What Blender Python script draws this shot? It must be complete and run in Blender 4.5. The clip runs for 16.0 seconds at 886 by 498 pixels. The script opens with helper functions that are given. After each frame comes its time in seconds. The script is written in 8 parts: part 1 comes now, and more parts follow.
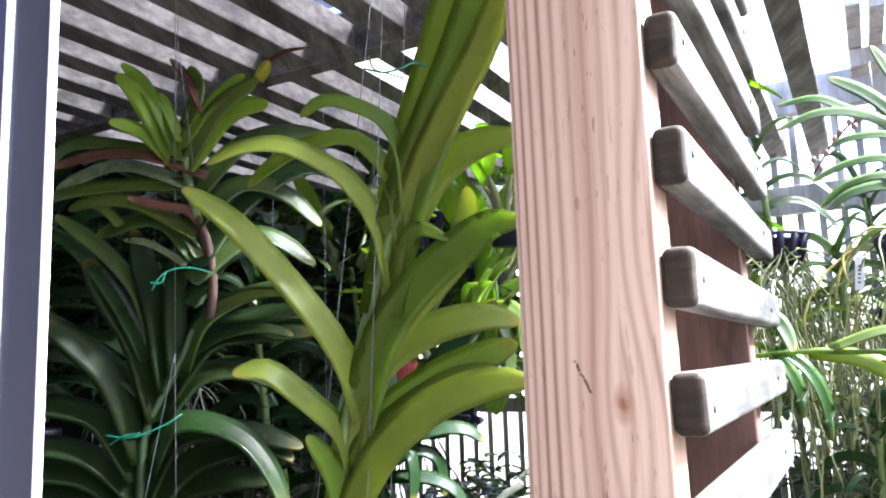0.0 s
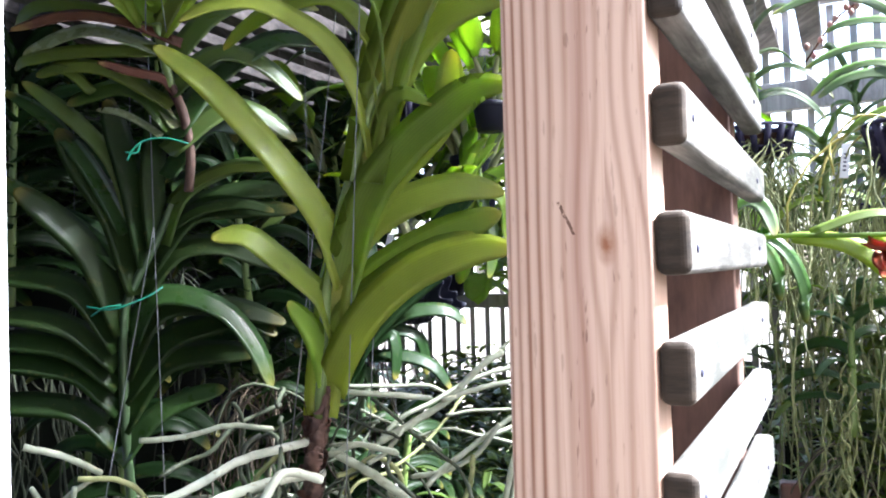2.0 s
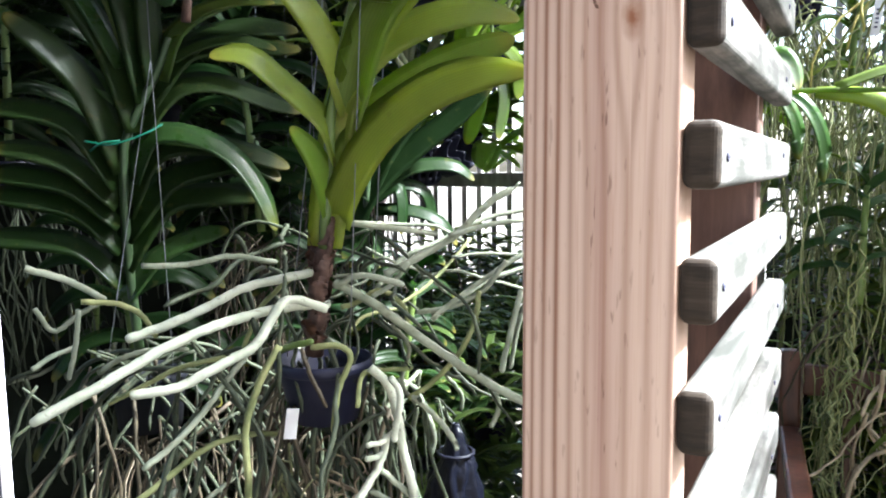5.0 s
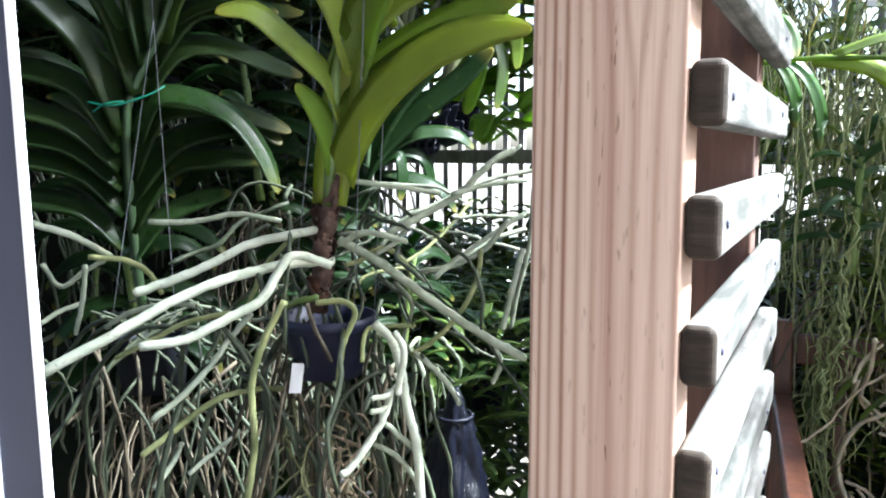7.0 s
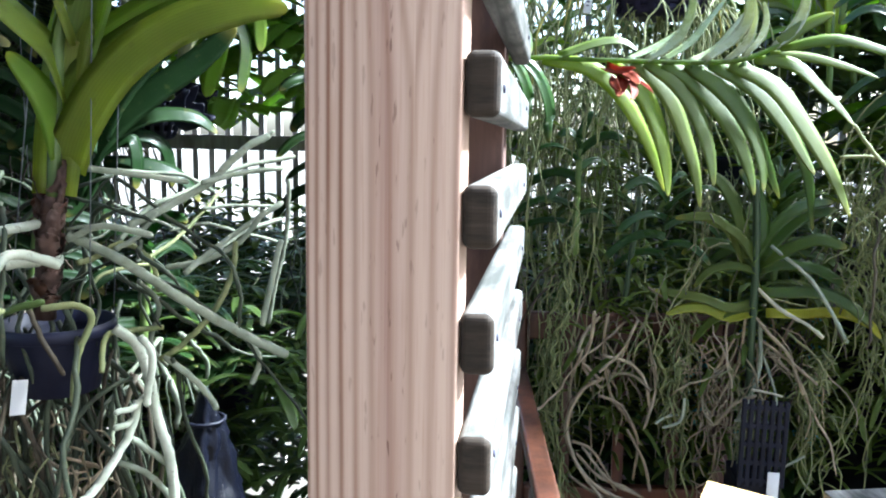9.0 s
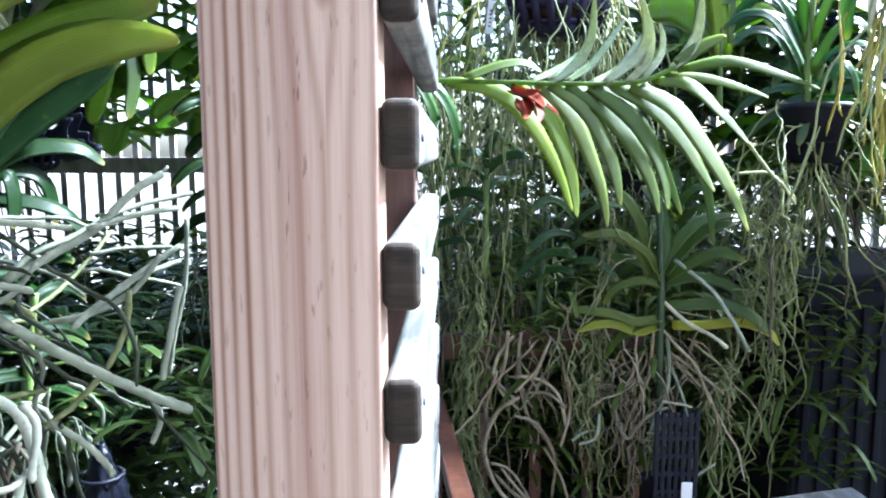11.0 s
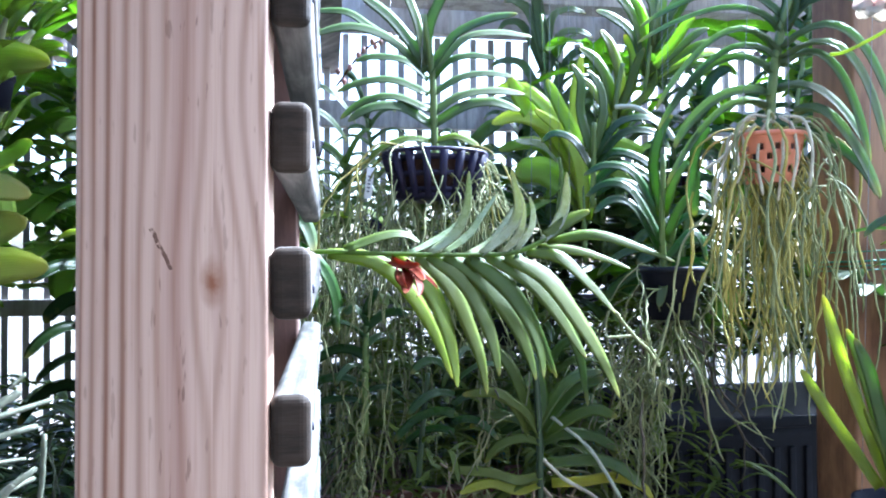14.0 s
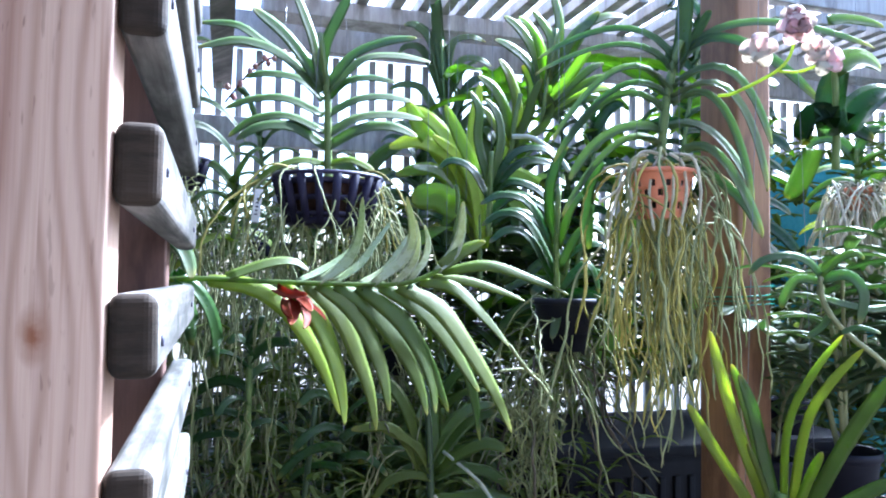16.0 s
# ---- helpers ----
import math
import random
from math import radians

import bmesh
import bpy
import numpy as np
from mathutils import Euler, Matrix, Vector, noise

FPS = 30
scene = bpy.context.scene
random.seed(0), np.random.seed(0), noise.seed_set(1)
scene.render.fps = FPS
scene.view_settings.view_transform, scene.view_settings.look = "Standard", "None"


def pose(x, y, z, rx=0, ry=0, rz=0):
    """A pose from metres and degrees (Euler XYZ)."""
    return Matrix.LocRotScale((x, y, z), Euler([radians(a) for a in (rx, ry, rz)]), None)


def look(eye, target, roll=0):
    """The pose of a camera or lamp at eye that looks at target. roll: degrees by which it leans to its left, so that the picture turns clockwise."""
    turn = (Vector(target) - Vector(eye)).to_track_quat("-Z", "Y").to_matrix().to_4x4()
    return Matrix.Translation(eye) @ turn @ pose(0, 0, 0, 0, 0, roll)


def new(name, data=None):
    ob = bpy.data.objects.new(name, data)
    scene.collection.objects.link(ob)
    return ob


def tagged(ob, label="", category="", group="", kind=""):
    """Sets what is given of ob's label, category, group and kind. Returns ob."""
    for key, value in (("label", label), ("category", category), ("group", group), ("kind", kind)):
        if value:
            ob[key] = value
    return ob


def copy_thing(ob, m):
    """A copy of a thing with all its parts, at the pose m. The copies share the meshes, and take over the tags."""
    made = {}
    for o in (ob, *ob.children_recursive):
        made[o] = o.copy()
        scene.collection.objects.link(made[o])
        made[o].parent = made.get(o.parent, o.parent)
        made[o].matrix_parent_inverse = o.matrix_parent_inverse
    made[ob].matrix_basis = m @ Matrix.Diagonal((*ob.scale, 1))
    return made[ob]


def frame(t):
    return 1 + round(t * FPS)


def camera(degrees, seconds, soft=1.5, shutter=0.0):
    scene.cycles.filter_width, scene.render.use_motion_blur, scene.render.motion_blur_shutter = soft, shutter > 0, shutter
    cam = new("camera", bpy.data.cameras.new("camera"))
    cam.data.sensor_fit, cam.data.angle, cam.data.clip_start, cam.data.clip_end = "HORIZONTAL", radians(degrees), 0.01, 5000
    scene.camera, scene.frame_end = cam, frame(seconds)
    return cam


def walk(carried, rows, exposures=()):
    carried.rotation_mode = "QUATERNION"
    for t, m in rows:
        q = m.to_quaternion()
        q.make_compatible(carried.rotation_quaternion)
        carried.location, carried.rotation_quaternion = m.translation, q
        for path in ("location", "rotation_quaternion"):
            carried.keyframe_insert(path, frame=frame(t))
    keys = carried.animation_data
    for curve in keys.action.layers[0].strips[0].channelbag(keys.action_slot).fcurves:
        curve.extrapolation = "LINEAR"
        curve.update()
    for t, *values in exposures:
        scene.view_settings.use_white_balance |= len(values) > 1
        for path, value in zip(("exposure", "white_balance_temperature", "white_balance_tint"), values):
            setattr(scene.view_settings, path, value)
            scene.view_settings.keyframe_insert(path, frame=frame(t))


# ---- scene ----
cam = camera(60.7, 16.0, 2.0)
PATH = [
    (0, (0.089, 0.041, 1.498), (-0.006, 2.016, 1.798), -2.0),
    (0.5, (0.091, 0.048, 1.487), (0.009, 2.035, 1.701), -2.2),
    (1, (0.09, 0.051, 1.477), (0.003, 2.044, 1.62), -2.0),
    (1.5, (0.089, 0.054, 1.465), (0.021, 2.051, 1.565), -1.5),
    (2, (0.089, 0.058, 1.456), (0.026, 2.056, 1.515), -1.5),
    (2.5, (0.088, 0.064, 1.442), (0.031, 2.063, 1.429), -0.9),
    (3, (0.089, 0.073, 1.431), (0.035, 2.071, 1.353), -1.0),
    (3.5, (0.084, 0.082, 1.412), (0.041, 2.077, 1.279), -0.7),
    (4, (0.084, 0.077, 1.409), (0.017, 2.068, 1.23), -0.7),
    (4.2, (0.085, 0.08, 1.404), (0.011, 2.069, 1.212), -0.4),
    (6.3, (0.082, 0.082, 1.367), (-0.011, 2.065, 1.128), -0.7),
    (6.5, (0.081, 0.078, 1.364), (0.003, 2.06, 1.11), -0.6),
    (7, (0.074, 0.068, 1.36), (0.011, 2.05, 1.107), -0.2),
    (7.5, (0.068, 0.064, 1.357), (0.111, 2.046, 1.097), 0.3),
    (8, (0.063, 0.074, 1.356), (0.33, 2.037, 1.076), 0.2),
    (8.5, (0.058, 0.084, 1.359), (0.504, 2.013, 1.073), 0.7),
    (9, (0.054, 0.094, 1.36), (0.666, 1.977, 1.079), 1.0),
    (9.2, (0.054, 0.097, 1.358), (0.709, 1.965, 1.073), 1.0),
    (11.3, (0.058, 0.131, 1.395), (0.938, 1.913, 1.167), 0.2),
    (11.5, (0.054, 0.128, 1.404), (0.958, 1.902, 1.209), 0.5),
    (12, (0.055, 0.124, 1.425), (1.005, 1.878, 1.283), 0.6),
    (12.5, (0.053, 0.122, 1.445), (1.077, 1.837, 1.346), 1.0),
    (13, (0.045, 0.127, 1.461), (1.126, 1.809, 1.419), -0.0),
    (13.5, (0.044, 0.128, 1.469), (1.165, 1.785, 1.478), 0.3),
    (14, (0.051, 0.137, 1.48), (1.19, 1.781, 1.514), -0.2),
    (14.5, (0.061, 0.148, 1.487), (1.22, 1.777, 1.539), 0.5),
    (15, (0.077, 0.166, 1.49), (1.309, 1.739, 1.563), 0.5),
    (15.5, (0.079, 0.162, 1.495), (1.367, 1.689, 1.586), 0.6),
    (16, (0.085, 0.168, 1.494), (1.433, 1.642, 1.586), 0.8),
]
walk(cam, [(t, look(eye, target, roll)) for t, eye, target, roll in PATH], exposures=((0.0, 3.3, 5700, 12), (2.5, 3.2, 5820, 10.5), (4.0, 3.0, 5960, 7), (7.0, 2.9, 5660, 4), (9.0, 2.75, 5420, 2), (11.5, 3.02, 5000, 5), (12.5, 2.95, 4950, 6), (16.0, 2.6, 4950, 11)))

# axes of the slat house: D runs into it along the screen, N across it
DV, NV = Vector((0.439, 0.898, 0)), Vector((0.898, -0.439, 0))
HOUSE_TURN = -26.05


def at(n, d, z):
    """A place in the slat house from its cross, inward and upward metres."""
    return NV * n + DV * d + Vector((0, 0, z))


def set_light():
    world = bpy.data.worlds.new("sky")
    scene.world = world
    world.use_nodes = True
    nt = world.node_tree
    sky = nt.nodes.new("ShaderNodeTexSky")
    sky.sky_type = "NISHITA"
    sky.sun_disc = False
    sky.sun_elevation = radians(44.7)
    sky.sun_rotation = radians(87.3)
    sky.air_density, sky.dust_density, sky.ozone_density = 1.0, 4.0, 1.0
    bg = nt.nodes["Background"]
    nt.links.new(sky.outputs[0], bg.inputs[0])
    bg.inputs[1].default_value = 0.15
    lamp = bpy.data.lights.new("sun", "SUN")
    lamp.energy, lamp.angle, lamp.color = 6.5, radians(6), (1.0, 0.985, 0.97)
    sun = new("sun", lamp)
    way = NV * 0.62 + DV * 0.34 + Vector((0, 0, 0.70))
    sun.matrix_world = look(way * 10, (0, 0, 0))


set_light()


# ---- materials ----
class Nodes:
    """Short hand for building a node material."""

    def __init__(self, name):
        self.m = bpy.data.materials.new(name)
        self.m.use_nodes = True
        self.t = self.m.node_tree
        self.b = self.t.nodes["Principled BSDF"]
        self.out = self.t.nodes["Material Output"]

    def n(self, kind, **values):
        node = self.t.nodes.new("ShaderNode" + kind)
        for key, value in values.items():
            node.inputs[key.replace("_", " ")].default_value = value
        return node

    def link(self, a, b):
        self.t.links.new(a, b)

    def coords(self, scale=(1, 1, 1), kind="Object", apart=False):
        tc, mp = self.n("TexCoord"), self.n("Mapping", Scale=scale)
        self.link(tc.outputs[kind], mp.inputs[0])
        if apart:
            self.link(self.math("MULTIPLY", self.random(), 47.0), mp.inputs["Location"])
        return mp.outputs[0]

    def noise(self, vector, scale, detail=4, rough=0.55, distortion=0.0):
        node = self.n("TexNoise", Scale=scale, Detail=detail, Roughness=rough, Distortion=distortion)
        self.link(vector, node.inputs["Vector"])
        return node.outputs["Fac"]

    def ramp(self, fac, *stops):
        node = self.n("ValToRGB")
        el = node.color_ramp.elements
        while len(el) < len(stops):
            el.new(0.5)
        for e, (p, c) in zip(el, stops):
            e.position, e.color = p, (*c, 1)
        self.link(fac, node.inputs[0])
        return node.outputs[0]

    def mix(self, fac, a, b, mode="MIX"):
        node = self.t.nodes.new("ShaderNodeMix")
        node.data_type, node.blend_type = "RGBA", mode
        for value, socket in ((fac, node.inputs[0]), (a, node.inputs[6]), (b, node.inputs[7])):
            if isinstance(value, (int, float)):
                socket.default_value = value
            elif isinstance(value, tuple):
                socket.default_value = (*value, 1)
            else:
                self.link(value, socket)
        return node.outputs[2]

    def math(self, op, a, b=0.0, c=0.0):
        node = self.n("Math")
        node.operation = op
        for value, socket in zip((a, b, c), node.inputs):
            if isinstance(value, (int, float)):
                socket.default_value = value
            else:
                self.link(value, socket)
        return node.outputs[0]

    def random(self):
        return self.n("ObjectInfo").outputs["Random"]

    def bump(self, height, strength=0.3, distance=0.002):
        node = self.n("Bump", Strength=strength, Distance=distance)
        self.link(height, node.inputs["Height"])
        self.link(node.outputs[0], self.b.inputs["Normal"])

    def colour(self, socket, rough=0.5):
        self.link(socket, self.b.inputs["Base Color"])
        self.b.inputs["Roughness"].default_value = rough
        return self.m


def mat_leaf(name, dark, light, through_light, rough=0.38, sheen=0.5, glow=0.5):
    k = Nodes(name)
    v = k.coords()
    shade = k.mix(k.noise(v, 22, 3), dark, light)
    tint = k.mix(k.random(), (0.72, 0.82, 0.6), (1.18, 1.08, 0.95))
    col = k.mix(1.0, shade, tint, "MULTIPLY")
    side = k.n("Attribute")
    side.attribute_name = "across"
    vein = k.math("SINE", k.math("MULTIPLY", side.outputs["Fac"], 42.0))
    col = k.mix(k.math("MULTIPLY_ADD", vein, 0.10, 0.10), col, k.mix(1.0, col, (0.55, 0.6, 0.5), "MULTIPLY"))
    end = k.n("Attribute")
    end.attribute_name = "along"
    worn = k.math("MULTIPLY", k.ramp(end.outputs["Fac"], (0.90, (0, 0, 0)), (1.0, (1, 1, 1))), k.noise(v, 40, 2))
    col = k.mix(k.math("MULTIPLY", worn, 0.8), col, (0.34, 0.27, 0.06))
    blotch = k.ramp(k.noise(v, 55, 3, 0.6), (0.62, (0, 0, 0)), (0.70, (1, 1, 1)))
    col = k.mix(k.math("MULTIPLY", blotch, 0.22), col, (0.13, 0.12, 0.035))
    fleck = k.ramp(k.noise(v, 260, 3, 0.6), (0.66, (0, 0, 0)), (0.74, (1, 1, 1)))
    col = k.mix(k.math("MULTIPLY", fleck, 0.25), col, (0.16, 0.13, 0.05))
    k.colour(col, rough)
    rr = k.ramp(k.noise(v, 60, 3), (0.3, (rough - 0.12,) * 3), (0.7, (rough + 0.14,) * 3))
    k.link(rr, k.b.inputs["Roughness"])
    k.b.inputs["Specular IOR Level"].default_value = sheen
    k.bump(k.noise(k.coords((1, 1, 1)), 120, 3), 0.25, 0.001)
    tr = k.n("BsdfTranslucent")
    k.link(k.mix(1.0, col, through_light, "MULTIPLY"), tr.inputs[0])
    ms = k.n("MixShader", Fac=glow)
    k.link(k.b.outputs[0], ms.inputs[1])
    k.link(tr.outputs[0], ms.inputs[2])
    k.link(ms.outputs[0], k.out.inputs[0])
    return k.m


LEAF_BRIGHT = mat_leaf("leaf_yellow_green", (0.16, 0.208, 0.036), (0.255, 0.315, 0.068), (2.6, 2.6, 1.0), 0.42, 0.4, 0.55)
LEAF_MID = mat_leaf("leaf_mid_green", (0.058, 0.105, 0.03), (0.115, 0.17, 0.048), (2.4, 2.4, 1.3))
LEAF_DARK = mat_leaf("leaf_dark_green", (0.025, 0.065, 0.022), (0.055, 0.11, 0.033), (2.2, 2.3, 1.3), 0.33)
LEAF_BLUE = mat_leaf("leaf_blue_green", (0.075, 0.115, 0.062), (0.14, 0.185, 0.105), (2.0, 2.2, 1.6), 0.5, 0.35)
LEAF_YELLOW = mat_leaf("leaf_yellowing", (0.30, 0.33, 0.04), (0.45, 0.45, 0.06), (1.8, 1.7, 0.9))
LEAF_GOLD = mat_leaf("leaf_golden_green", (0.185, 0.235, 0.036), (0.29, 0.345, 0.068), (2.4, 2.3, 1.0), 0.45, 0.4, 0.55)
# Dark greens with the shade of the rear rows put into the colour.
LEAF_DEEP_SHADE = mat_leaf("leaf_deep_green_with_shade", (0.009, 0.026, 0.0095), (0.021, 0.048, 0.0155), (2.0, 2.2, 1.3), 0.42, 0.14)
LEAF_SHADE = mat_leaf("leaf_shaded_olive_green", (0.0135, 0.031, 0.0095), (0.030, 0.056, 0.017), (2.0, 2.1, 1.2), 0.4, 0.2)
LEAF_GLOSS = mat_leaf("leaf_wet_deep_green", (0.045, 0.085, 0.033), (0.09, 0.145, 0.057), (2.0, 2.1, 1.4), 0.25, 0.6, 0.4)
LEAF_FRESH = mat_leaf("leaf_fresh_green", (0.086, 0.124, 0.026), (0.152, 0.196, 0.05), (2.2, 2.25, 1.1), 0.5, 0.36)
# Sky glare on upturned leaves is put into this pale green.
LEAF_PALE_SKY = mat_leaf("leaf_pale_with_sky_glare", (0.26, 0.305, 0.175), (0.40, 0.435, 0.29), (1.7, 1.8, 1.4), 0.27, 0.9, 0.22)
# Brightened lime: the glow of light from behind is put into it.
LEAF_SUNNY = mat_leaf("leaf_backlit_yellow_green", (0.27, 0.36, 0.05), (0.40, 0.49, 0.10), (2.0, 2.0, 1.1), 0.5, 0.25, 0.6)
LEAF_LIME = mat_leaf("leaf_lime", (0.17, 0.25, 0.04), (0.26, 0.35, 0.075), (2.5, 2.5, 1.3), 0.5, 0.25, 0.6)
FLOWER_RED = mat_leaf("withered_red", (0.20, 0.022, 0.008), (0.34, 0.06, 0.016), (1.2, 0.8, 0.5), 0.6, 0.3)
LEAF_DRY = mat_leaf("leaf_dry_red_brown", (0.04, 0.012, 0.007), (0.12, 0.04, 0.02), (1.5, 1.0, 0.8), 0.6, 0.35, 0.25)


def mat_root(name, low, high, rough=0.7):
    k = Nodes(name)
    v = k.coords()
    col = k.mix(k.ramp(k.noise(v, 35, 4), (0.3, (0, 0, 0)), (0.68, (1, 1, 1))), low, high)
    isl = k.n("NewGeometry").outputs["Random Per Island"]
    col = k.mix(1.0, col, k.mix(isl, (0.6, 0.62, 0.5), (1.12, 1.1, 1.05)), "MULTIPLY")
    col = k.mix(k.math("MULTIPLY", k.ramp(k.noise(v, 180, 3), (0.6, (0, 0, 0)), (0.72, (1, 1, 1))), 0.5), col, (0.13, 0.10, 0.05))
    k.bump(k.noise(v, 240, 3), 0.4, 0.001)
    return k.colour(col, rough)


ROOT_PALE = mat_root("root_pale_silver_green", (0.20, 0.235, 0.175), (0.45, 0.49, 0.40))
ROOT_GREEN = mat_root("root_olive", (0.13, 0.16, 0.06), (0.36, 0.38, 0.18))
ROOT_CREAM = mat_root("root_dry_cream", (0.40, 0.37, 0.27), (0.64, 0.60, 0.46))
# White with the sun on the brightest near roots put into it.
ROOT_WHITE = mat_root("root_silver_white_with_sun", (0.40, 0.44, 0.36), (0.66, 0.69, 0.61))
ROOT_MID = mat_root("root_grey", (0.12, 0.14, 0.10), (0.30, 0.33, 0.26))
# Dimmed root grey; the shade under the plants is put into it.
ROOT_SHADED = mat_root("root_grey_green_with_shade", (0.018, 0.026, 0.014), (0.062, 0.078, 0.044))
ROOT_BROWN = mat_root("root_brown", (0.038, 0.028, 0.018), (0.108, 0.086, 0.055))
ROOT_OLIVE = mat_root("root_dull_olive", (0.10, 0.112, 0.048), (0.29, 0.30, 0.15))
ROOT_TAN = mat_root("root_straw_brown", (0.18, 0.142, 0.096), (0.42, 0.35, 0.25))
ROOT_MOSS = mat_root("root_mossy_green", (0.085, 0.105, 0.034), (0.25, 0.275, 0.115))
ROOT_GOLD = mat_root("root_golden_green", (0.25, 0.225, 0.035), (0.50, 0.445, 0.12))


def mat_pine():
    """Fresh sawn softwood with tight dark bands on one side, a flowing grain and a knot."""
    k = Nodes("fresh_pine")
    tc = k.n("TexCoord")
    sep = k.n("SeparateXYZ")
    k.link(tc.outputs["Object"], sep.inputs[0])
    x, z = sep.outputs[0], sep.outputs[2]
    wob = k.noise(k.coords((6, 6, 0.9)), 2.2, 2, 0.4)
    fine = k.noise(k.coords((1, 1, 0.02)), 420, 3, 0.6)
    # a knot low on the face and a swelling by its far edge push the rings aside
    dx = k.math("SUBTRACT", x, 0.0195)
    dz = k.math("MULTIPLY", k.math("SUBTRACT", z, 0.070), 0.5)
    r2 = k.math("ADD", k.math("MULTIPLY", dx, dx), k.math("MULTIPLY", dz, dz))
    near_knot = k.math("EXPONENT", k.math("MULTIPLY", r2, -1300.0))
    push = k.math("MULTIPLY", k.math("SIGN", dx), k.math("MULTIPLY", near_knot, 0.0085))
    ex = k.math("SUBTRACT", x, 0.050)
    ez = k.math("MULTIPLY", k.math("SUBTRACT", z, 0.165), 0.32)
    e2 = k.math("ADD", k.math("MULTIPLY", ex, ex), k.math("MULTIPLY", ez, ez))
    push = k.math("SUBTRACT", push, k.math("MULTIPLY", k.math("EXPONENT", k.math("MULTIPLY", e2, -1400.0)), 0.016))
    u = k.math("ADD", k.math("SUBTRACT", x, push), k.math("MULTIPLY", k.math("SUBTRACT", wob, 0.5), 0.009))
    s = k.math("ADD", u, 0.052)
    ph = k.math("MULTIPLY", k.math("POWER", k.math("MAXIMUM", s, 0.001), 0.62), 300.0)
    ring = k.math("ADD", k.math("MULTIPLY", k.math("SINE", ph), 0.5), 0.5)
    band = k.math("POWER", ring, 2.2)
    band = k.math("MULTIPLY", band, k.ramp(k.noise(k.coords((30, 30, 0.8)), 4, 2), (0.30, (0.55, 0.55, 0.55)), (0.6, (1, 1, 1))))
    fade = k.ramp(k.math("MULTIPLY", s, 10.0), (0.04, (1, 1, 1)), (0.30, (0.95, 0.95, 0.95)), (0.40, (0.62, 0.62, 0.62)), (0.62, (0.42, 0.42, 0.42)), (1.0, (0.62, 0.62, 0.62)))
    band = k.math("MULTIPLY", band, fade)
    base = k.mix(k.noise(k.coords((10, 10, 0.8)), 3, 3), (0.42, 0.295, 0.225), (0.53, 0.40, 0.32))
    # broad rosy heartwood streak
    hx = k.math("SUBTRACT", k.math("ADD", u, k.math("MULTIPLY", k.math("SUBTRACT", k.noise(k.coords((1, 1, 0.5)), 6, 2), 0.5), 0.012)), 0.006)
    heart = k.math("EXPONENT", k.math("MULTIPLY", k.math("MULTIPLY", hx, hx), -14000.0))
    heart = k.math("MULTIPLY", heart, k.ramp(k.noise(k.coords((60, 60, 0.7)), 4, 3), (0.3, (0.35, 0.35, 0.35)), (0.65, (0.9, 0.9, 0.9))))
    base = k.mix(heart, base, (0.30, 0.175, 0.135))
    col = k.mix(k.math("MULTIPLY", band, 0.95), base, (0.165, 0.066, 0.031))
    col = k.mix(k.math("MULTIPLY", k.ramp(fine, (0.52, (0, 0, 0)), (0.75, (1, 1, 1))), 0.45), col, (0.30, 0.16, 0.095))
    # resin ducts: short dark flecks, thickest along the heartwood
    fleck = k.ramp(k.noise(k.coords((1, 1, 0.16)), 300, 2, 0.5), (0.66, (0, 0, 0)), (0.72, (1, 1, 1)))
    col = k.mix(k.math("MULTIPLY", fleck, k.math("MULTIPLY_ADD", heart, 0.65, 0.3)), col, (0.10, 0.045, 0.028))
    core = k.ramp(k.math("MULTIPLY", r2, 16000.0), (0.0, (1, 1, 1)), (0.30, (0.5, 0.5, 0.5)), (0.9, (0, 0, 0)))
    knot_patch = k.math("MULTIPLY", core, k.ramp(k.noise(k.coords(), 90, 3), (0.3, (0.4, 0.4, 0.4)), (0.6, (1, 1, 1))))
    col = k.mix(knot_patch, col, (0.19, 0.07, 0.026))
    # resin streak
    sx = k.math("SUBTRACT", k.math("SUBTRACT", x, -0.006), k.math("MULTIPLY", k.math("SUBTRACT", z, 0.087), -0.46))
    in_x = k.math("LESS_THAN", k.math("ABSOLUTE", k.math("ADD", sx, k.math("MULTIPLY", k.math("SUBTRACT", k.noise(k.coords(), 160, 2), 0.5), 0.003))), 0.0011)
    in_z = k.math("LESS_THAN", k.math("ABSOLUTE", k.math("SUBTRACT", z, 0.087)), 0.0105)
    streak = k.math("MULTIPLY", k.math("MULTIPLY", in_x, in_z), k.ramp(k.noise(k.coords(), 500, 2), (0.42, (0, 0, 0)), (0.5, (1, 1, 1))))
    col = k.mix(streak, col, (0.10, 0.05, 0.03))
    k.bump(k.math("ADD", band, fine), 0.25, 0.0008)
    return k.colour(col, 0.62)


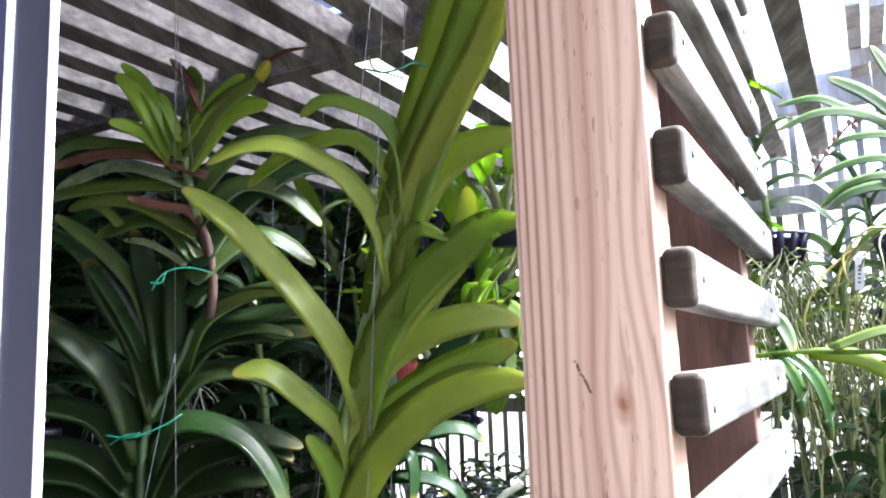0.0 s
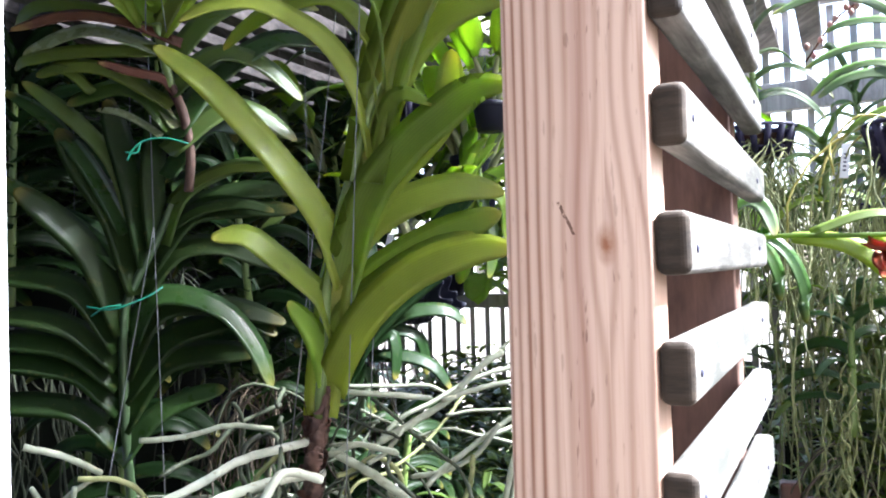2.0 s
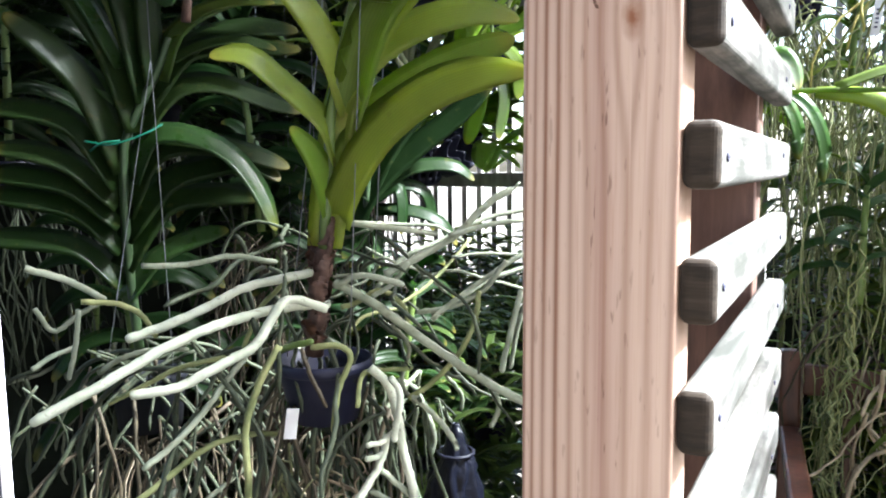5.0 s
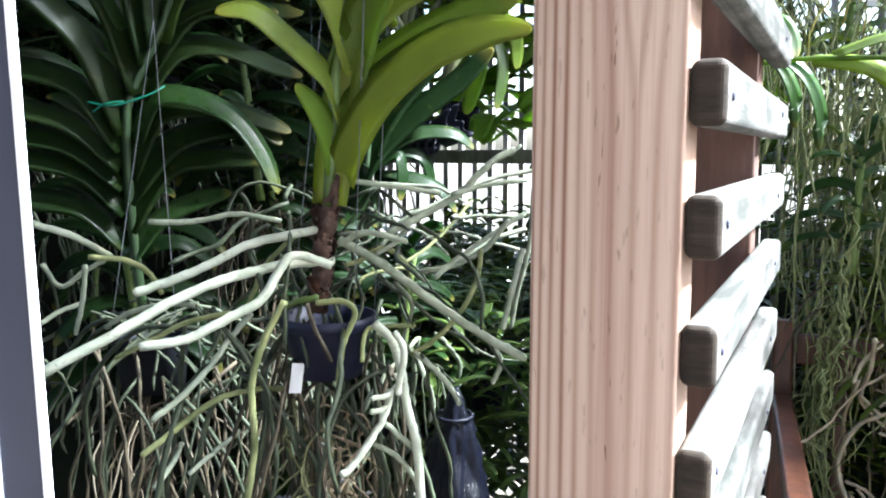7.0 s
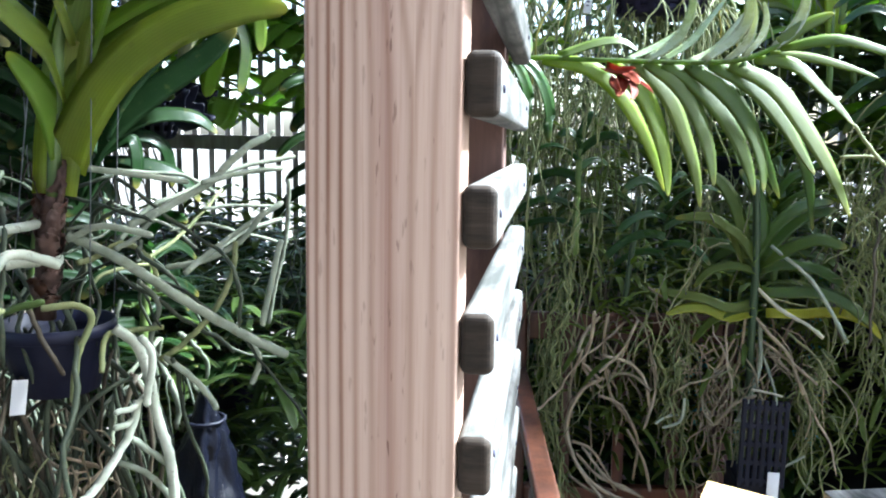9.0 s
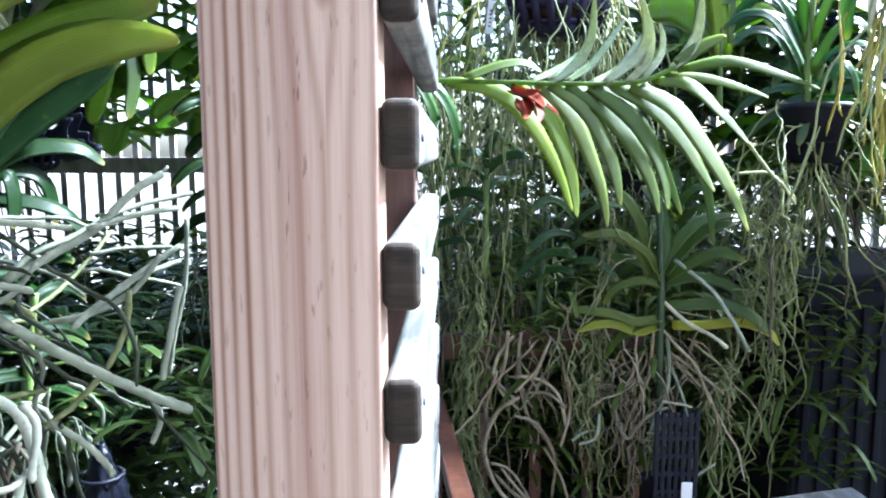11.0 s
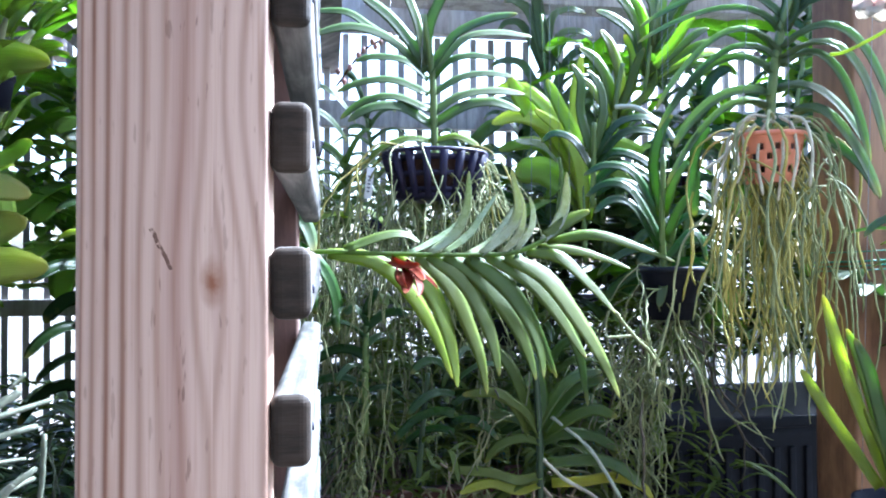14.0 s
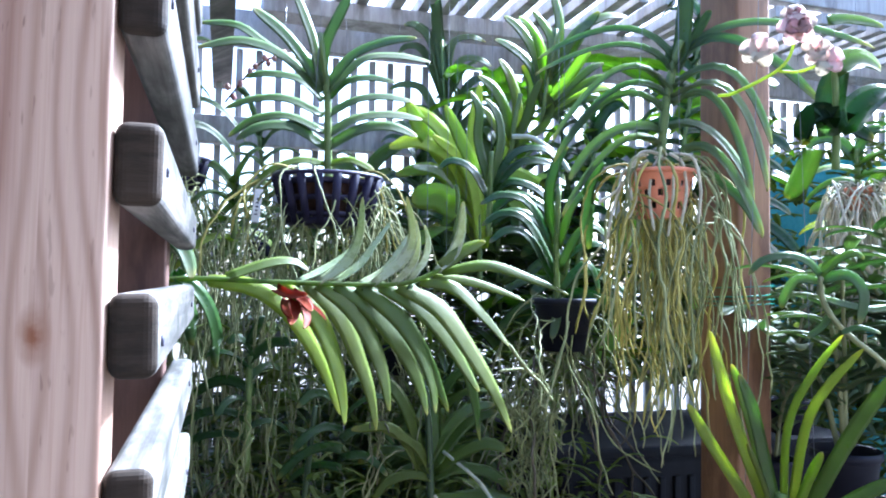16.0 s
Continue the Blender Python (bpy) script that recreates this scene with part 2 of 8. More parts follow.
def mat_wood(name, low, high, dark, scale=1.0, rough=0.75, along=0, stain=0.75, gloss=0.5):
    """Sawn timber with its grain along one axis."""
    k = Nodes(name)
    st = [14.0, 14.0, 14.0]
    st[along] = 0.7
    v = k.coords(tuple(st), apart=True)
    grain = k.noise(v, 5 * scale, 5, 0.65, 0.3)
    col = k.mix(k.ramp(grain, (0.3, (0, 0, 0)), (0.7, (1, 1, 1))), low, high)
    sb = [3.0, 3.0, 3.0]
    sb[along] = 0.9
    blot = k.noise(k.coords(tuple(sb), apart=True), 6 * scale, 5, 0.65)
    col = k.mix(k.math("MULTIPLY", k.ramp(blot, (0.44 if stain > 0.8 else 0.47, (0, 0, 0)), (0.64, (1, 1, 1))), stain), col, dark)
    tint = k.mix(k.random(), (0.8, 0.8, 0.8), (1.12, 1.1, 1.08))
    col = k.mix(1.0, col, tint, "MULTIPLY")
    k.bump(grain, 0.35, 0.0015)
    k.b.inputs["Specular IOR Level"].default_value = gloss
    return k.colour(col, rough)


PINE = mat_pine()
# Heavy stain holds real weathering plus dappled leaf shade put into the colour.
SLAT = mat_wood("weathered_dappled_slat", (0.038, 0.036, 0.031), (0.225, 0.217, 0.203), (0.024, 0.026, 0.02), 1.7, along=1, stain=0.95)
SLAT_END = mat_wood("slat_end_grain", (0.022, 0.016, 0.011), (0.048, 0.036, 0.026), (0.011, 0.009, 0.007), 3.0, along=0, gloss=0.2)
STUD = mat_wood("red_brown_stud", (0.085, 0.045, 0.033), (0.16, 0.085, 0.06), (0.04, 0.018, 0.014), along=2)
POST_BROWN = mat_wood("stained_post", (0.14, 0.07, 0.03), (0.235, 0.125, 0.056), (0.07, 0.028, 0.014), along=2)
ROOFWOOD = mat_wood("grey_roof_slat", (0.13, 0.115, 0.115), (0.33, 0.30, 0.29), (0.05, 0.043, 0.045), along=1, stain=0.85)
# Lightened grey: the glare of the bright gaps is put into it.
FENCEWOOD = mat_wood("grey_fence_slat_with_glare", (0.30, 0.285, 0.275), (0.46, 0.44, 0.43), (0.18, 0.165, 0.155), along=2)
CHAIRWOOD = mat_wood("red_stained_hardwood", (0.07, 0.022, 0.011), (0.14, 0.05, 0.023), (0.03, 0.011, 0.006), along=2, rough=0.4)
PLYWOOD = mat_wood("yellow_board", (0.55, 0.38, 0.12), (0.7, 0.5, 0.2), (0.4, 0.25, 0.08), along=0)


def mat_plain(name, low, high, rough=0.5, scale=60, metal=0.0, bump=0.15, gloss=0.5):
    k = Nodes(name)
    v = k.coords()
    f = k.noise(v, scale, 4)
    k.colour(k.mix(f, low, high), rough)
    k.b.inputs["Metallic"].default_value = metal
    k.b.inputs["Specular IOR Level"].default_value = gloss
    k.bump(k.noise(v, scale * 3, 3), bump, 0.001)
    return k.m


ALU = mat_plain("painted_aluminium", (0.012, 0.015, 0.032), (0.02, 0.024, 0.045), 0.45, 25)
ALU_SUNLIT = mat_plain("sunlit_aluminium_edge", (0.55, 0.56, 0.62), (0.66, 0.67, 0.72), 0.4, 30)
ALU_BLUE = mat_plain("dark_blue_gasket", (0.012, 0.014, 0.06), (0.02, 0.022, 0.09), 0.5, 25)
BLACK = mat_plain("black_plastic", (0.004, 0.0045, 0.010), (0.010, 0.011, 0.022), 0.55, 40, 0, 0.2, 0.22)
TUB = mat_plain("matt_black_plastic", (0.006, 0.007, 0.010), (0.014, 0.016, 0.022), 0.65, 40, 0, 0.3, 0.16)
SACK = mat_plain("crinkled_black_film", (0.0015, 0.002, 0.004), (0.006, 0.007, 0.014), 0.3, 110, 0, 1.0, 0.22)
POT_BLUE = mat_plain("blue_black_plastic", (0.008, 0.009, 0.024), (0.018, 0.02, 0.046), 0.5, 40, 0, 0.2, 0.3)
PURPLE = mat_plain("dark_violet_plastic", (0.014, 0.012, 0.034), (0.026, 0.022, 0.055), 0.5, 40, 0, 0.15, 0.3)
ORANGE = mat_plain("terracotta_plastic", (0.58, 0.19, 0.09), (0.72, 0.28, 0.15), 0.5, 30)
RED = mat_plain("dull_red_plastic", (0.30, 0.03, 0.03), (0.42, 0.06, 0.05), 0.5, 40)
WHITE = mat_plain("white_plastic", (0.68, 0.68, 0.68), (0.8, 0.8, 0.8), 0.5, 40)
INK = mat_plain("dark_ink", (0.03, 0.03, 0.06), (0.05, 0.05, 0.1), 0.6, 40)
WIRE = mat_plain("galvanised_wire", (0.16, 0.17, 0.18), (0.30, 0.31, 0.33), 0.45, 80, 0.6)
TIE = mat_plain("green_plastic_tie", (0.006, 0.12, 0.066), (0.012, 0.21, 0.125), 0.45, 80)
CLOTH = mat_plain("teal_shade_cloth", (0.05, 0.24, 0.25), (0.13, 0.40, 0.39), 0.9, 90, 0, 0.5)
COVER = mat_plain("dark_light_blocking_sheet", (0.006, 0.008, 0.006), (0.016, 0.02, 0.014), 0.9, 40, 0, 0.5, 0.1)


def mat_net(name, open_share):
    """Woven shade net that lets a part of the light through its holes."""
    k = Nodes(name)
    k.colour(k.mix(k.noise(k.coords(), 60, 3), (0.012, 0.014, 0.012), (0.03, 0.034, 0.03)), 0.9)
    hole = k.n("BsdfTransparent")
    ms = k.n("MixShader", Fac=open_share)
    k.link(k.b.outputs[0], ms.inputs[1])
    k.link(hole.outputs[0], ms.inputs[2])
    k.link(ms.outputs[0], k.out.inputs[0])
    return k.m


NET = mat_net("woven_shade_net", 0.10)
NET_OPEN = mat_net("open_shade_net", 0.45)
SOIL = mat_plain("dark_damp_ground", (0.035, 0.03, 0.024), (0.10, 0.085, 0.065), 0.9, 9, 0, 0.6)
RENDER = mat_plain("brown_house_wall", (0.20, 0.18, 0.165), (0.28, 0.255, 0.235), 0.85, 14, 0, 0.4)
PETAL = mat_leaf("pale_pink_petal", (0.78, 0.62, 0.70), (0.86, 0.76, 0.81), (1.1, 1.05, 1.1), 0.55, 0.3)
LIP = mat_leaf("dusky_rose_petal", (0.42, 0.22, 0.27), (0.56, 0.33, 0.38), (1.0, 0.95, 0.95), 0.55, 0.3, 0.3)
CANE = mat_plain("grey_green_cane", (0.13, 0.15, 0.06), (0.26, 0.27, 0.13), 0.6, 50)
BARKSTEM = mat_plain("old_brown_stem", (0.022, 0.012, 0.009), (0.11, 0.055, 0.036), 0.8, 70, 0, 0.7)
STEM_DARK = mat_plain("dark_leaf_sheath", (0.015, 0.035, 0.012), (0.035, 0.065, 0.02), 0.5, 50)
STEM = mat_plain("green_leaf_sheath", (0.07, 0.12, 0.025), (0.15, 0.21, 0.05), 0.45, 50)


# ---- mesh helpers ----
def mesh_of(name, verts, faces, material, smooth=True):
    me = bpy.data.meshes.new(name)
    me.from_pydata([tuple(v) for v in verts], [], faces)
    me.materials.append(material)
    if smooth:
        me.polygons.foreach_set("use_smooth", [True] * len(me.polygons))
    me.update()
    return me


def part(name, shape, material, parent, label="", smooth=True, veined=False):
    """Links verts and faces as one mesh object under a thing or a part. veined: stores the place across a leaf."""
    ob = new(name, mesh_of(name, shape[0], shape[1], material, smooth))
    if veined:
        layer = ob.data.attributes.new("across", "FLOAT", "POINT")
        layer.data.foreach_set("value", [(-1.0, -0.5, 0.0, 0.5, 1.0, 0.0)[i % 6] for i in range(len(ob.data.vertices))])
        layer = ob.data.attributes.new("along", "FLOAT", "POINT")
        rows = len(ob.data.vertices) // 6 - 1
        layer.data.foreach_set("value", [1 - (1 - (i // 6) / rows) ** 1.6 for i in range(len(ob.data.vertices))])
    ob.parent = parent
    if label:
        ob["label"] = label
    return ob


def thing(name, m, label, category, group="", kind=""):
    ob = new(name)
    ob.empty_display_size = 0.05
    ob.matrix_world = m
    return tagged(ob, label, category, group, kind)


def solid(name, shape, material, label, category, group="", kind="", m=None, smooth=False):
    ob = new(name, mesh_of(name, shape[0], shape[1], material, smooth))
    if m is not None:
        ob.matrix_world = m
    return tagged(ob, label, category, group, kind)


def join(*shapes):
    verts, faces = [], []
    for v, f in shapes:
        k = len(verts)
        verts += list(v)
        faces += [tuple(i + k for i in q) for q in f]
    return verts, faces


def moved(shape, m):
    return [m @ Vector(v) for v in shape[0]], shape[1]


def bar(lx, ly, lz, bevel=0.002, centre=(0, 0, 0), rounds=2):
    """A box with bevelled edges."""
    bm = bmesh.new()
    bmesh.ops.create_cube(bm, size=1)
    for v in bm.verts:
        v.co = Vector((v.co.x * lx, v.co.y * ly, v.co.z * lz)) + Vector(centre)
    if bevel:
        bmesh.ops.bevel(bm, geom=bm.edges[:], offset=bevel, segments=rounds, affect="EDGES", profile=0.5 if rounds > 2 else 0.6)
    bm.verts.index_update()
    out = [v.co.copy() for v in bm.verts], [tuple(v.index for v in f.verts) for f in bm.faces]
    bm.free()
    return out


def tube(points, radii, sides=6):
    """A closed tube along points, with a radius for each."""
    pts = [Vector(p) for p in points]
    verts, faces = [], []
    side = None
    for i, p in enumerate(pts):
        way = (pts[min(i + 1, len(pts) - 1)] - pts[max(i - 1, 0)])
        way = way.normalized() if way.length > 1e-9 else Vector((0, 0, 1))
        if side is None:
            side = way.orthogonal().normalized()
        side = (side - way * side.dot(way))
        side = side.normalized() if side.length > 1e-6 else way.orthogonal().normalized()
        up = way.cross(side)
        r = radii[i] if isinstance(radii, (list, tuple)) else radii
        for j in range(sides):
            a = 2 * math.pi * j / sides
            verts.append(p + (side * math.cos(a) + up * math.sin(a)) * r)
    for i in range(len(pts) - 1):
        for j in range(sides):
            k = (j + 1) % sides
            faces.append((i * sides + j, i * sides + k, (i + 1) * sides + k, (i + 1) * sides + j))
    faces.append(tuple(range(sides))[::-1])
    faces.append(tuple((len(pts) - 1) * sides + j for j in range(sides)))
    return verts, faces


def curve3(b, m, t, count):
    """Points of the curve from b through m to t."""
    b, m, t = Vector(b), Vector(m), Vector(t)
    c = m * 2 - (b + t) * 0.5
    return [b * (1 - s) ** 2 + c * 2 * s * (1 - s) + t * s * s for s in (1 - (1 - i / count) ** 1.6 for i in range(count + 1))]


def flow(points, per=6):
    """A smooth line through several points."""
    p = [Vector(q) for q in points]
    p = [p[0] * 2 - p[1]] + p + [p[-1] * 2 - p[-2]]
    out = []
    for i in range(1, len(p) - 2):
        for j in range(per):
            s = j / per
            out.append(0.5 * (2 * p[i] + (p[i + 1] - p[i - 1]) * s + (2 * p[i - 1] - 5 * p[i] + 4 * p[i + 1] - p[i + 2]) * s * s
                              + (3 * p[i] - p[i - 1] - 3 * p[i + 1] + p[i + 2]) * s ** 3))
    out.append(p[-2])
    return out


def blade(line, width, across, fold=0.35, thick=0.0016, tip=0.12, base=0.75, taper=0.0):
    """A leaf along a line: channelled, with a keel and a blunt tip. across: the way of its width."""
    verts, faces = [], []
    count = len(line) - 1
    far = [0.0]
    for i in range(count):
        far.append(far[-1] + (line[i + 1] - line[i]).length)
    for i, p in enumerate(line):
        s = far[i] / far[-1]
        way = (line[min(i + 1, count)] - line[max(i - 1, 0)]).normalized()
        side = across[i] if isinstance(across, list) else across
        a = side - way * side.dot(way)
        a = a.normalized() if a.length > 1e-6 else way.orthogonal().normalized()
        up = a.cross(way)
        if up.z < 0 and side is across:
            up = -up
        if side is not across:
            up = up * (1 if across[count // 2].cross(line[-1] - line[0]).z >= 0 else -1)
        w = width * 0.5 * (base + (1 - base) * min(1, s * 3.5)) * (1 - taper * s)
        if s > 1 - tip:
            q = (s - 1 + tip) / tip
            w *= math.sqrt(max(0.0, 1 - q ** 2.2)) * 0.95 + 0.05
        f = fold * (0.55 + 1.6 * math.exp(-s * 5))
        th = thick * (1.5 - 0.7 * s)
        verts += [p - a * w + up * w * f, p - a * w * 0.5 + up * w * f * 0.42, p, p + a * w * 0.5 + up * w * f * 0.42,
                  p + a * w + up * w * f, p - up * th * 1.6]
    for i in range(count):
        for j in range(6):
            k = (j + 1) % 6
            faces.append((i * 6 + j, i * 6 + k, (i + 1) * 6 + k, (i + 1) * 6 + j))
    faces += [tuple(range(6))[::-1], tuple(count * 6 + j for j in range(6))]
    return verts, faces


def lathe(profile, sides=24, wall=0.003):
    """A hollow turned shape from (radius, height) pairs, bottom first."""
    prof = [(0.0005, profile[0][1])] + list(profile) + [(max(0.001, r - wall), h) for r, h in reversed(profile)] + [(0.0005, profile[0][1] + wall)]
    verts, faces = [], []
    for r, h in prof:
        verts += [(r * math.cos(2 * math.pi * j / sides), r * math.sin(2 * math.pi * j / sides), h) for j in range(sides)]
    for i in range(len(prof) - 1):
        for j in range(sides):
            k = (j + 1) % sides
            faces.append((i * sides + j, i * sides + k, (i + 1) * sides + k, (i + 1) * sides + j))
    return verts, faces


def drop_root(rng, start, heading, length, radius, pull=0.5, wander=0.5, steps=11, sides=5):
    """An aerial root that leaves along heading and is drawn down as it grows."""
    p, h = Vector(start), Vector(heading).normalized()
    pts, step = [p.copy()], length / steps
    for i in range(steps):
        h = (h + Vector((0, 0, -pull)) * 0.3 + Vector((rng.uniform(-1, 1), rng.uniform(-1, 1), rng.uniform(-1, 1))) * wander * 0.45).normalized()
        p = p + h * step
        pts.append(p.copy())
    radii = [radius * (1.0 + 0.12 * rng.uniform(-1, 1)) for _ in pts]
    radii[-1] *= 0.45
    return tube(pts, radii, sides)


# ---- ground and house ----
def grid(size, cells, lift, centre):
    verts = [(centre[0] + size * (i / cells - 0.5), centre[1] + size * (j / cells - 0.5), 0) for j in range(cells + 1) for i in range(cells + 1)]
    verts = [(x, y, lift * noise.noise(Vector((x * 1.7, y * 1.7, 0)))) for x, y, z in verts]
    faces = [(j * (cells + 1) + i, j * (cells + 1) + i + 1, (j + 1) * (cells + 1) + i + 1, (j + 1) * (cells + 1) + i) for j in range(cells) for i in range(cells)]
    return verts, faces


solid("ground", join(grid(14, 60, 0.02, (0.5, 1.5)), ([(-300, -300, -0.05), (300, -300, -0.05), (300, 300, -0.05), (-300, 300, -0.05)], [(0, 1, 2, 3)])),
      SOIL, "dark damp trodden earth floor of the slat house", "ground", kind="structure")

TURN = Matrix.Rotation(radians(HOUSE_TURN), 4, "Z")


def placed(n, d, z):
    return Matrix.Translation(at(n, d, z)) @ TURN


# doorway, with unseen light blockers behind and above it
# jamb of aluminium, close to the eye
def build_jamb():
    m = pose(-0.0992, 0.364, 1.4, 0, -0.4, 0)
    jamb = thing("door_1", m, "grey-painted aluminium door jamb with edges coloured as sunlit", "door frame", kind="structure")
    # Pale strips paint the plates' sunlit sides.
    part("bright_edge", bar(0.0026, 0.004, 2.8, 0.0008, (-0.0013, -0.003, 0)), ALU_SUNLIT, jamb, "edge strip with sunlight put into its pale colour", smooth=False)
    part("face_plate", bar(0.0167, 0.0036, 2.8, 0.0006, (-0.0110, -0.0025, 0)), ALU, jamb, smooth=False)
    part("bead", bar(0.0030, 0.006, 2.8, 0.0010, (-0.0209, -0.0035, 0)), ALU_SUNLIT, jamb, "pale strip painted as the sunlit side of the outer frame", smooth=False)
    part("outer_plate", bar(0.14, 0.010, 2.8, 0.0006, (-0.0927, 0.0005, 0)), ALU_BLUE, jamb, "dark blue outer frame", smooth=False)


build_jamb()
# Unseen wall and slab, added to keep skylight off the pine upright.
solid("rear_light_block", bar(5.4, 0.12, 2.6, 0.003, (0.15, -0.85, 1.3)), RENDER, "unseen brown wall added behind the doorway to block light", "wall", kind="structure", m=TURN)
solid("top_light_block", bar(3.45, 1.12, 0.06, 0.003, (-0.825, -0.29, 2.63)), RENDER, "unseen brown slab added over the doorway to block light", "ceiling", kind="structure", m=TURN)
solid("wall_house", bar(1.6, 0.12, 2.5, 0.003, (-0.95, 0.03, 1.25)), RENDER, "brown rendered house wall beside the doorway", "wall", kind="structure",
      m=pose(-0.10, 0.34, 0, 0, 0, 12))


# ---- the slat screen ----
CORNER = Vector((0.199, 0.507, 0))


def screen_at(n, d, z):
    return Matrix.Translation(CORNER + NV * n + DV * d + Vector((0, 0, z))) @ TURN


def timber(name, m, lx, ly, lz, material, parent, bevel=0.003, label=""):
    ob = part(name, bar(lx, ly, lz, bevel), material, parent, label)
    ob.matrix_basis = m
    for p in ob.data.polygons:
        p.use_smooth = False
    return ob


def build_screen():
    fence = thing("slat_screen", screen_at(0, 0, 0), "screen of weathered wooden slats nailed to a fresh pine upright", "slat screen")
    post = part("upright", bar(0.0945, 0.038, 2.3, 0.0035), PINE, fence, "fresh pale pine upright with a knot")
    post.matrix_basis = pose(-0.0475, 0.019, 1.40)
    # Near face lies in shade, which is put into the dark brown.
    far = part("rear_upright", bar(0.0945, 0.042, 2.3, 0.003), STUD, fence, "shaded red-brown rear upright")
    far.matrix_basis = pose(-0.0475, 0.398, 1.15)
    rng = random.Random(4)
    body = bar(0.021, 0.492, 0.038, 0.006, (0.0107, 0.246, 0), 5)
    me = mesh_of("slat", *body, SLAT, False)
    me.materials.append(SLAT_END)
    for p in me.polygons:
        if abs(p.normal.y) > 0.25:
            p.material_index = 1
    nail = lathe([(0.0026, 0), (0.0026, 0.0014)], 10, 0.001)
    for k in range(-6, 13):
        slat = new("slat", me)
        slat.parent = fence
        slat.matrix_basis = pose(0, rng.uniform(-0.002, 0.002), 1.469 - 0.0762 * (k - 3), rng.uniform(-0.25, 0.25), rng.uniform(-1, 1), 0)
        for y in (0.021, 0.402):
            head = part("nail", nail, INK, slat)
            head.matrix_basis = pose(0.0210, y, rng.uniform(-0.004, 0.004), 0, 90, 0)


build_screen()


# ---- slatted walls and roof of the house ----
def wall_of_slats(name, label, m, length, pitch, wide, top, rails, low):
    w = thing(name, m, label, "slat wall", kind="structure")
    me = mesh_of("slat", *bar(wide, 0.019, top - low, 0.002, (0, 0, (top + low) / 2)), FENCEWOOD, False)
    for i in range(int(length / pitch)):
        s = new("slat", me)
        s.parent = w
        s.matrix_basis = pose(-length / 2 + i * pitch, 0, 0)
    for z, h in rails:
        part("rail", bar(length, 0.045, h, 0.003, (0, -0.034, z)), FENCEWOOD, w)


wall_of_slats("wall_back", "grey weathered wall of upright slats with bright gaps", placed(0.3, 2.65, 0), 6.0, 0.061, 0.021, 2.23, ((2.285, 0.11), (1.96, 0.085), (1.345, 0.05), (0.4, 0.07)), 0.12)
wall_of_slats("wall_left", "grey weathered side wall of upright slats", placed(-1.9, 1.5, 0) @ pose(0, 0, 0, 0, 0, 90), 2.4, 0.076, 0.044, 2.2, ((2.25, 0.12), (1.17, 0.07)), 0.12)
wall_of_slats("wall_right", "grey weathered side wall of upright slats", placed(3.3, 1.5, 0) @ pose(0, 0, 0, 0, 0, -90), 2.4, 0.076, 0.030, 2.2, ((2.25, 0.12), (1.17, 0.07)), 0.12)


def build_roof():
    rng = random.Random(2)
    shapes, pale = [], []
    for d0, d1, z, off, pitch, n0, n1, wide, tall in ((0.55, 1.22, 2.13, 0.0, 0.118, -1.95, 0.06, 0.058, 0.052), (1.27, 2.72, 2.145, 0.05, 0.118, -1.95, 0.06, 0.058, 0.052), (2.08, 2.72, 2.335, 0.0, 0.076, 0.1, 3.3, 0.034, 0.034)):
        for i in range(int((n1 - n0) / pitch)):
            n = n0 + off + i * pitch
            s = bar(wide, d1 - d0, tall, 0.003, (0, (d0 + d1) / 2 + rng.uniform(-0.015, 0.015), 0))
            (pale if n0 > 0 else shapes).append(moved(s, TURN @ pose(n, 0, z + rng.uniform(-0.004, 0.004), 0, 0, rng.uniform(-0.5, 0.5))))
    for d, z in ((1.245, 2.155), (0.62, 2.21)):
        shapes.append(moved(bar(2.0, 0.045, 0.09, 0.003, (-0.9, d, z - 0.01)), TURN))
    pale.append(moved(bar(3.2, 0.045, 0.07, 0.003, (1.7, 2.09, 2.40)), TURN))
    pale.append(moved(bar(3.2, 0.10, 0.05, 0.003, (1.7, 2.42, 2.292)), TURN))
    # Cover added above the slats to darken the gaps and cut the sun.
    for n, d, wide, deep in ((-1.085, 0.88, 1.77, 0.76), (-1.38, 2.0, 1.24, 1.46)):
        solid("added_shade", moved(grid(1.0, 24, 0.03, (0, 0)), placed(n, d, 2.225) @ Matrix.Diagonal((wide, deep, 1, 1))), NET, "dark net added over the roof slats to darken the gaps", "shade cloth", kind="structure", smooth=True)
    solid("ceiling", join(*shapes), ROOFWOOD, "grey weathered roof of parallel wooden slats on beams", "slat roof", kind="structure")
    solid("ceiling", join(*pale), FENCEWOOD, "pale weathered roof slats and beams along the back wall", "slat roof", kind="structure")


build_roof()
# Unseen sheet, added to keep skylight off the left plants.
solid("added_shade", moved(grid(1.0, 24, 0.02, (0, 0)), placed(-1.45, 0.45, 2.27) @ Matrix.Diagonal((2.3, 0.62, 1, 1))), COVER, "unseen dark sheet added to darken the plants on the left", "sheet", kind="structure", smooth=True)
# Unseen strip, added to weaken the sun on the hanging roots.
solid("added_shade", moved(grid(1.0, 24, 0.01, (0, 0)), placed(0.55, 1.27, 2.34) @ Matrix.Diagonal((0.5, 0.56, 1, 1))), NET_OPEN, "unseen net strip added to shade the hanging roots", "shade net", kind="structure", smooth=True)


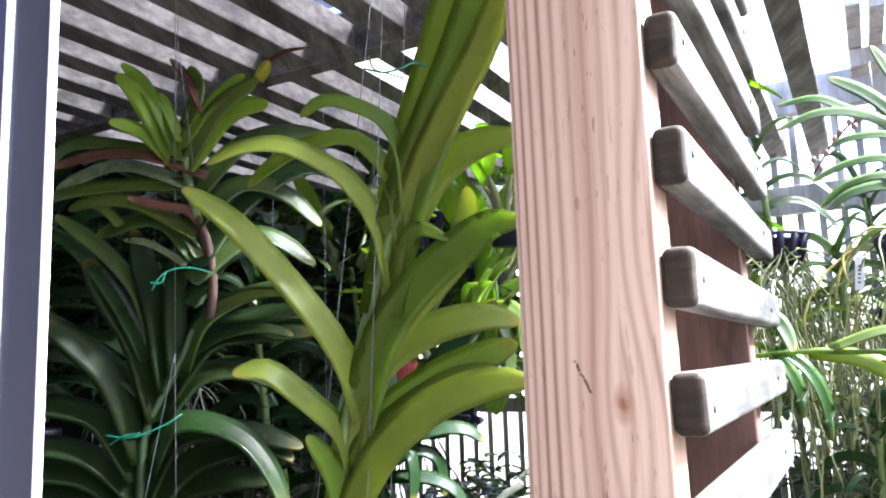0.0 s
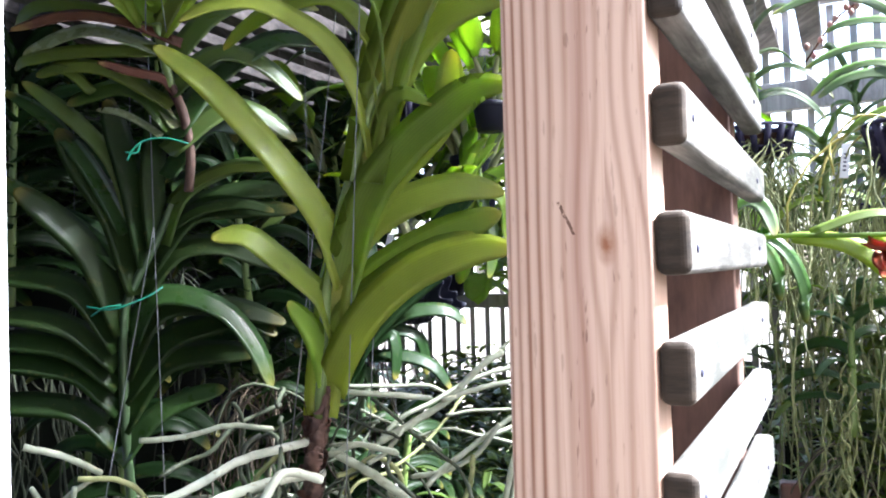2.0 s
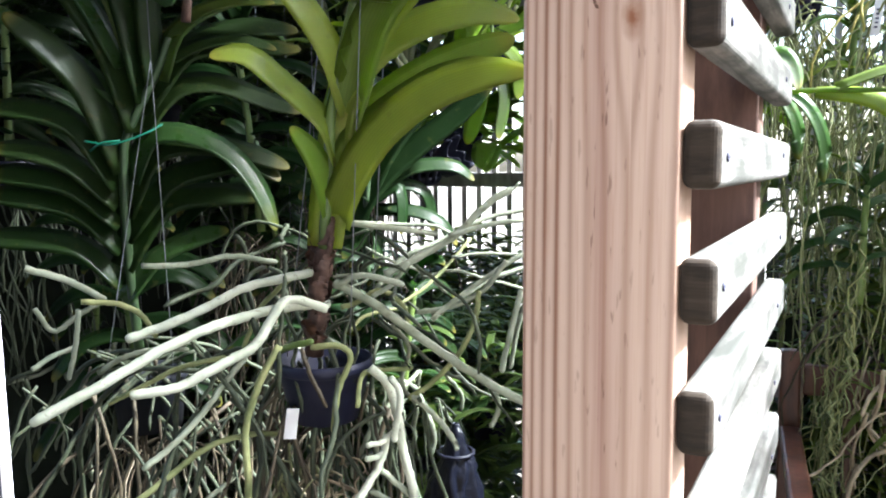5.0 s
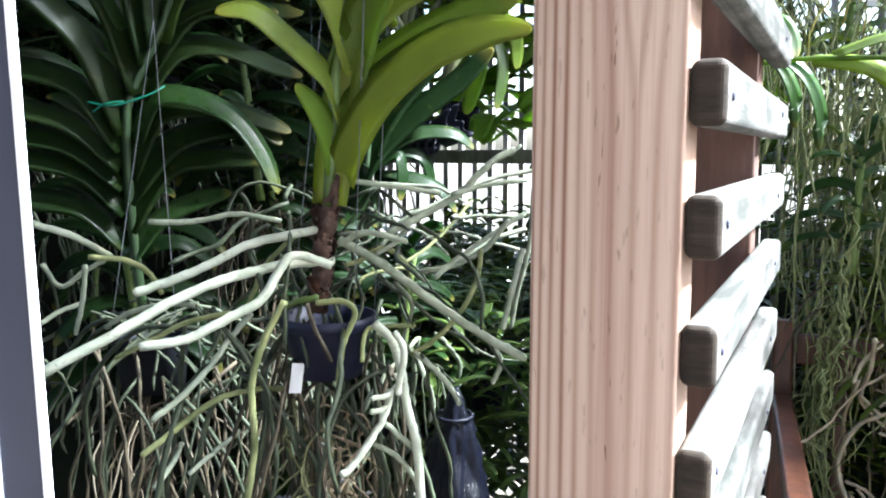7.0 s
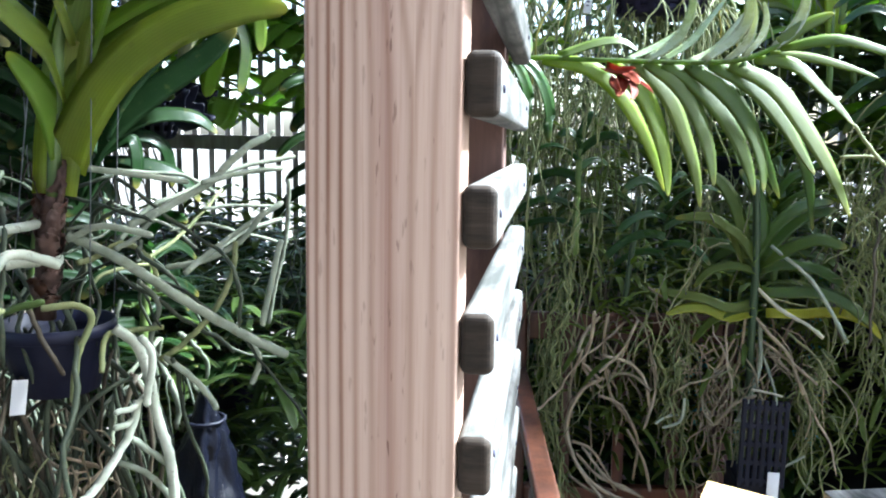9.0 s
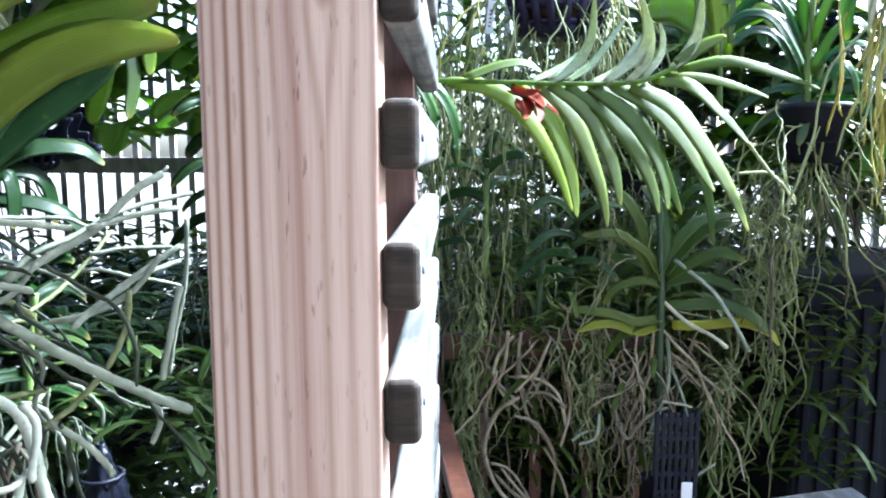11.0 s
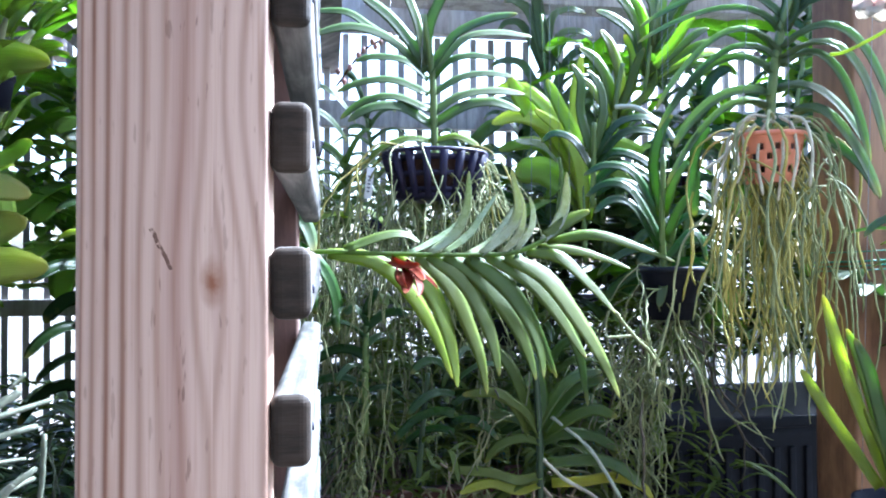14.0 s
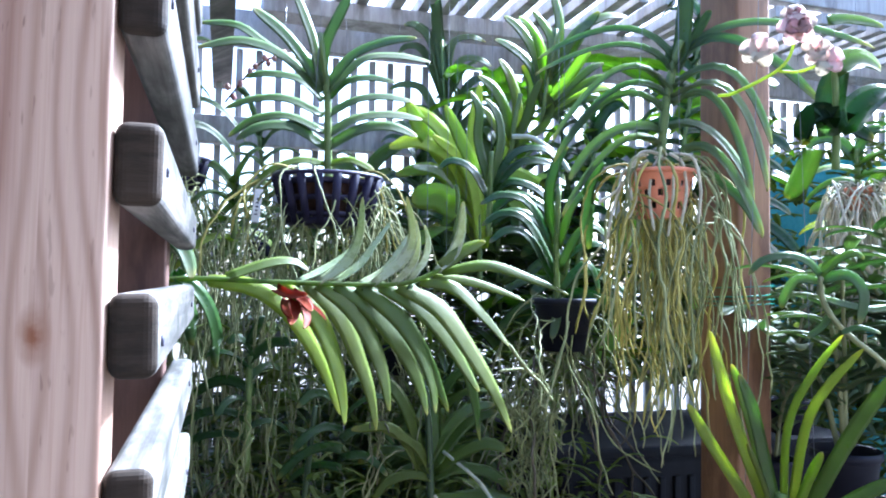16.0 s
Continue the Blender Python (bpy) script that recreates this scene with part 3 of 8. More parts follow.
def build_inner_post():
    p = thing("roof_post", pose(1.447, 0.845, 0, 0, 0, HOUSE_TURN + 12), "brown stained square roof post with a green tie", "post")
    part("shaft", bar(0.089, 0.089, 2.28, 0.006, (0, 0, 1.14)), POST_BROWN, p)
    for z, r in ((1.47, 0.0012), (1.495, 0.001), (1.462, 0.001), (1.478, 0.0016)):
        s = 0.0475
        ring = [(-s, -s, z), (s, -s, z + 0.004), (s, s, z + 0.002), (-s, s, z - 0.002), (-s, -s, z)]
        part("tie", tube(ring, r, 5), TIE, p, "thin green plastic tie")


build_inner_post()


# ---- plants ----
LEAF_RNG = random.Random(11)


def strap(plant, bx, bz, mx, mz, tx, tz, width, material=None, turn=None, out=None, name="leaf", tip=0.3, clasp=0.0):
    """A strap leaf in its plant's own upright plane, from base through middle to tip."""
    g = LEAF_RNG
    if out is None:
        out = g.uniform(-0.035, 0.03)
    if turn is None:
        turn = g.uniform(38, 62)
    b, m, t = (bx, 0, bz), (mx, out * 0.5, mz), (tx, out, tz)
    line = curve3(b, m, t, 13)
    if clasp:
        low = Vector((bx - 0.17 * clasp, 0, bz - clasp))
        line = flow([low, low.lerp(line[0], 0.5) + Vector((0.05 * clasp * (1 if tx > bx else -1), 0, 0)), *line[1::3], line[-1]], 3)
    a = radians(turn)
    chord = (Vector(t) - Vector(b)).normalized()
    flat = Vector((0, 1, 0))
    lift = chord.cross(flat)
    if lift.z < 0:
        lift = -lift
    across = flat * math.cos(a) + lift * math.sin(a)
    return part(name, blade(line, width, across, fold=g.uniform(0.3, 0.5), tip=tip, base=1.0), material or LEAF_MID, plant, veined=True)


def leaf(plant, *values, tip=0.3, name="leaf", fold=0.16, base=0.9, taper=0.0):
    """A strap leaf through points (x, z) of its plant's plane, then its width, material, tilt and how far it leans out at base and tip."""
    g = LEAF_RNG
    *flat_pts, width, material, turn, out0, out1 = values
    pts = list(zip(flat_pts[::2], flat_pts[1::2]))
    n = len(pts) - 1
    line = flow([(x, out0 + (out1 - out0) * i / n, z) for i, (x, z) in enumerate(pts)], max(3, 14 // n))
    # more steps near the tip, so that it closes round
    line = line[:-2] + [line[-2], line[-2].lerp(line[-1], 0.45), line[-2].lerp(line[-1], 0.8), line[-1]]
    away = Vector((0, 1, 0))
    sign = 1 if line[-1].x > line[0].x else -1
    across = []
    twist = g.uniform(-8, 8)
    for i, p in enumerate(line):
        way = (line[min(i + 1, len(line) - 1)] - line[max(i - 1, 0)]).normalized()
        lift = way.cross(away).normalized() * sign
        a = radians(turn + twist * (i / len(line) - 0.5))
        across.append(away * math.cos(a) + lift * math.sin(a))
    return part(name, blade(line, width, across, fold=fold * g.uniform(0.7, 1.3), tip=tip, base=base, taper=taper), material, plant, veined=True)


def root(plant, *values, knobbly=0.05):
    """A thick aerial root through points (x, z) of the plant's plane, then its radius, material and how far it leans out at both ends."""
    g = LEAF_RNG
    *flat_pts, r, material, out0, out1 = values
    pts = list(zip(flat_pts[::2], flat_pts[1::2]))
    n = len(pts) - 1
    line = flow([(x, out0 + (out1 - out0) * i / n, z) for i, (x, z) in enumerate(pts)], 7)
    line = [p + Vector((g.uniform(-1, 1), g.uniform(-1, 1), g.uniform(-1, 1))) * 0.0005 for p in line]
    radii = [r * (1 + knobbly * g.uniform(-1, 1)) for _ in line]
    line = line[:-1] + [line[-2].lerp(line[-1], 0.8), line[-1]]
    radii = radii[:-1] + [radii[-1] * 0.85, radii[-1] * 0.35]
    return part("aerial_root", tube(line, radii, 8), material, plant)


def stem(plant, points, r0, r1, material=None, name="stem"):
    line = flow(points, 6)
    n = len(line)
    radii = [r0 + (r1 - r0) * i / (n - 1) for i in range(n)]
    return part(name, tube(line, radii, 8), material or STEM, plant)


def root_mass(plant, seed, count, centre, spread, length, radius, material, pull=0.7, wander=0.5, out=0.6, label="", steps=14):
    """Many fine hanging roots that nobody could count, as one mesh."""
    g = random.Random(seed)
    shapes = []
    for _ in range(count):
        a = g.uniform(0, 2 * math.pi)
        s = Vector((centre[0] + spread[0] * g.uniform(-1, 1), centre[1] + spread[1] * g.uniform(-1, 1), centre[2] + spread[2] * g.uniform(-1, 1)))
        h = Vector((math.cos(a) * out, math.sin(a) * out, g.uniform(-1, 0.2)))
        shapes.append(drop_root(g, s, h, length * g.uniform(0.45, 1.15), radius * g.uniform(0.6, 1.25), pull, wander, steps))
    ob = part("root_mass", join(*shapes), material, plant, label)
    ob["kind"] = "stuff"
    return ob


def garland(plant, *values, seed=5):
    """A hanging bundle of mossy roots with short side stubs, along points (x, z), then its spread, strand count and material."""
    *flat_pts, spread, count, material = values
    g = random.Random(seed + int(1000 * abs(flat_pts[0])))
    line = flow([(x, 0, z) for x, z in zip(flat_pts[::2], flat_pts[1::2])], 8)
    last = len(line) - 1
    shapes = []
    for _ in range(count):
        first = int(g.uniform(0, 0.45) * last)
        end = min(last, first + max(6, int(g.uniform(0.35, 1.0) * last)))
        off = Vector((g.gauss(0, spread * 0.6), g.gauss(0, spread * 0.6), 0))
        slip = Vector((0, 0, 0))
        pts = []
        for i in range(first, end + 1):
            slip = slip * 0.75 + Vector((g.gauss(0, 1), g.gauss(0, 1), g.gauss(0, 0.5))) * spread * 0.30
            pts.append(line[i] + off + slip)
        r = g.uniform(0.0011, 0.0022)
        if len(pts) > 3:
            shapes.append(tube(flow(pts, 2), [r * g.uniform(0.85, 1.15) for _ in flow(pts, 2)], 5))
        for _ in range(4):
            b = g.choice(pts)
            a = g.uniform(0, 2 * math.pi)
            shapes.append(drop_root(g, b, (math.cos(a), math.sin(a), g.uniform(-0.9, 0.5)), g.uniform(0.015, 0.055), r * g.uniform(0.7, 1.1), 0.5, 0.7, 5, 4))
    ob = part("root_mass", join(*shapes), material, plant)
    ob["kind"] = "stuff"
    return ob


def wire(plant, a, b, r=0.0007, sag=0.0):
    line = curve3(a, (Vector(a) + Vector(b)) * 0.5 + Vector((sag, 0, 0)), b, 6)
    return part("hanging_wire", tube(line, r * 0.75, 5), WIRE, plant, "thin metal hanging wire")


def basket(plant, loc, top, bottom, height, material, label, slots=18, rows=3, full=True):
    """A slotted plastic pot: rim, upright ribs, hoops and floor."""
    pot = part("pot", lathe([(bottom, 0), (bottom * 1.01, 0.012)], 24), material, plant, label)
    pot.location = loc
    shapes = []
    for i in range(slots):
        a = 2 * math.pi * i / slots
        w = 2 * math.pi * top / slots * 0.33
        p0, p1 = Vector((bottom * math.cos(a), bottom * math.sin(a), 0.004)), Vector((top * math.cos(a), top * math.sin(a), height))
        shapes.append(tube([p0, p1], [w * 0.75, w], 4))
    part("ribs", join(*shapes), material, pot)
    for j in range(rows):
        s = (j + 0.6) / rows
        r = bottom + (top - bottom) * s
        part("hoop", lathe([(r - 0.001, height * s - 0.004), (r + 0.002, height * s + 0.004)], 24, 0.004), material, pot)
    if full:
        part("bark_fill", lathe([(bottom * 0.8, 0.008), (bottom * 0.84, height * 0.3), (top * 0.84, height * 0.8), (top * 0.5, height * 0.92), (0.004, height * 0.95)], 18, 0.002), BARKSTEM, pot, "dark bark and old roots")
    ring = [(top * 1.04 * math.cos(2 * math.pi * j / 24), top * 1.04 * math.sin(2 * math.pi * j / 24), height) for j in range(25)]
    part("rim", tube(ring, 0.0045, 6), material, pot)
    return pot


def soft_pot(plant, loc, top, bottom, height, material, label):
    pot = part("pot", lathe([(bottom, 0), (top * 0.97, height - 0.014), (top, height - 0.012), (top * 1.05, height - 0.011), (top * 1.05, height)], 28), material, plant, label)
    pot.location = loc
    return pot


def holed_pot(plant, loc, top, bottom, height, material, label, holes=12):
    """A plastic pot with round holes through its side."""
    pot = part("pot", lathe([(bottom, 0), (bottom, 0.006)], 36), material, plant, label)
    pot.location = loc
    rows, cols = 15, 72
    verts, faces = [], []
    for wall in (0, 0.0025):
        for i in range(rows + 1):
            s = i / rows
            r = bottom + (top - bottom) * s - wall
            verts += [(r * math.cos(2 * math.pi * j / cols), r * math.sin(2 * math.pi * j / cols), height * s) for j in range(cols)]
    half = (rows + 1) * cols
    def hole(i, j):
        for row, (zc, off) in enumerate(((0.26, 0.0), (0.52, 0.5), (0.76, 0.0))):
            u = ((j + 0.5) / cols * holes + off) % 1 - 0.5
            v = ((i + 0.5) / rows - zc) * height / (2 * math.pi * top * 0.85 / holes)
            if u * u + v * v < 0.062:
                return True
        return False
    for i in range(rows):
        for j in range(cols):
            k = (j + 1) % cols
            if hole(i, j):
                continue
            q = (i * cols + j, i * cols + k, (i + 1) * cols + k, (i + 1) * cols + j)
            faces += [q, tuple(x + half for x in reversed(q))]
            for (a, b), (ni, nj) in (((q[0], q[1]), (i - 1, j)), ((q[1], q[2]), (i, k)), ((q[2], q[3]), (i + 1, j)), ((q[3], q[0]), (i, (j - 1) % cols))):
                if 0 <= ni < rows and hole(ni, nj):
                    faces.append((b, a, a + half, b + half))
    part("side", (verts, faces), material, pot)
    ring = [(top * 1.03 * math.cos(2 * math.pi * j / 36), top * 1.03 * math.sin(2 * math.pi * j / 36), height) for j in range(37)]
    part("rim", tube(ring, 0.005, 6), material, pot)
    return pot


def build_near_vanda():
    vanda = thing("vanda_orchid", pose(-0.069, 0.862, 1.364, 0, 0, 10.9), "large hanging strap-leaved orchid with yellow-green leaves and thick pale roots", "orchid")
    stem(vanda, [(-0.016, 0, -0.173), (-0.009, 0, -0.098), (-0.003, 0, -0.06)], 0.010, 0.009, BARKSTEM, "old_stem")
    stem(vanda, [(-0.003, 0, -0.062), (0.004, 0, 0.03), (0.010, 0, 0.093), (0.034, 0, 0.19), (0.061, 0, 0.278), (0.091, 0, 0.336), (0.131, 0, 0.444), (0.15, 0, 0.52)], 0.0065, 0.006)
    leaf(vanda, -0.001, -0.058, 0.007, 0.011, 0.020, 0.081, 0.0408, LEAF_BRIGHT, 78, 0, -0.004, tip=0.25, name="sheath")
    leaf(vanda, 0.011, 0.016, 0.022, 0.080, 0.038, 0.151, 0.0400, LEAF_BRIGHT, 78, 0, -0.004, tip=0.25, name="sheath")
    leaf(vanda, 0.025, 0.080, 0.041, 0.151, 0.058, 0.224, 0.0406, LEAF_BRIGHT, 78, 0, -0.004, tip=0.25, name="sheath")
    leaf(vanda, 0.042, 0.151, 0.058, 0.225, 0.073, 0.293, 0.0413, LEAF_BRIGHT, 78, 0, -0.004, tip=0.25, name="sheath")
    leaf(vanda, 0.025, 0.077, 0.005, 0.145, -0.046, 0.219, -0.110, 0.291, -0.162, 0.329, 0.0360, LEAF_BRIGHT, 58, 0, -0.02)
    leaf(vanda, 0.063, 0.213, 0.048, 0.285, 0.014, 0.338, -0.023, 0.363, -0.062, 0.377, -0.104, 0.370, -0.135, 0.351, 0.0349, LEAF_BRIGHT, 50, 0, -0.03)
    leaf(vanda, 0.073, 0.257, 0.064, 0.343, 0.021, 0.393, -0.034, 0.386, -0.075, 0.362, -0.099, 0.341, 0.0343, LEAF_BRIGHT, 50, 0, 0.03)
    leaf(vanda, 0.081, 0.289, 0.078, 0.365, 0.060, 0.407, 0.031, 0.426, -0.010, 0.435, -0.038, 0.415, 0.0353, LEAF_BRIGHT, 48, 0, 0)
    leaf(vanda, 0.013, 0.027, 0.003, 0.064, -0.020, 0.089, -0.046, 0.112, -0.074, 0.133, -0.107, 0.131, 0.0336, LEAF_BRIGHT, 46, 0, -0.03)
    leaf(vanda, 0.005, -0.024, 0.001, 0.006, -0.011, 0.036, -0.033, 0.065, 0.0306, LEAF_LIME, 60, 0, -0.02, tip=0.7)
    leaf(vanda, 0.010, -0.033, 0.021, 0.003, 0.050, 0.052, 0.099, 0.093, 0.156, 0.113, 0.193, 0.112, 0.0409, LEAF_GOLD, 62, 0, -0.085)
    leaf(vanda, 0.010, -0.013, 0.024, 0.040, 0.059, 0.073, 0.110, 0.106, 0.166, 0.128, 0.0414, LEAF_BRIGHT, 58, 0, -0.04)
    leaf(vanda, 0.012, 0.016, 0.027, 0.056, 0.067, 0.095, 0.122, 0.127, 0.194, 0.154, 0.0437, LEAF_BRIGHT, 56, 0, -0.03)
    leaf(vanda, 0.013, 0.045, 0.025, 0.103, 0.057, 0.145, 0.108, 0.173, 0.159, 0.184, 0.206, 0.178, 0.0455, LEAF_BRIGHT, 55, 0, 0)
    leaf(vanda, 0.025, 0.068, 0.050, 0.163, 0.089, 0.218, 0.131, 0.254, 0.161, 0.274, 0.192, 0.276, 0.0480, LEAF_BRIGHT, 60, 0, -0.09, fold=0.3)
    leaf(vanda, 0.041, 0.127, 0.072, 0.183, 0.118, 0.233, 0.137, 0.268, 0.139, 0.320, 0.0365, LEAF_BRIGHT, 62, 0, -0.06)
    leaf(vanda, 0.058, 0.188, 0.075, 0.261, 0.091, 0.278, 0.118, 0.264, 0.0289, LEAF_BRIGHT, 50, 0, -0.05, tip=0.5)
    leaf(vanda, 0.059, 0.188, 0.067, 0.256, 0.095, 0.322, 0.131, 0.363, 0.169, 0.381, 0.211, 0.388, 0.0509, LEAF_BRIGHT, 60, 0, -0.03)
    leaf(vanda, 0.058, 0.188, 0.074, 0.288, 0.107, 0.384, 0.145, 0.477, 0.170, 0.551, 0.193, 0.634, 0.0590, LEAF_BRIGHT, 66, 0, -0.03, fold=0.34)
    leaf(vanda, 0.052, 0.188, 0.067, 0.302, 0.089, 0.395, 0.118, 0.491, 0.141, 0.577, 0.158, 0.651, 0.0460, LEAF_BRIGHT, 64, 0, 0.01, fold=0.34)
    leaf(vanda, 0.065, 0.213, 0.092, 0.332, 0.132, 0.420, 0.175, 0.504, 0.196, 0.580, 0.0430, LEAF_GOLD, 62, 0, -0.05, fold=0.34)
    root(vanda, -0.004, -0.082, -0.080, -0.096, -0.121, -0.115, -0.161, -0.130, -0.194, -0.140, 0.0046, ROOT_WHITE, 0, -0.04)
    root(vanda, 0.001, -0.118, -0.043, -0.118, -0.084, -0.123, -0.115, -0.130, -0.155, -0.145, -0.203, -0.170, -0.262, -0.200, 0.0050, ROOT_WHITE, 0, -0.1)
    root(vanda, -0.002, -0.120, -0.035, -0.107, -0.050, -0.115, -0.071, -0.147, -0.104, -0.163, -0.139, -0.178, -0.180, -0.181, 0.0047, ROOT_WHITE, -0.02, -0.09)
    root(vanda, -0.224, -0.214, -0.190, -0.196, -0.149, -0.175, -0.103, -0.163, 0.0026, ROOT_GREEN, 0, -0.03)
    root(vanda, -0.233, -0.182, -0.207, -0.166, -0.173, -0.158, -0.141, -0.159, 0.0029, ROOT_MID, 0, -0.01)
    root(vanda, -0.086, -0.172, -0.104, -0.191, -0.127, -0.221, -0.153, -0.246, -0.182, -0.267, 0.0032, ROOT_PALE, 0, -0.05)
    root(vanda, -0.056, -0.256, -0.085, -0.251, -0.124, -0.257, -0.162, -0.282, -0.193, -0.302, 0.0032, ROOT_GREEN, 0, -0.05)
    root(vanda, -0.163, -0.310, -0.167, -0.320, -0.183, -0.337, 0.0029, ROOT_PALE, 0, -0.05)
    root(vanda, -0.049, -0.152, -0.070, -0.190, -0.084, -0.235, -0.083, -0.294, -0.093, -0.364, 0.0037, ROOT_GREEN, -0.04, -0.05)
    root(vanda, -0.102, -0.300, -0.127, -0.314, -0.150, -0.328, 0.0027, ROOT_PALE, 0, -0.04)
    root(vanda, 0.007, -0.095, 0.054, -0.123, 0.102, -0.160, 0.156, -0.198, 0.206, -0.228, 0.0049, ROOT_PALE, 0, -0.03)
    root(vanda, 0.007, -0.100, 0.036, -0.087, 0.078, -0.096, 0.0033, ROOT_PALE, 0, -0.03)
    root(vanda, 0.022, -0.034, 0.069, -0.040, 0.121, -0.049, 0.0031, ROOT_PALE, 0, 0.02)
    root(vanda, 0.060, -0.089, 0.093, -0.074, 0.137, -0.050, 0.175, -0.016, 0.204, 0.000, 0.0040, ROOT_PALE, 0, 0.02)
    root(vanda, 0.046, -0.112, 0.067, -0.100, 0.086, -0.076, 0.0027, ROOT_PALE, 0, 0)
    root(vanda, 0.110, -0.140, 0.130, -0.125, 0.170, -0.099, 0.218, -0.071, 0.0031, ROOT_PALE, 0, 0.02)
    root(vanda, 0.209, -0.110, 0.195, -0.152, 0.182, -0.196, 0.0034, ROOT_PALE, 0, -0.02)
    root(vanda, 0.084, -0.225, 0.110, -0.208, 0.137, -0.181, 0.156, -0.146, 0.162, -0.109, 0.0031, ROOT_GREEN, 0, 0)
    root(vanda, 0.088, -0.222, 0.115, -0.247, 0.129, -0.267, 0.132, -0.274, 0.0034, ROOT_PALE, 0, -0.03)
    root(vanda, 0.041, -0.181, 0.058, -0.197, 0.067, -0.226, 0.073, -0.267, 0.082, -0.308, 0.086, -0.374, 0.0050, ROOT_WHITE, -0.03, -0.06)
    root(vanda, 0.060, -0.186, 0.070, -0.205, 0.065, -0.234, 0.062, -0.250, 0.0035, ROOT_WHITE, -0.05, -0.06)
    root(vanda, 0.056, -0.247, 0.049, -0.272, 0.033, -0.297, 0.015, -0.320, 0.003, -0.328, 0.0040, ROOT_WHITE, -0.05, -0.07)
    root(vanda, 0.062, -0.244, 0.050, -0.250, 0.035, -0.249, 0.0029, ROOT_WHITE, -0.05, -0.07)
    root(vanda, 0.055, -0.262, 0.045, -0.265, 0.033, -0.263, 0.0029, ROOT_WHITE, -0.05, -0.07)
    root(vanda, 0.049, -0.282, 0.067, -0.300, 0.088, -0.321, 0.0032, ROOT_PALE, -0.05, -0.05)
    root(vanda, 0.037, -0.308, 0.061, -0.321, 0.077, -0.341, 0.085, -0.357, 0.0030, ROOT_PALE, -0.04, -0.05)
    root(vanda, 0.088, -0.192, 0.059, -0.189, 0.037, -0.187, 0.029, -0.199, 0.027, -0.217, 0.0027, ROOT_GREEN, 0, -0.05)
    root(vanda, -0.018, -0.157, 0.010, -0.156, 0.021, -0.168, 0.008, -0.200, 0.002, -0.241, 0.0032, ROOT_GREEN, -0.03, -0.05)
    root(vanda, -0.028, -0.156, -0.017, -0.187, -0.003, -0.215, 0.0023, ROOT_BROWN, -0.04, -0.05)
    root(vanda, -0.054, -0.169, -0.041, -0.159, -0.016, -0.151, 0.0035, STEM, 0, -0.03)
    root(vanda, -0.296, -0.073, -0.267, -0.085, -0.247, -0.100, -0.233, -0.114, 0.0035, ROOT_PALE, 0, 0.04)
    root(vanda, -0.185, -0.073, -0.145, -0.075, -0.100, -0.069, -0.054, -0.079, 0.0030, ROOT_PALE, 0, 0.05)
    root(vanda, -0.245, -0.108, -0.213, -0.113, -0.192, -0.128, -0.181, -0.154, 0.0029, ROOT_GREEN, 0, 0.03)
    root(vanda, -0.289, -0.114, -0.276, -0.139, -0.255, -0.125, -0.237, -0.115, 0.0026, ROOT_MID, 0, 0.03)
    root(vanda, -0.295, -0.175, -0.281, -0.166, -0.264, -0.161, 0.0026, ROOT_PALE, 0, 0.03)
    root(vanda, -0.248, -0.116, -0.257, -0.154, -0.271, -0.195, 0.0026, ROOT_PALE, 0, 0.03)
    root(vanda, 0.129, -0.049, 0.176, -0.039, 0.222, -0.035, 0.0028, ROOT_PALE, 0, 0.03)
    root(vanda, 0.174, -0.217, 0.184, -0.237, 0.175, -0.263, 0.0032, ROOT_PALE, 0, 0)
    root(vanda, -0.016, -0.080, -0.040, -0.093, -0.071, -0.124, -0.092, -0.169, 0.0027, ROOT_GREEN, 0, 0.03)
    root(vanda, 0.192, -0.078, 0.169, -0.110, 0.133, -0.130, 0.096, -0.137, 0.0031, ROOT_PALE, 0, 0.03)
    root(vanda, 0.013, -0.123, 0.031, -0.118, 0.056, -0.107, 0.081, -0.127, 0.088, -0.160, 0.0028, ROOT_GREEN, 0, 0.02)
    root(vanda, 0.067, -0.143, 0.086, -0.171, 0.078, -0.212, 0.095, -0.241, 0.0025, ROOT_MID, 0, 0.03)
    root(vanda, 0.024, -0.036, 0.076, -0.041, 0.125, -0.045, 0.163, -0.065, 0.0023, ROOT_MID, 0.06, 0.1)
    root(vanda, 0.053, -0.110, 0.085, -0.078, 0.128, -0.062, 0.183, -0.038, 0.258, -0.024, 0.0028, ROOT_MID, 0.04, 0.1)
    root(vanda, 0.115, -0.140, 0.158, -0.119, 0.191, -0.105, 0.235, -0.096, 0.0028, ROOT_MID, 0.03, 0.08)
    root(vanda, 0.234, -0.048, 0.231, -0.112, 0.219, -0.166, 0.211, -0.214, 0.0027, ROOT_MID, 0.05, 0.06)
    root(vanda, 0.148, -0.084, 0.188, -0.082, 0.239, -0.085, 0.0020, ROOT_MID, 0.1, 0.12)
    root(vanda, 0.023, -0.152, 0.042, -0.140, 0.090, -0.136, 0.0020, ROOT_GREEN, 0.02, 0.06)
    root(vanda, 0.007, -0.090, 0.029, -0.087, 0.054, -0.091, 0.077, -0.095, 0.0020, ROOT_MID, 0, -0.02)
    root(vanda, 0.077, -0.135, 0.115, -0.115, 0.148, -0.088, 0.176, -0.063, 0.0021, ROOT_GREEN, 0.06, 0.12)
    root(vanda, 0.218, -0.008, 0.225, -0.002, 0.232, 0.005, 0.0020, ROOT_PALE, 0.1, 0.1)
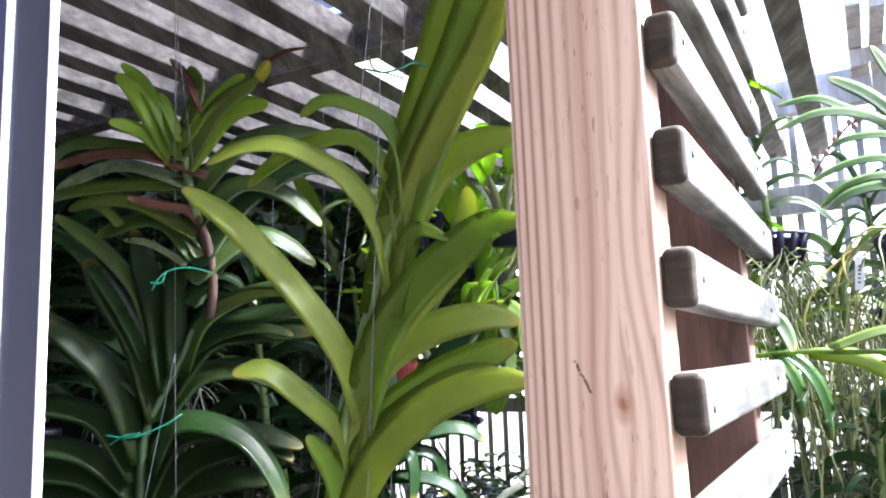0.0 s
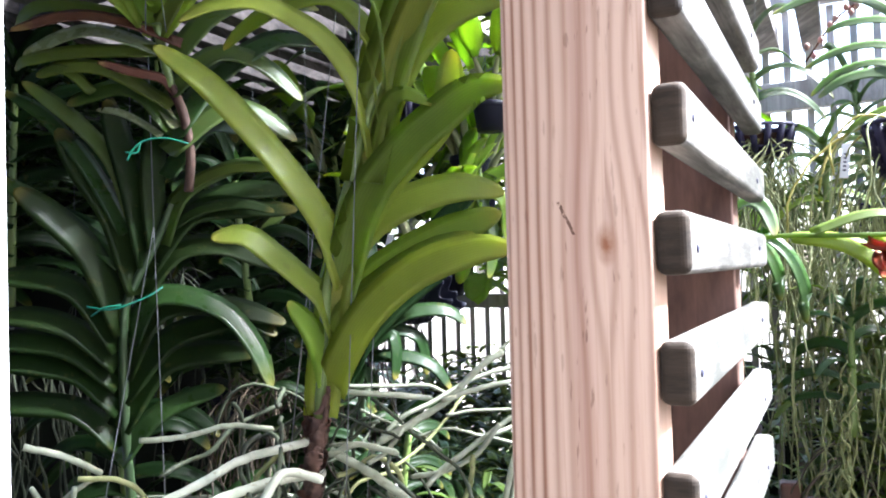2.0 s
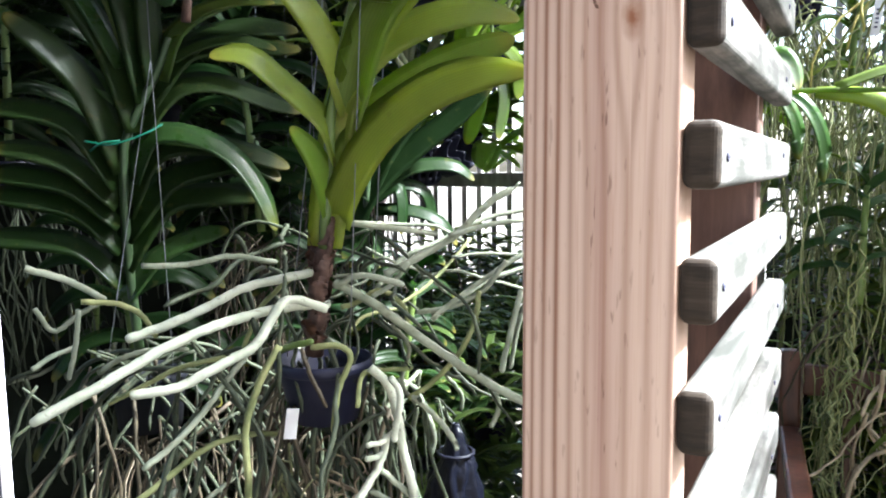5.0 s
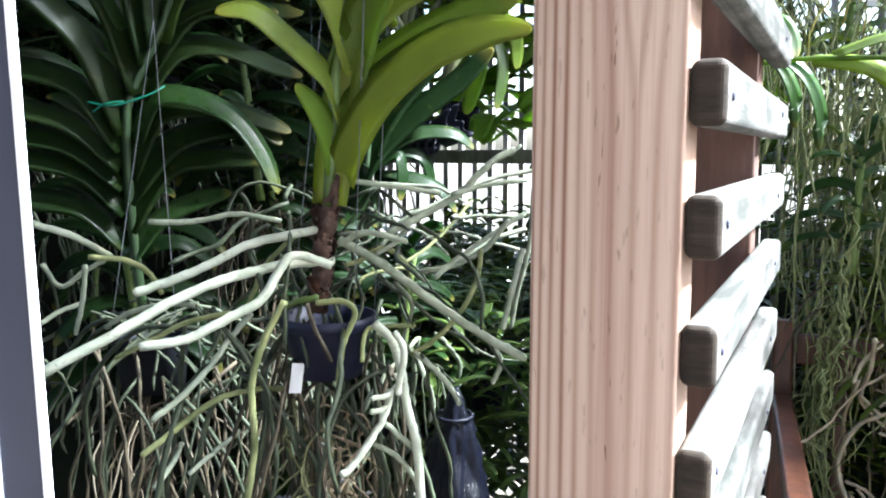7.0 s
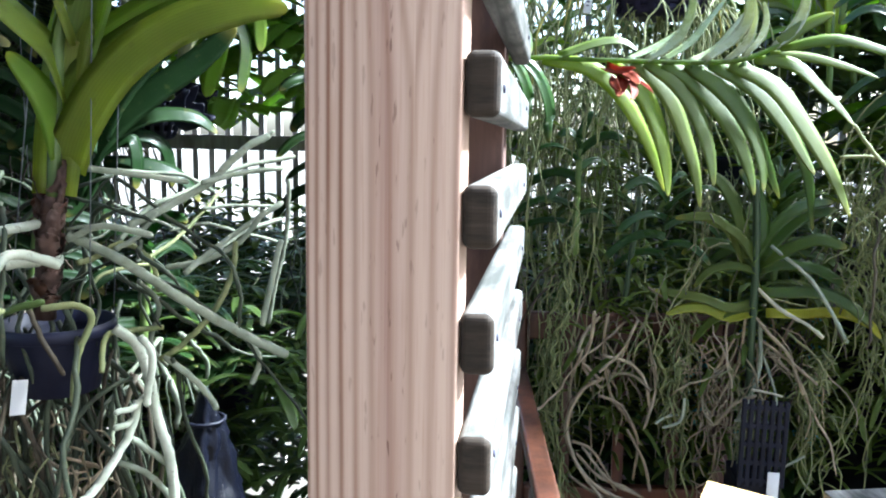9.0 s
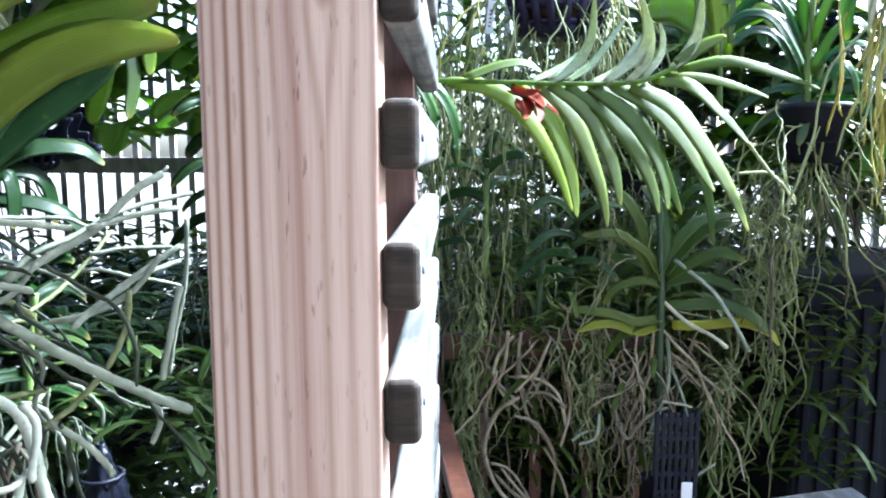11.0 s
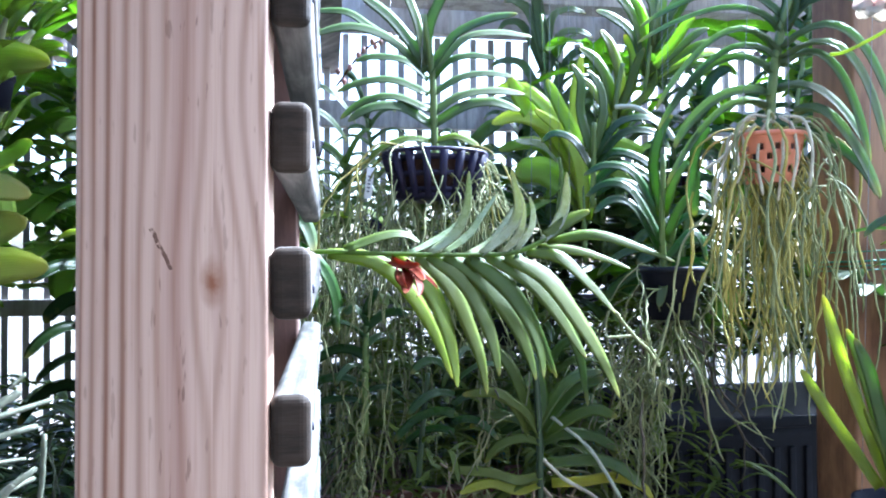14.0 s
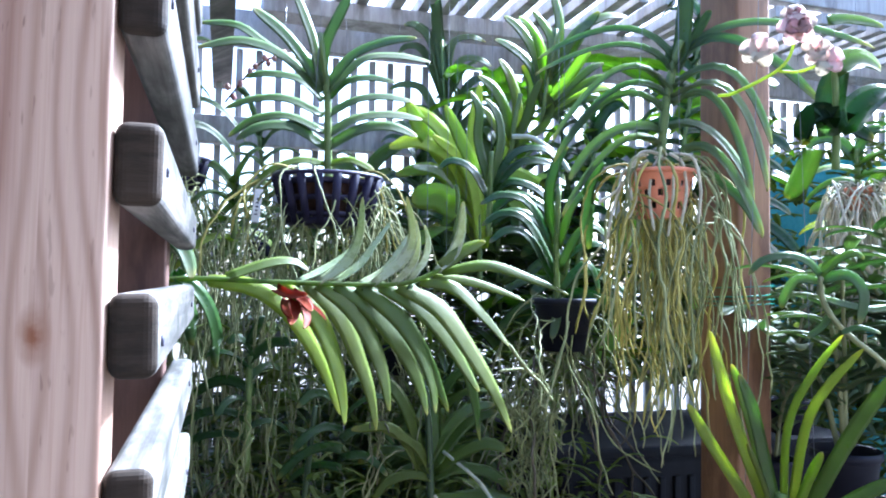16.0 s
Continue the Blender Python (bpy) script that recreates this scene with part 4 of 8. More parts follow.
    root(vanda, 0.113, -0.108, 0.151, -0.101, 0.191, -0.113, 0.247, -0.130, 0.0020, ROOT_MID, 0.1, 0.12)
    root(vanda, 0.044, -0.068, 0.077, -0.087, 0.114, -0.103, 0.146, -0.132, 0.0019, ROOT_MID, 0.08, 0.12)
    g = random.Random(77)
    for i in range(26):
        z = -0.168 + 0.0044 * i
        a = g.uniform(0, 2 * math.pi)
        b = Vector((-0.014 + 0.0004 * i + 0.0055 * math.cos(a), 0.0055 * math.sin(a), z))
        t = b + Vector((0.006 * math.cos(a), 0.006 * math.sin(a), g.uniform(0.012, 0.034)))
        part("dry_husk", blade(curve3(b, (b + t) * 0.5 + Vector((0.004 * math.cos(a), 0.004 * math.sin(a), 0)), t, 6), g.uniform(0.012, 0.022), Vector((-math.sin(a), math.cos(a), 0)), 0.4, 0.0008, 0.4, 1.0), (BARKSTEM, LEAF_DRY)[i % 3 == 0], vanda)
    soft_pot(vanda, (-0.006, 0.012, -0.244), 0.050, 0.036, 0.066, POT_BLUE, "dark blue-black soft plastic pot")
    tag = part("label_tag", bar(0.013, 0.001, 0.032, 0.0004), WHITE, vanda, "blank white plant tag")
    tag.matrix_basis = pose(-0.040, -0.03, -0.236, 0, 8, 15)
    for x in (-0.045, 0.045):
        wire(vanda, (x, 0.02, -0.178), (0.085 + x * 0.3, 0.03, 0.80), 0.0008, 0.002)
    wire(vanda, (0.02, -0.03, -0.178), (0.07, 0.0, 0.80), 0.0007)
    knot = [(0.035, -0.01, 0.47), (0.055, -0.02, 0.462), (0.075, -0.025, 0.465), (0.09, -0.02, 0.474), (0.105, -0.012, 0.474)]
    part("tie", tube(flow(knot, 5), 0.0013, 5), TIE, vanda, "green plastic tie")
    part("tie", tube(flow([(0.04, -0.01, 0.485), (0.045, -0.02, 0.466), (0.06, -0.022, 0.46), (0.078, -0.02, 0.456)], 5), 0.0011, 5), TIE, vanda, "green plastic tie")
    root_mass(vanda, 21, 30, (-0.01, 0.06, -0.10), (0.10, 0.06, 0.06), 0.22, 0.0024, ROOT_SHADED, 0.25, 0.75, 1.4)
    root_mass(vanda, 22, 28, (-0.03, 0.03, -0.21), (0.13, 0.05, 0.05), 0.36, 0.0029, ROOT_SHADED, 0.9, 0.5, 0.6)
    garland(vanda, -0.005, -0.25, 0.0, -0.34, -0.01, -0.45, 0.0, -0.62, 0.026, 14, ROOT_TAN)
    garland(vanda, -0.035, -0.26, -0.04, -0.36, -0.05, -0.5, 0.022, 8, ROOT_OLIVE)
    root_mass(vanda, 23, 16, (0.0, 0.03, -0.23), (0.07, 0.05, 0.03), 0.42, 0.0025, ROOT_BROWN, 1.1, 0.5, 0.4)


build_near_vanda()


def build_left_vandas():
    vanda_dark = thing("vanda_orchid", pose(-0.355, 1.039, 1.183, 0, 0, 24.4), "shaded dark green strap-leaved orchid in a hanging pot", "orchid")
    stem(vanda_dark, [(0, 0, -0.03), (-0.008, 0, 0.103), (-0.008, 0, 0.211), (0, 0, 0.253), (0.037, 0, 0.329), (0.053, 0, 0.373)], 0.0065, 0.005, STEM_DARK)
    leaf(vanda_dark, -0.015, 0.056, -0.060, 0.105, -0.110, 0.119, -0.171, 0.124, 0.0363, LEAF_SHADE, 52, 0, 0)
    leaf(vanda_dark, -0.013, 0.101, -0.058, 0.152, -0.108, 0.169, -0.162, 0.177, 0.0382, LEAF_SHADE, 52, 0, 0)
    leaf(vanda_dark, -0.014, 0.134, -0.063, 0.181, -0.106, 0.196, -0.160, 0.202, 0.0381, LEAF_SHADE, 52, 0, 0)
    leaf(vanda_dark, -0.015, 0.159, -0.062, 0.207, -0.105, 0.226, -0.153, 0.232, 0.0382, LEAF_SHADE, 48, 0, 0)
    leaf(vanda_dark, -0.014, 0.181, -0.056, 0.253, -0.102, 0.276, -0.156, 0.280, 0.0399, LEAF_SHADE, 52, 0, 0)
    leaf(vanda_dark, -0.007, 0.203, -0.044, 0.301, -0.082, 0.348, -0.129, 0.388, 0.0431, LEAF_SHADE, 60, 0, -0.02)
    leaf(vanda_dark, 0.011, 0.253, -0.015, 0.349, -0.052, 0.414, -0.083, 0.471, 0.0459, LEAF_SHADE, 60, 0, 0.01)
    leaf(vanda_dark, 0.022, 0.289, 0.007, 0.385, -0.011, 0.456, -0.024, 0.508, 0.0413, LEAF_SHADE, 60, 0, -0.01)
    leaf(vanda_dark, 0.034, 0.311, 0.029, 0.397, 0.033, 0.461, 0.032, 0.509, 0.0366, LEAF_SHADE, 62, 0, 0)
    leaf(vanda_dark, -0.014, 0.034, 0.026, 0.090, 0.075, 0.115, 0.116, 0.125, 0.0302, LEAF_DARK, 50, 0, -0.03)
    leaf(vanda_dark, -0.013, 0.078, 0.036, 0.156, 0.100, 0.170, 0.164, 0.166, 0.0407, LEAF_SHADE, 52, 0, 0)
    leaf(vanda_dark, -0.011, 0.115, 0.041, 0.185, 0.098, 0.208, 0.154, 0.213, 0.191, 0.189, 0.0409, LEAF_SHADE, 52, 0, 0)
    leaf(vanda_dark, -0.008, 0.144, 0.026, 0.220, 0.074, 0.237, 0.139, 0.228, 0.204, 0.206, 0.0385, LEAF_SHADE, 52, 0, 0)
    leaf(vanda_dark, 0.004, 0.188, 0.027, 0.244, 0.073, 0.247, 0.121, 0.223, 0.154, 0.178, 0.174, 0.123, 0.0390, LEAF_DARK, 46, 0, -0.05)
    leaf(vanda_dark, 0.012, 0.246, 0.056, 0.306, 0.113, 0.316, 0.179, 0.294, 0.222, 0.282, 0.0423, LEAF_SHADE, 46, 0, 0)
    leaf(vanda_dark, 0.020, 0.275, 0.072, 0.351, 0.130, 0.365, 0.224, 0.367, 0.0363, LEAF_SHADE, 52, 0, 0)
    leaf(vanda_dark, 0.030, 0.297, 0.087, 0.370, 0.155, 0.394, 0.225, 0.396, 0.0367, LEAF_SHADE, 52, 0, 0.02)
    leaf(vanda_dark, 0.043, 0.318, 0.062, 0.378, 0.102, 0.409, 0.152, 0.427, 0.212, 0.424, 0.0323, LEAF_MID, 46, 0, -0.02)
    for pts in (((-0.05, -0.02, 0.24), (-0.02, -0.03, 0.236), (0.02, -0.03, 0.25), (0.04, -0.02, 0.262)), ((-0.045, -0.02, 0.228), (-0.03, -0.03, 0.238), (-0.01, -0.03, 0.241))):
        part("tie", tube(flow(pts, 5), 0.0013, 5), TIE, vanda_dark, "green plastic tie")
    for x in (-0.04, 0.04):
        wire(vanda_dark, (x, -0.02, -0.05), (0.03, -0.03, 0.34), 0.0007)
    wire(vanda_dark, (0.03, -0.03, 0.34), (0.02, -0.03, 0.95), 0.0008)
    soft_pot(vanda_dark, (0.01, 0.05, -0.15), 0.05, 0.042, 0.08, TUB, "black plastic pot")
    leaf(vanda_dark, 0.002, 0.356, -0.018, 0.424, -0.063, 0.479, -0.121, 0.524, 0.0271, LEAF_MID, 58, 0, -0.01)
    leaf(vanda_dark, -0.005, 0.333, -0.045, 0.414, -0.096, 0.484, -0.146, 0.517, 0.0255, LEAF_DARK, 58, 0, 0.02)
    leaf(vanda_dark, -0.010, 0.289, -0.053, 0.334, -0.106, 0.374, -0.154, 0.408, 0.0298, LEAF_DARK, 56, 0, 0.04)
    leaf(vanda_dark, 0.057, 0.376, 0.092, 0.406, 0.136, 0.421, 0.185, 0.420, 0.0207, LEAF_FRESH, 54, 0, -0.03)
    leaf(vanda_dark, 0.053, 0.342, 0.092, 0.365, 0.143, 0.373, 0.187, 0.362, 0.0208, LEAF_SHADE, 54, 0, -0.02)
    root_mass(vanda_dark, 31, 18, (0, 0, -0.03), (0.08, 0.05, 0.02), 0.26, 0.0028, ROOT_SHADED, 0.25, 0.45, 1.5)
    root_mass(vanda_dark, 32, 30, (-0.02, 0, -0.10), (0.20, 0.06, 0.05), 0.45, 0.0026, ROOT_SHADED, 0.9, 0.45, 0.5)
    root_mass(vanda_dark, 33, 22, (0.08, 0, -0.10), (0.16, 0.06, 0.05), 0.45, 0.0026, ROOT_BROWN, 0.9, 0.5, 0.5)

    vanda_upper = thing("vanda_orchid", pose(-0.300, 1.004, 1.793, 0, 0, 22), "strap-leaved orchid with a fan of light green top leaves", "orchid")
    stem(vanda_upper, [(0.036, 0, -0.226), (0.039, 0, -0.178), (0.031, 0, -0.125), (0.017, 0, -0.091)], 0.006, 0.0065, BARKSTEM, "old_stem")
    stem(vanda_upper, [(0.017, 0, -0.093), (0.008, 0, -0.049), (0, 0, -0.011)], 0.0065, 0.006)
    leaf(vanda_upper, -0.005, -0.027, -0.039, 0.037, -0.063, 0.078, -0.086, 0.098, 0.0362, LEAF_LIME, 62, 0, 0)
    leaf(vanda_upper, -0.007, -0.011, -0.036, 0.059, -0.059, 0.098, -0.081, 0.122, 0.0271, LEAF_LIME, 58, 0, 0.02)
    leaf(vanda_upper, -0.004, -0.027, -0.043, 0.012, -0.070, 0.023, -0.092, 0.026, 0.0315, LEAF_LIME, 52, 0, -0.02)
    leaf(vanda_upper, -0.006, 0.012, -0.022, 0.059, -0.033, 0.088, 0.0203, LEAF_LIME, 58, 0, 0.03)
    leaf(vanda_upper, -0.005, 0.004, 0.031, 0.062, 0.061, 0.097, 0.078, 0.114, 0.0255, LEAF_LIME, 58, 0, 0)
    leaf(vanda_upper, 0.001, -0.026, 0.040, 0.054, 0.083, 0.093, 0.096, 0.101, 0.0318, LEAF_FRESH, 60, 0, -0.02)
    leaf(vanda_upper, 0.005, -0.026, 0.046, 0.039, 0.075, 0.058, 0.108, 0.062, 0.0388, LEAF_LIME, 62, 0, -0.03)
    leaf(vanda_upper, 0.003, 0.036, 0.017, 0.093, 0.005, 0.134, 0.0223, LEAF_FRESH, 60, 0, 0.04)
    leaf(vanda_upper, 0.024, 0.054, 0.005, 0.106, -0.019, 0.148, 0.0194, LEAF_DRY, 55, 0, 0.05, name="dry_leaf")
    leaf(vanda_upper, 0.030, -0.037, -0.028, -0.018, -0.092, -0.016, -0.160, -0.043, 0.0255, LEAF_DRY, 50, 0, -0.03, name="dry_leaf")
    leaf(vanda_upper, 0.020, -0.097, 0.004, -0.084, -0.027, -0.081, -0.067, -0.074, 0.0193, LEAF_DRY, 50, 0, -0.03, name="dry_leaf")
    leaf(vanda_upper, 0.096, 0.108, 0.103, 0.119, 0.110, 0.129, 0.0188, LEAF_YELLOW, 70, 0, -0.02, name="yellow_leaf_tip", tip=0.5)
    leaf(vanda_upper, 0.109, 0.134, 0.133, 0.149, 0.166, 0.155, 0.0093, LEAF_DRY, 60, 0, -0.02, name="dry_leaf_tip", tip=0.8)
    leaf(vanda_upper, 0.016, -0.118, -0.048, -0.078, -0.100, -0.069, -0.140, -0.083, 0.0293, LEAF_FRESH, 52, 0, 0.02)
    leaf(vanda_upper, 0.004, -0.050, -0.053, -0.025, -0.096, -0.021, -0.159, -0.049, 0.0286, LEAF_PALE_SKY, 50, 0, 0.05)
    leaf(vanda_upper, 0.000, -0.050, -0.087, -0.050, -0.149, -0.060, -0.168, -0.068, 0.0282, LEAF_FRESH, 50, 0, 0.05)
    leaf(vanda_upper, 0.013, -0.148, -0.016, -0.106, -0.052, -0.095, -0.106, -0.117, 0.0316, LEAF_MID, 52, 0, 0.02)
    leaf(vanda_upper, 0.013, -0.178, 0.071, -0.123, 0.117, -0.112, 0.181, -0.150, 0.0374, LEAF_MID, 52, 0, 0.03)
    leaf(vanda_upper, 0.015, -0.103, 0.070, -0.043, 0.133, -0.046, 0.192, -0.091, 0.0381, LEAF_MID, 52, 0, 0.04)
    leaf(vanda_upper, 0.015, -0.065, 0.070, 0.011, 0.135, 0.046, 0.222, 0.049, 0.0390, LEAF_MID, 52, 0, 0.06)
    leaf(vanda_upper, 0.020, -0.156, 0.071, -0.073, 0.152, -0.007, 0.224, 0.003, 0.0433, LEAF_DARK, 52, 0, 0.07)
    leaf(vanda_upper, -0.077, -0.105, -0.097, -0.082, -0.118, -0.074, -0.140, -0.082, 0.0187, LEAF_FRESH, 54, 0, 0.02)
    leaf(vanda_upper, 0.003, -0.156, -0.020, -0.137, -0.047, -0.122, -0.074, -0.117, 0.0136, LEAF_PALE_SKY, 52, 0, 0.04)
    leaf(vanda_upper, 0.020, -0.144, 0.000, -0.105, -0.023, -0.086, -0.048, -0.078, 0.0198, LEAF_PALE_SKY, 54, 0, 0.06)
    leaf(vanda_upper, 0.012, -0.208, 0.041, -0.159, 0.071, -0.130, 0.110, -0.130, 0.0279, LEAF_DARK, 54, 0, 0.08)
    leaf(vanda_upper, 0.003, -0.011, -0.103, 0.008, -0.146, 0.006, -0.168, -0.012, 0.0299, LEAF_FRESH, 52, 0, 0.06)
    for pts in (((-0.035, -0.192), (-0.028, -0.178), (-0.015, -0.167), (0.009, -0.163), (0.036, -0.169)), ((-0.037, -0.182), (-0.024, -0.182), (-0.02, -0.17))):
        part("tie", tube(flow([(x, -0.03, z) for x, z in pts], 5), 0.0012, 5), TIE, vanda_upper, "green plastic tie")
    for x in (-0.012, 0.012):
        wire(vanda_upper, (x, -0.03, -0.03), (-0.01, -0.03, 0.14), 0.0007)
    wire(vanda_upper, (-0.01, -0.03, 0.14), (-0.012, -0.03, 0.42), 0.0008)


build_left_vandas()


def build_level_vanda():
    vanda_level = thing("vanda_orchid", pose(0.563, 1.250, 1.496, 0, 0, -23.8), "strap-leaved orchid growing sideways with arching bright green leaves", "orchid")
    stem(vanda_level, [(-0.12, 0, -0.012), (-0.04, 0, -0.002), (0.029, 0, 0.001), (0.105, 0, -0.002), (0.267, 0, -0.005), (0.342, 0, 0.0), (0.396, 0, 0.022)], 0.0040, 0.0036, LEAF_FRESH)
    # Upper leaves: their whitish sky sheen is painted by the pale material.
    leaf(vanda_level, 0.193, -0.003, 0.238, 0.029, 0.261, 0.075, 0.266, 0.137, 0.0238, LEAF_PALE_SKY, 46, 0, 0.02, tip=0.7, base=0.55, taper=0.3)
    leaf(vanda_level, 0.216, -0.004, 0.261, 0.026, 0.292, 0.064, 0.324, 0.104, 0.0179, LEAF_PALE_SKY, 46, 0, 0.05, tip=0.7, base=0.55, taper=0.3)
    leaf(vanda_level, 0.162, -0.001, 0.200, 0.016, 0.240, 0.041, 0.277, 0.076, 0.0164, LEAF_PALE_SKY, 44, 0, 0.05, tip=0.7, base=0.55, taper=0.3)
    leaf(vanda_level, 0.257, -0.005, 0.303, 0.017, 0.336, 0.056, 0.368, 0.098, 0.0180, LEAF_PALE_SKY, 46, 0, 0.05, tip=0.7, base=0.55, taper=0.3)
    leaf(vanda_level, 0.281, -0.005, 0.331, 0.036, 0.349, 0.076, 0.338, 0.141, 0.0253, LEAF_PALE_SKY, 46, 0, 0.01, tip=0.7, base=0.55, taper=0.3)
    leaf(vanda_level, 0.315, -0.004, 0.349, 0.027, 0.361, 0.065, 0.360, 0.104, 0.0180, LEAF_PALE_SKY, 46, 0, 0.03, tip=0.7, base=0.55, taper=0.3)
    leaf(vanda_level, 0.342, 0.001, 0.372, 0.037, 0.383, 0.068, 0.382, 0.098, 0.0169, LEAF_PALE_SKY, 44, 0, 0.05, tip=0.7, base=0.55, taper=0.3)
    leaf(vanda_level, 0.389, 0.018, 0.419, 0.049, 0.435, 0.088, 0.440, 0.139, 0.0247, LEAF_PALE_SKY, 46, 0, 0.02, tip=0.7, base=0.55, taper=0.3)
    leaf(vanda_level, 0.397, 0.024, 0.432, 0.051, 0.473, 0.071, 0.0260, LEAF_FRESH, 50, 0, 0, tip=0.6)
    leaf(vanda_level, 0.056, 0.003, 0.114, 0.025, 0.155, 0.030, 0.183, 0.017, 0.0201, LEAF_FRESH, 48, 0, 0.03, tip=0.6)
    leaf(vanda_level, 0.029, 0.000, 0.105, -0.013, 0.159, -0.059, 0.204, -0.134, 0.233, -0.210, 0.0398, LEAF_BRIGHT, 58, 0, 0, tip=0.62, fold=-0.14, base=0.5, taper=0.4)
    leaf(vanda_level, 0.140, -0.005, 0.188, -0.050, 0.216, -0.114, 0.228, -0.174, 0.230, -0.215, 0.0428, LEAF_BRIGHT, 58, 0, -0.05, tip=0.62, fold=-0.14, base=0.5, taper=0.4)
    leaf(vanda_level, 0.175, -0.005, 0.228, -0.054, 0.260, -0.125, 0.278, -0.179, 0.286, -0.233, 0.0419, LEAF_FRESH, 58, 0, -0.02, tip=0.62, fold=-0.14, base=0.5, taper=0.4)
    leaf(vanda_level, 0.193, -0.004, 0.245, -0.041, 0.276, -0.097, 0.291, -0.149, 0.296, -0.197, 0.0449, LEAF_FRESH, 58, 0, -0.06, tip=0.62, fold=-0.14, base=0.5, taper=0.4)
    leaf(vanda_level, 0.221, -0.005, 0.278, -0.041, 0.326, -0.101, 0.356, -0.166, 0.366, -0.211, 0.0490, LEAF_FRESH, 58, 0, -0.03, tip=0.62, fold=-0.14, base=0.5, taper=0.4)
    leaf(vanda_level, 0.257, -0.006, 0.316, -0.049, 0.354, -0.107, 0.370, -0.160, 0.370, -0.203, 0.0472, LEAF_FRESH, 58, 0, -0.06, tip=0.62, fold=-0.14, base=0.5, taper=0.4)
    leaf(vanda_level, 0.293, -0.006, 0.358, -0.040, 0.406, -0.096, 0.433, -0.141, 0.454, -0.177, 0.0466, LEAF_FRESH, 58, 0, -0.03, tip=0.62, fold=-0.14, base=0.5, taper=0.4)
    leaf(vanda_level, 0.323, -0.006, 0.388, -0.040, 0.432, -0.101, 0.474, -0.173, 0.499, -0.239, 0.0481, LEAF_FRESH, 58, 0, -0.06, tip=0.62, fold=-0.14, base=0.5, taper=0.4)
    leaf(vanda_level, 0.360, 0.001, 0.412, -0.008, 0.458, -0.055, 0.493, -0.101, 0.0317, LEAF_FRESH, 58, 0, -0.06, tip=0.62, fold=-0.14, base=0.5, taper=0.4)
    leaf(vanda_level, 0.383, 0.011, 0.447, 0.002, 0.499, -0.014, 0.534, -0.029, 0.0218, LEAF_FRESH, 58, 0, -0.03, tip=0.62, fold=-0.14, base=0.5, taper=0.4)
    leaf(vanda_level, 0.397, 0.018, 0.474, 0.030, 0.549, 0.007, 0.605, -0.017, 0.0260, LEAF_FRESH, 58, 0, -0.05, tip=0.62, fold=-0.14, base=0.5, taper=0.4)
    leaf(vanda_level, 0.267, -0.005, 0.337, -0.064, 0.386, -0.132, 0.427, -0.220, 0.0407, LEAF_MID, 58, 0, 0.04, tip=0.62, fold=-0.14, base=0.5, taper=0.4)
    leaf(vanda_level, 0.342, -0.004, 0.417, -0.084, 0.465, -0.172, 0.488, -0.273, 0.0415, LEAF_MID, 58, 0, 0.05, tip=0.62, fold=-0.14, base=0.5, taper=0.4)
    strap(vanda_level, -0.02, 0.0, 0.03, -0.045, 0.045, -0.135, 0.027, LEAF_DARK, 45, 0.02)
    strap(vanda_level, -0.03, 0.0, 0.00, -0.04, 0.010, -0.10, 0.027, LEAF_DARK, 45, 0.02)
    strap(vanda_level, -0.06, 0.03, -0.02, 0.055, 0.005, 0.0, 0.027, LEAF_BLUE, 60, -0.03)
    for bx, bz, mx, mz, tx, tz, w, o in ((0.150, -0.020, 0.165, -0.030, 0.172, -0.045, 0.020, -0.07), (0.160, -0.028, 0.152, -0.045, 0.143, -0.064, 0.022, -0.08), (0.130, -0.014, 0.148, -0.022, 0.168, -0.020, 0.016, -0.06),
                                         (0.160, -0.030, 0.168, -0.048, 0.160, -0.068, 0.017, -0.09), (0.158, -0.025, 0.182, -0.040, 0.195, -0.058, 0.007, -0.07), (0.148, -0.030, 0.140, -0.040, 0.146, -0.055, 0.015, -0.07)):
        strap(vanda_level, bx, bz, mx, mz, tx, tz, w, FLOWER_RED, 62, o, "withered_petal", 0.6)
    root(vanda_level, 0.505, -0.10, 0.545, -0.145, 0.575, -0.17, 0.60, -0.20, 0.0028, ROOT_GREEN, -0.03, 0.0)
    root(vanda_level, 0.51, -0.15, 0.555, -0.148, 0.59, -0.165, 0.61, -0.195, 0.0025, ROOT_GREEN, 0.02, 0.02)


build_level_vanda()


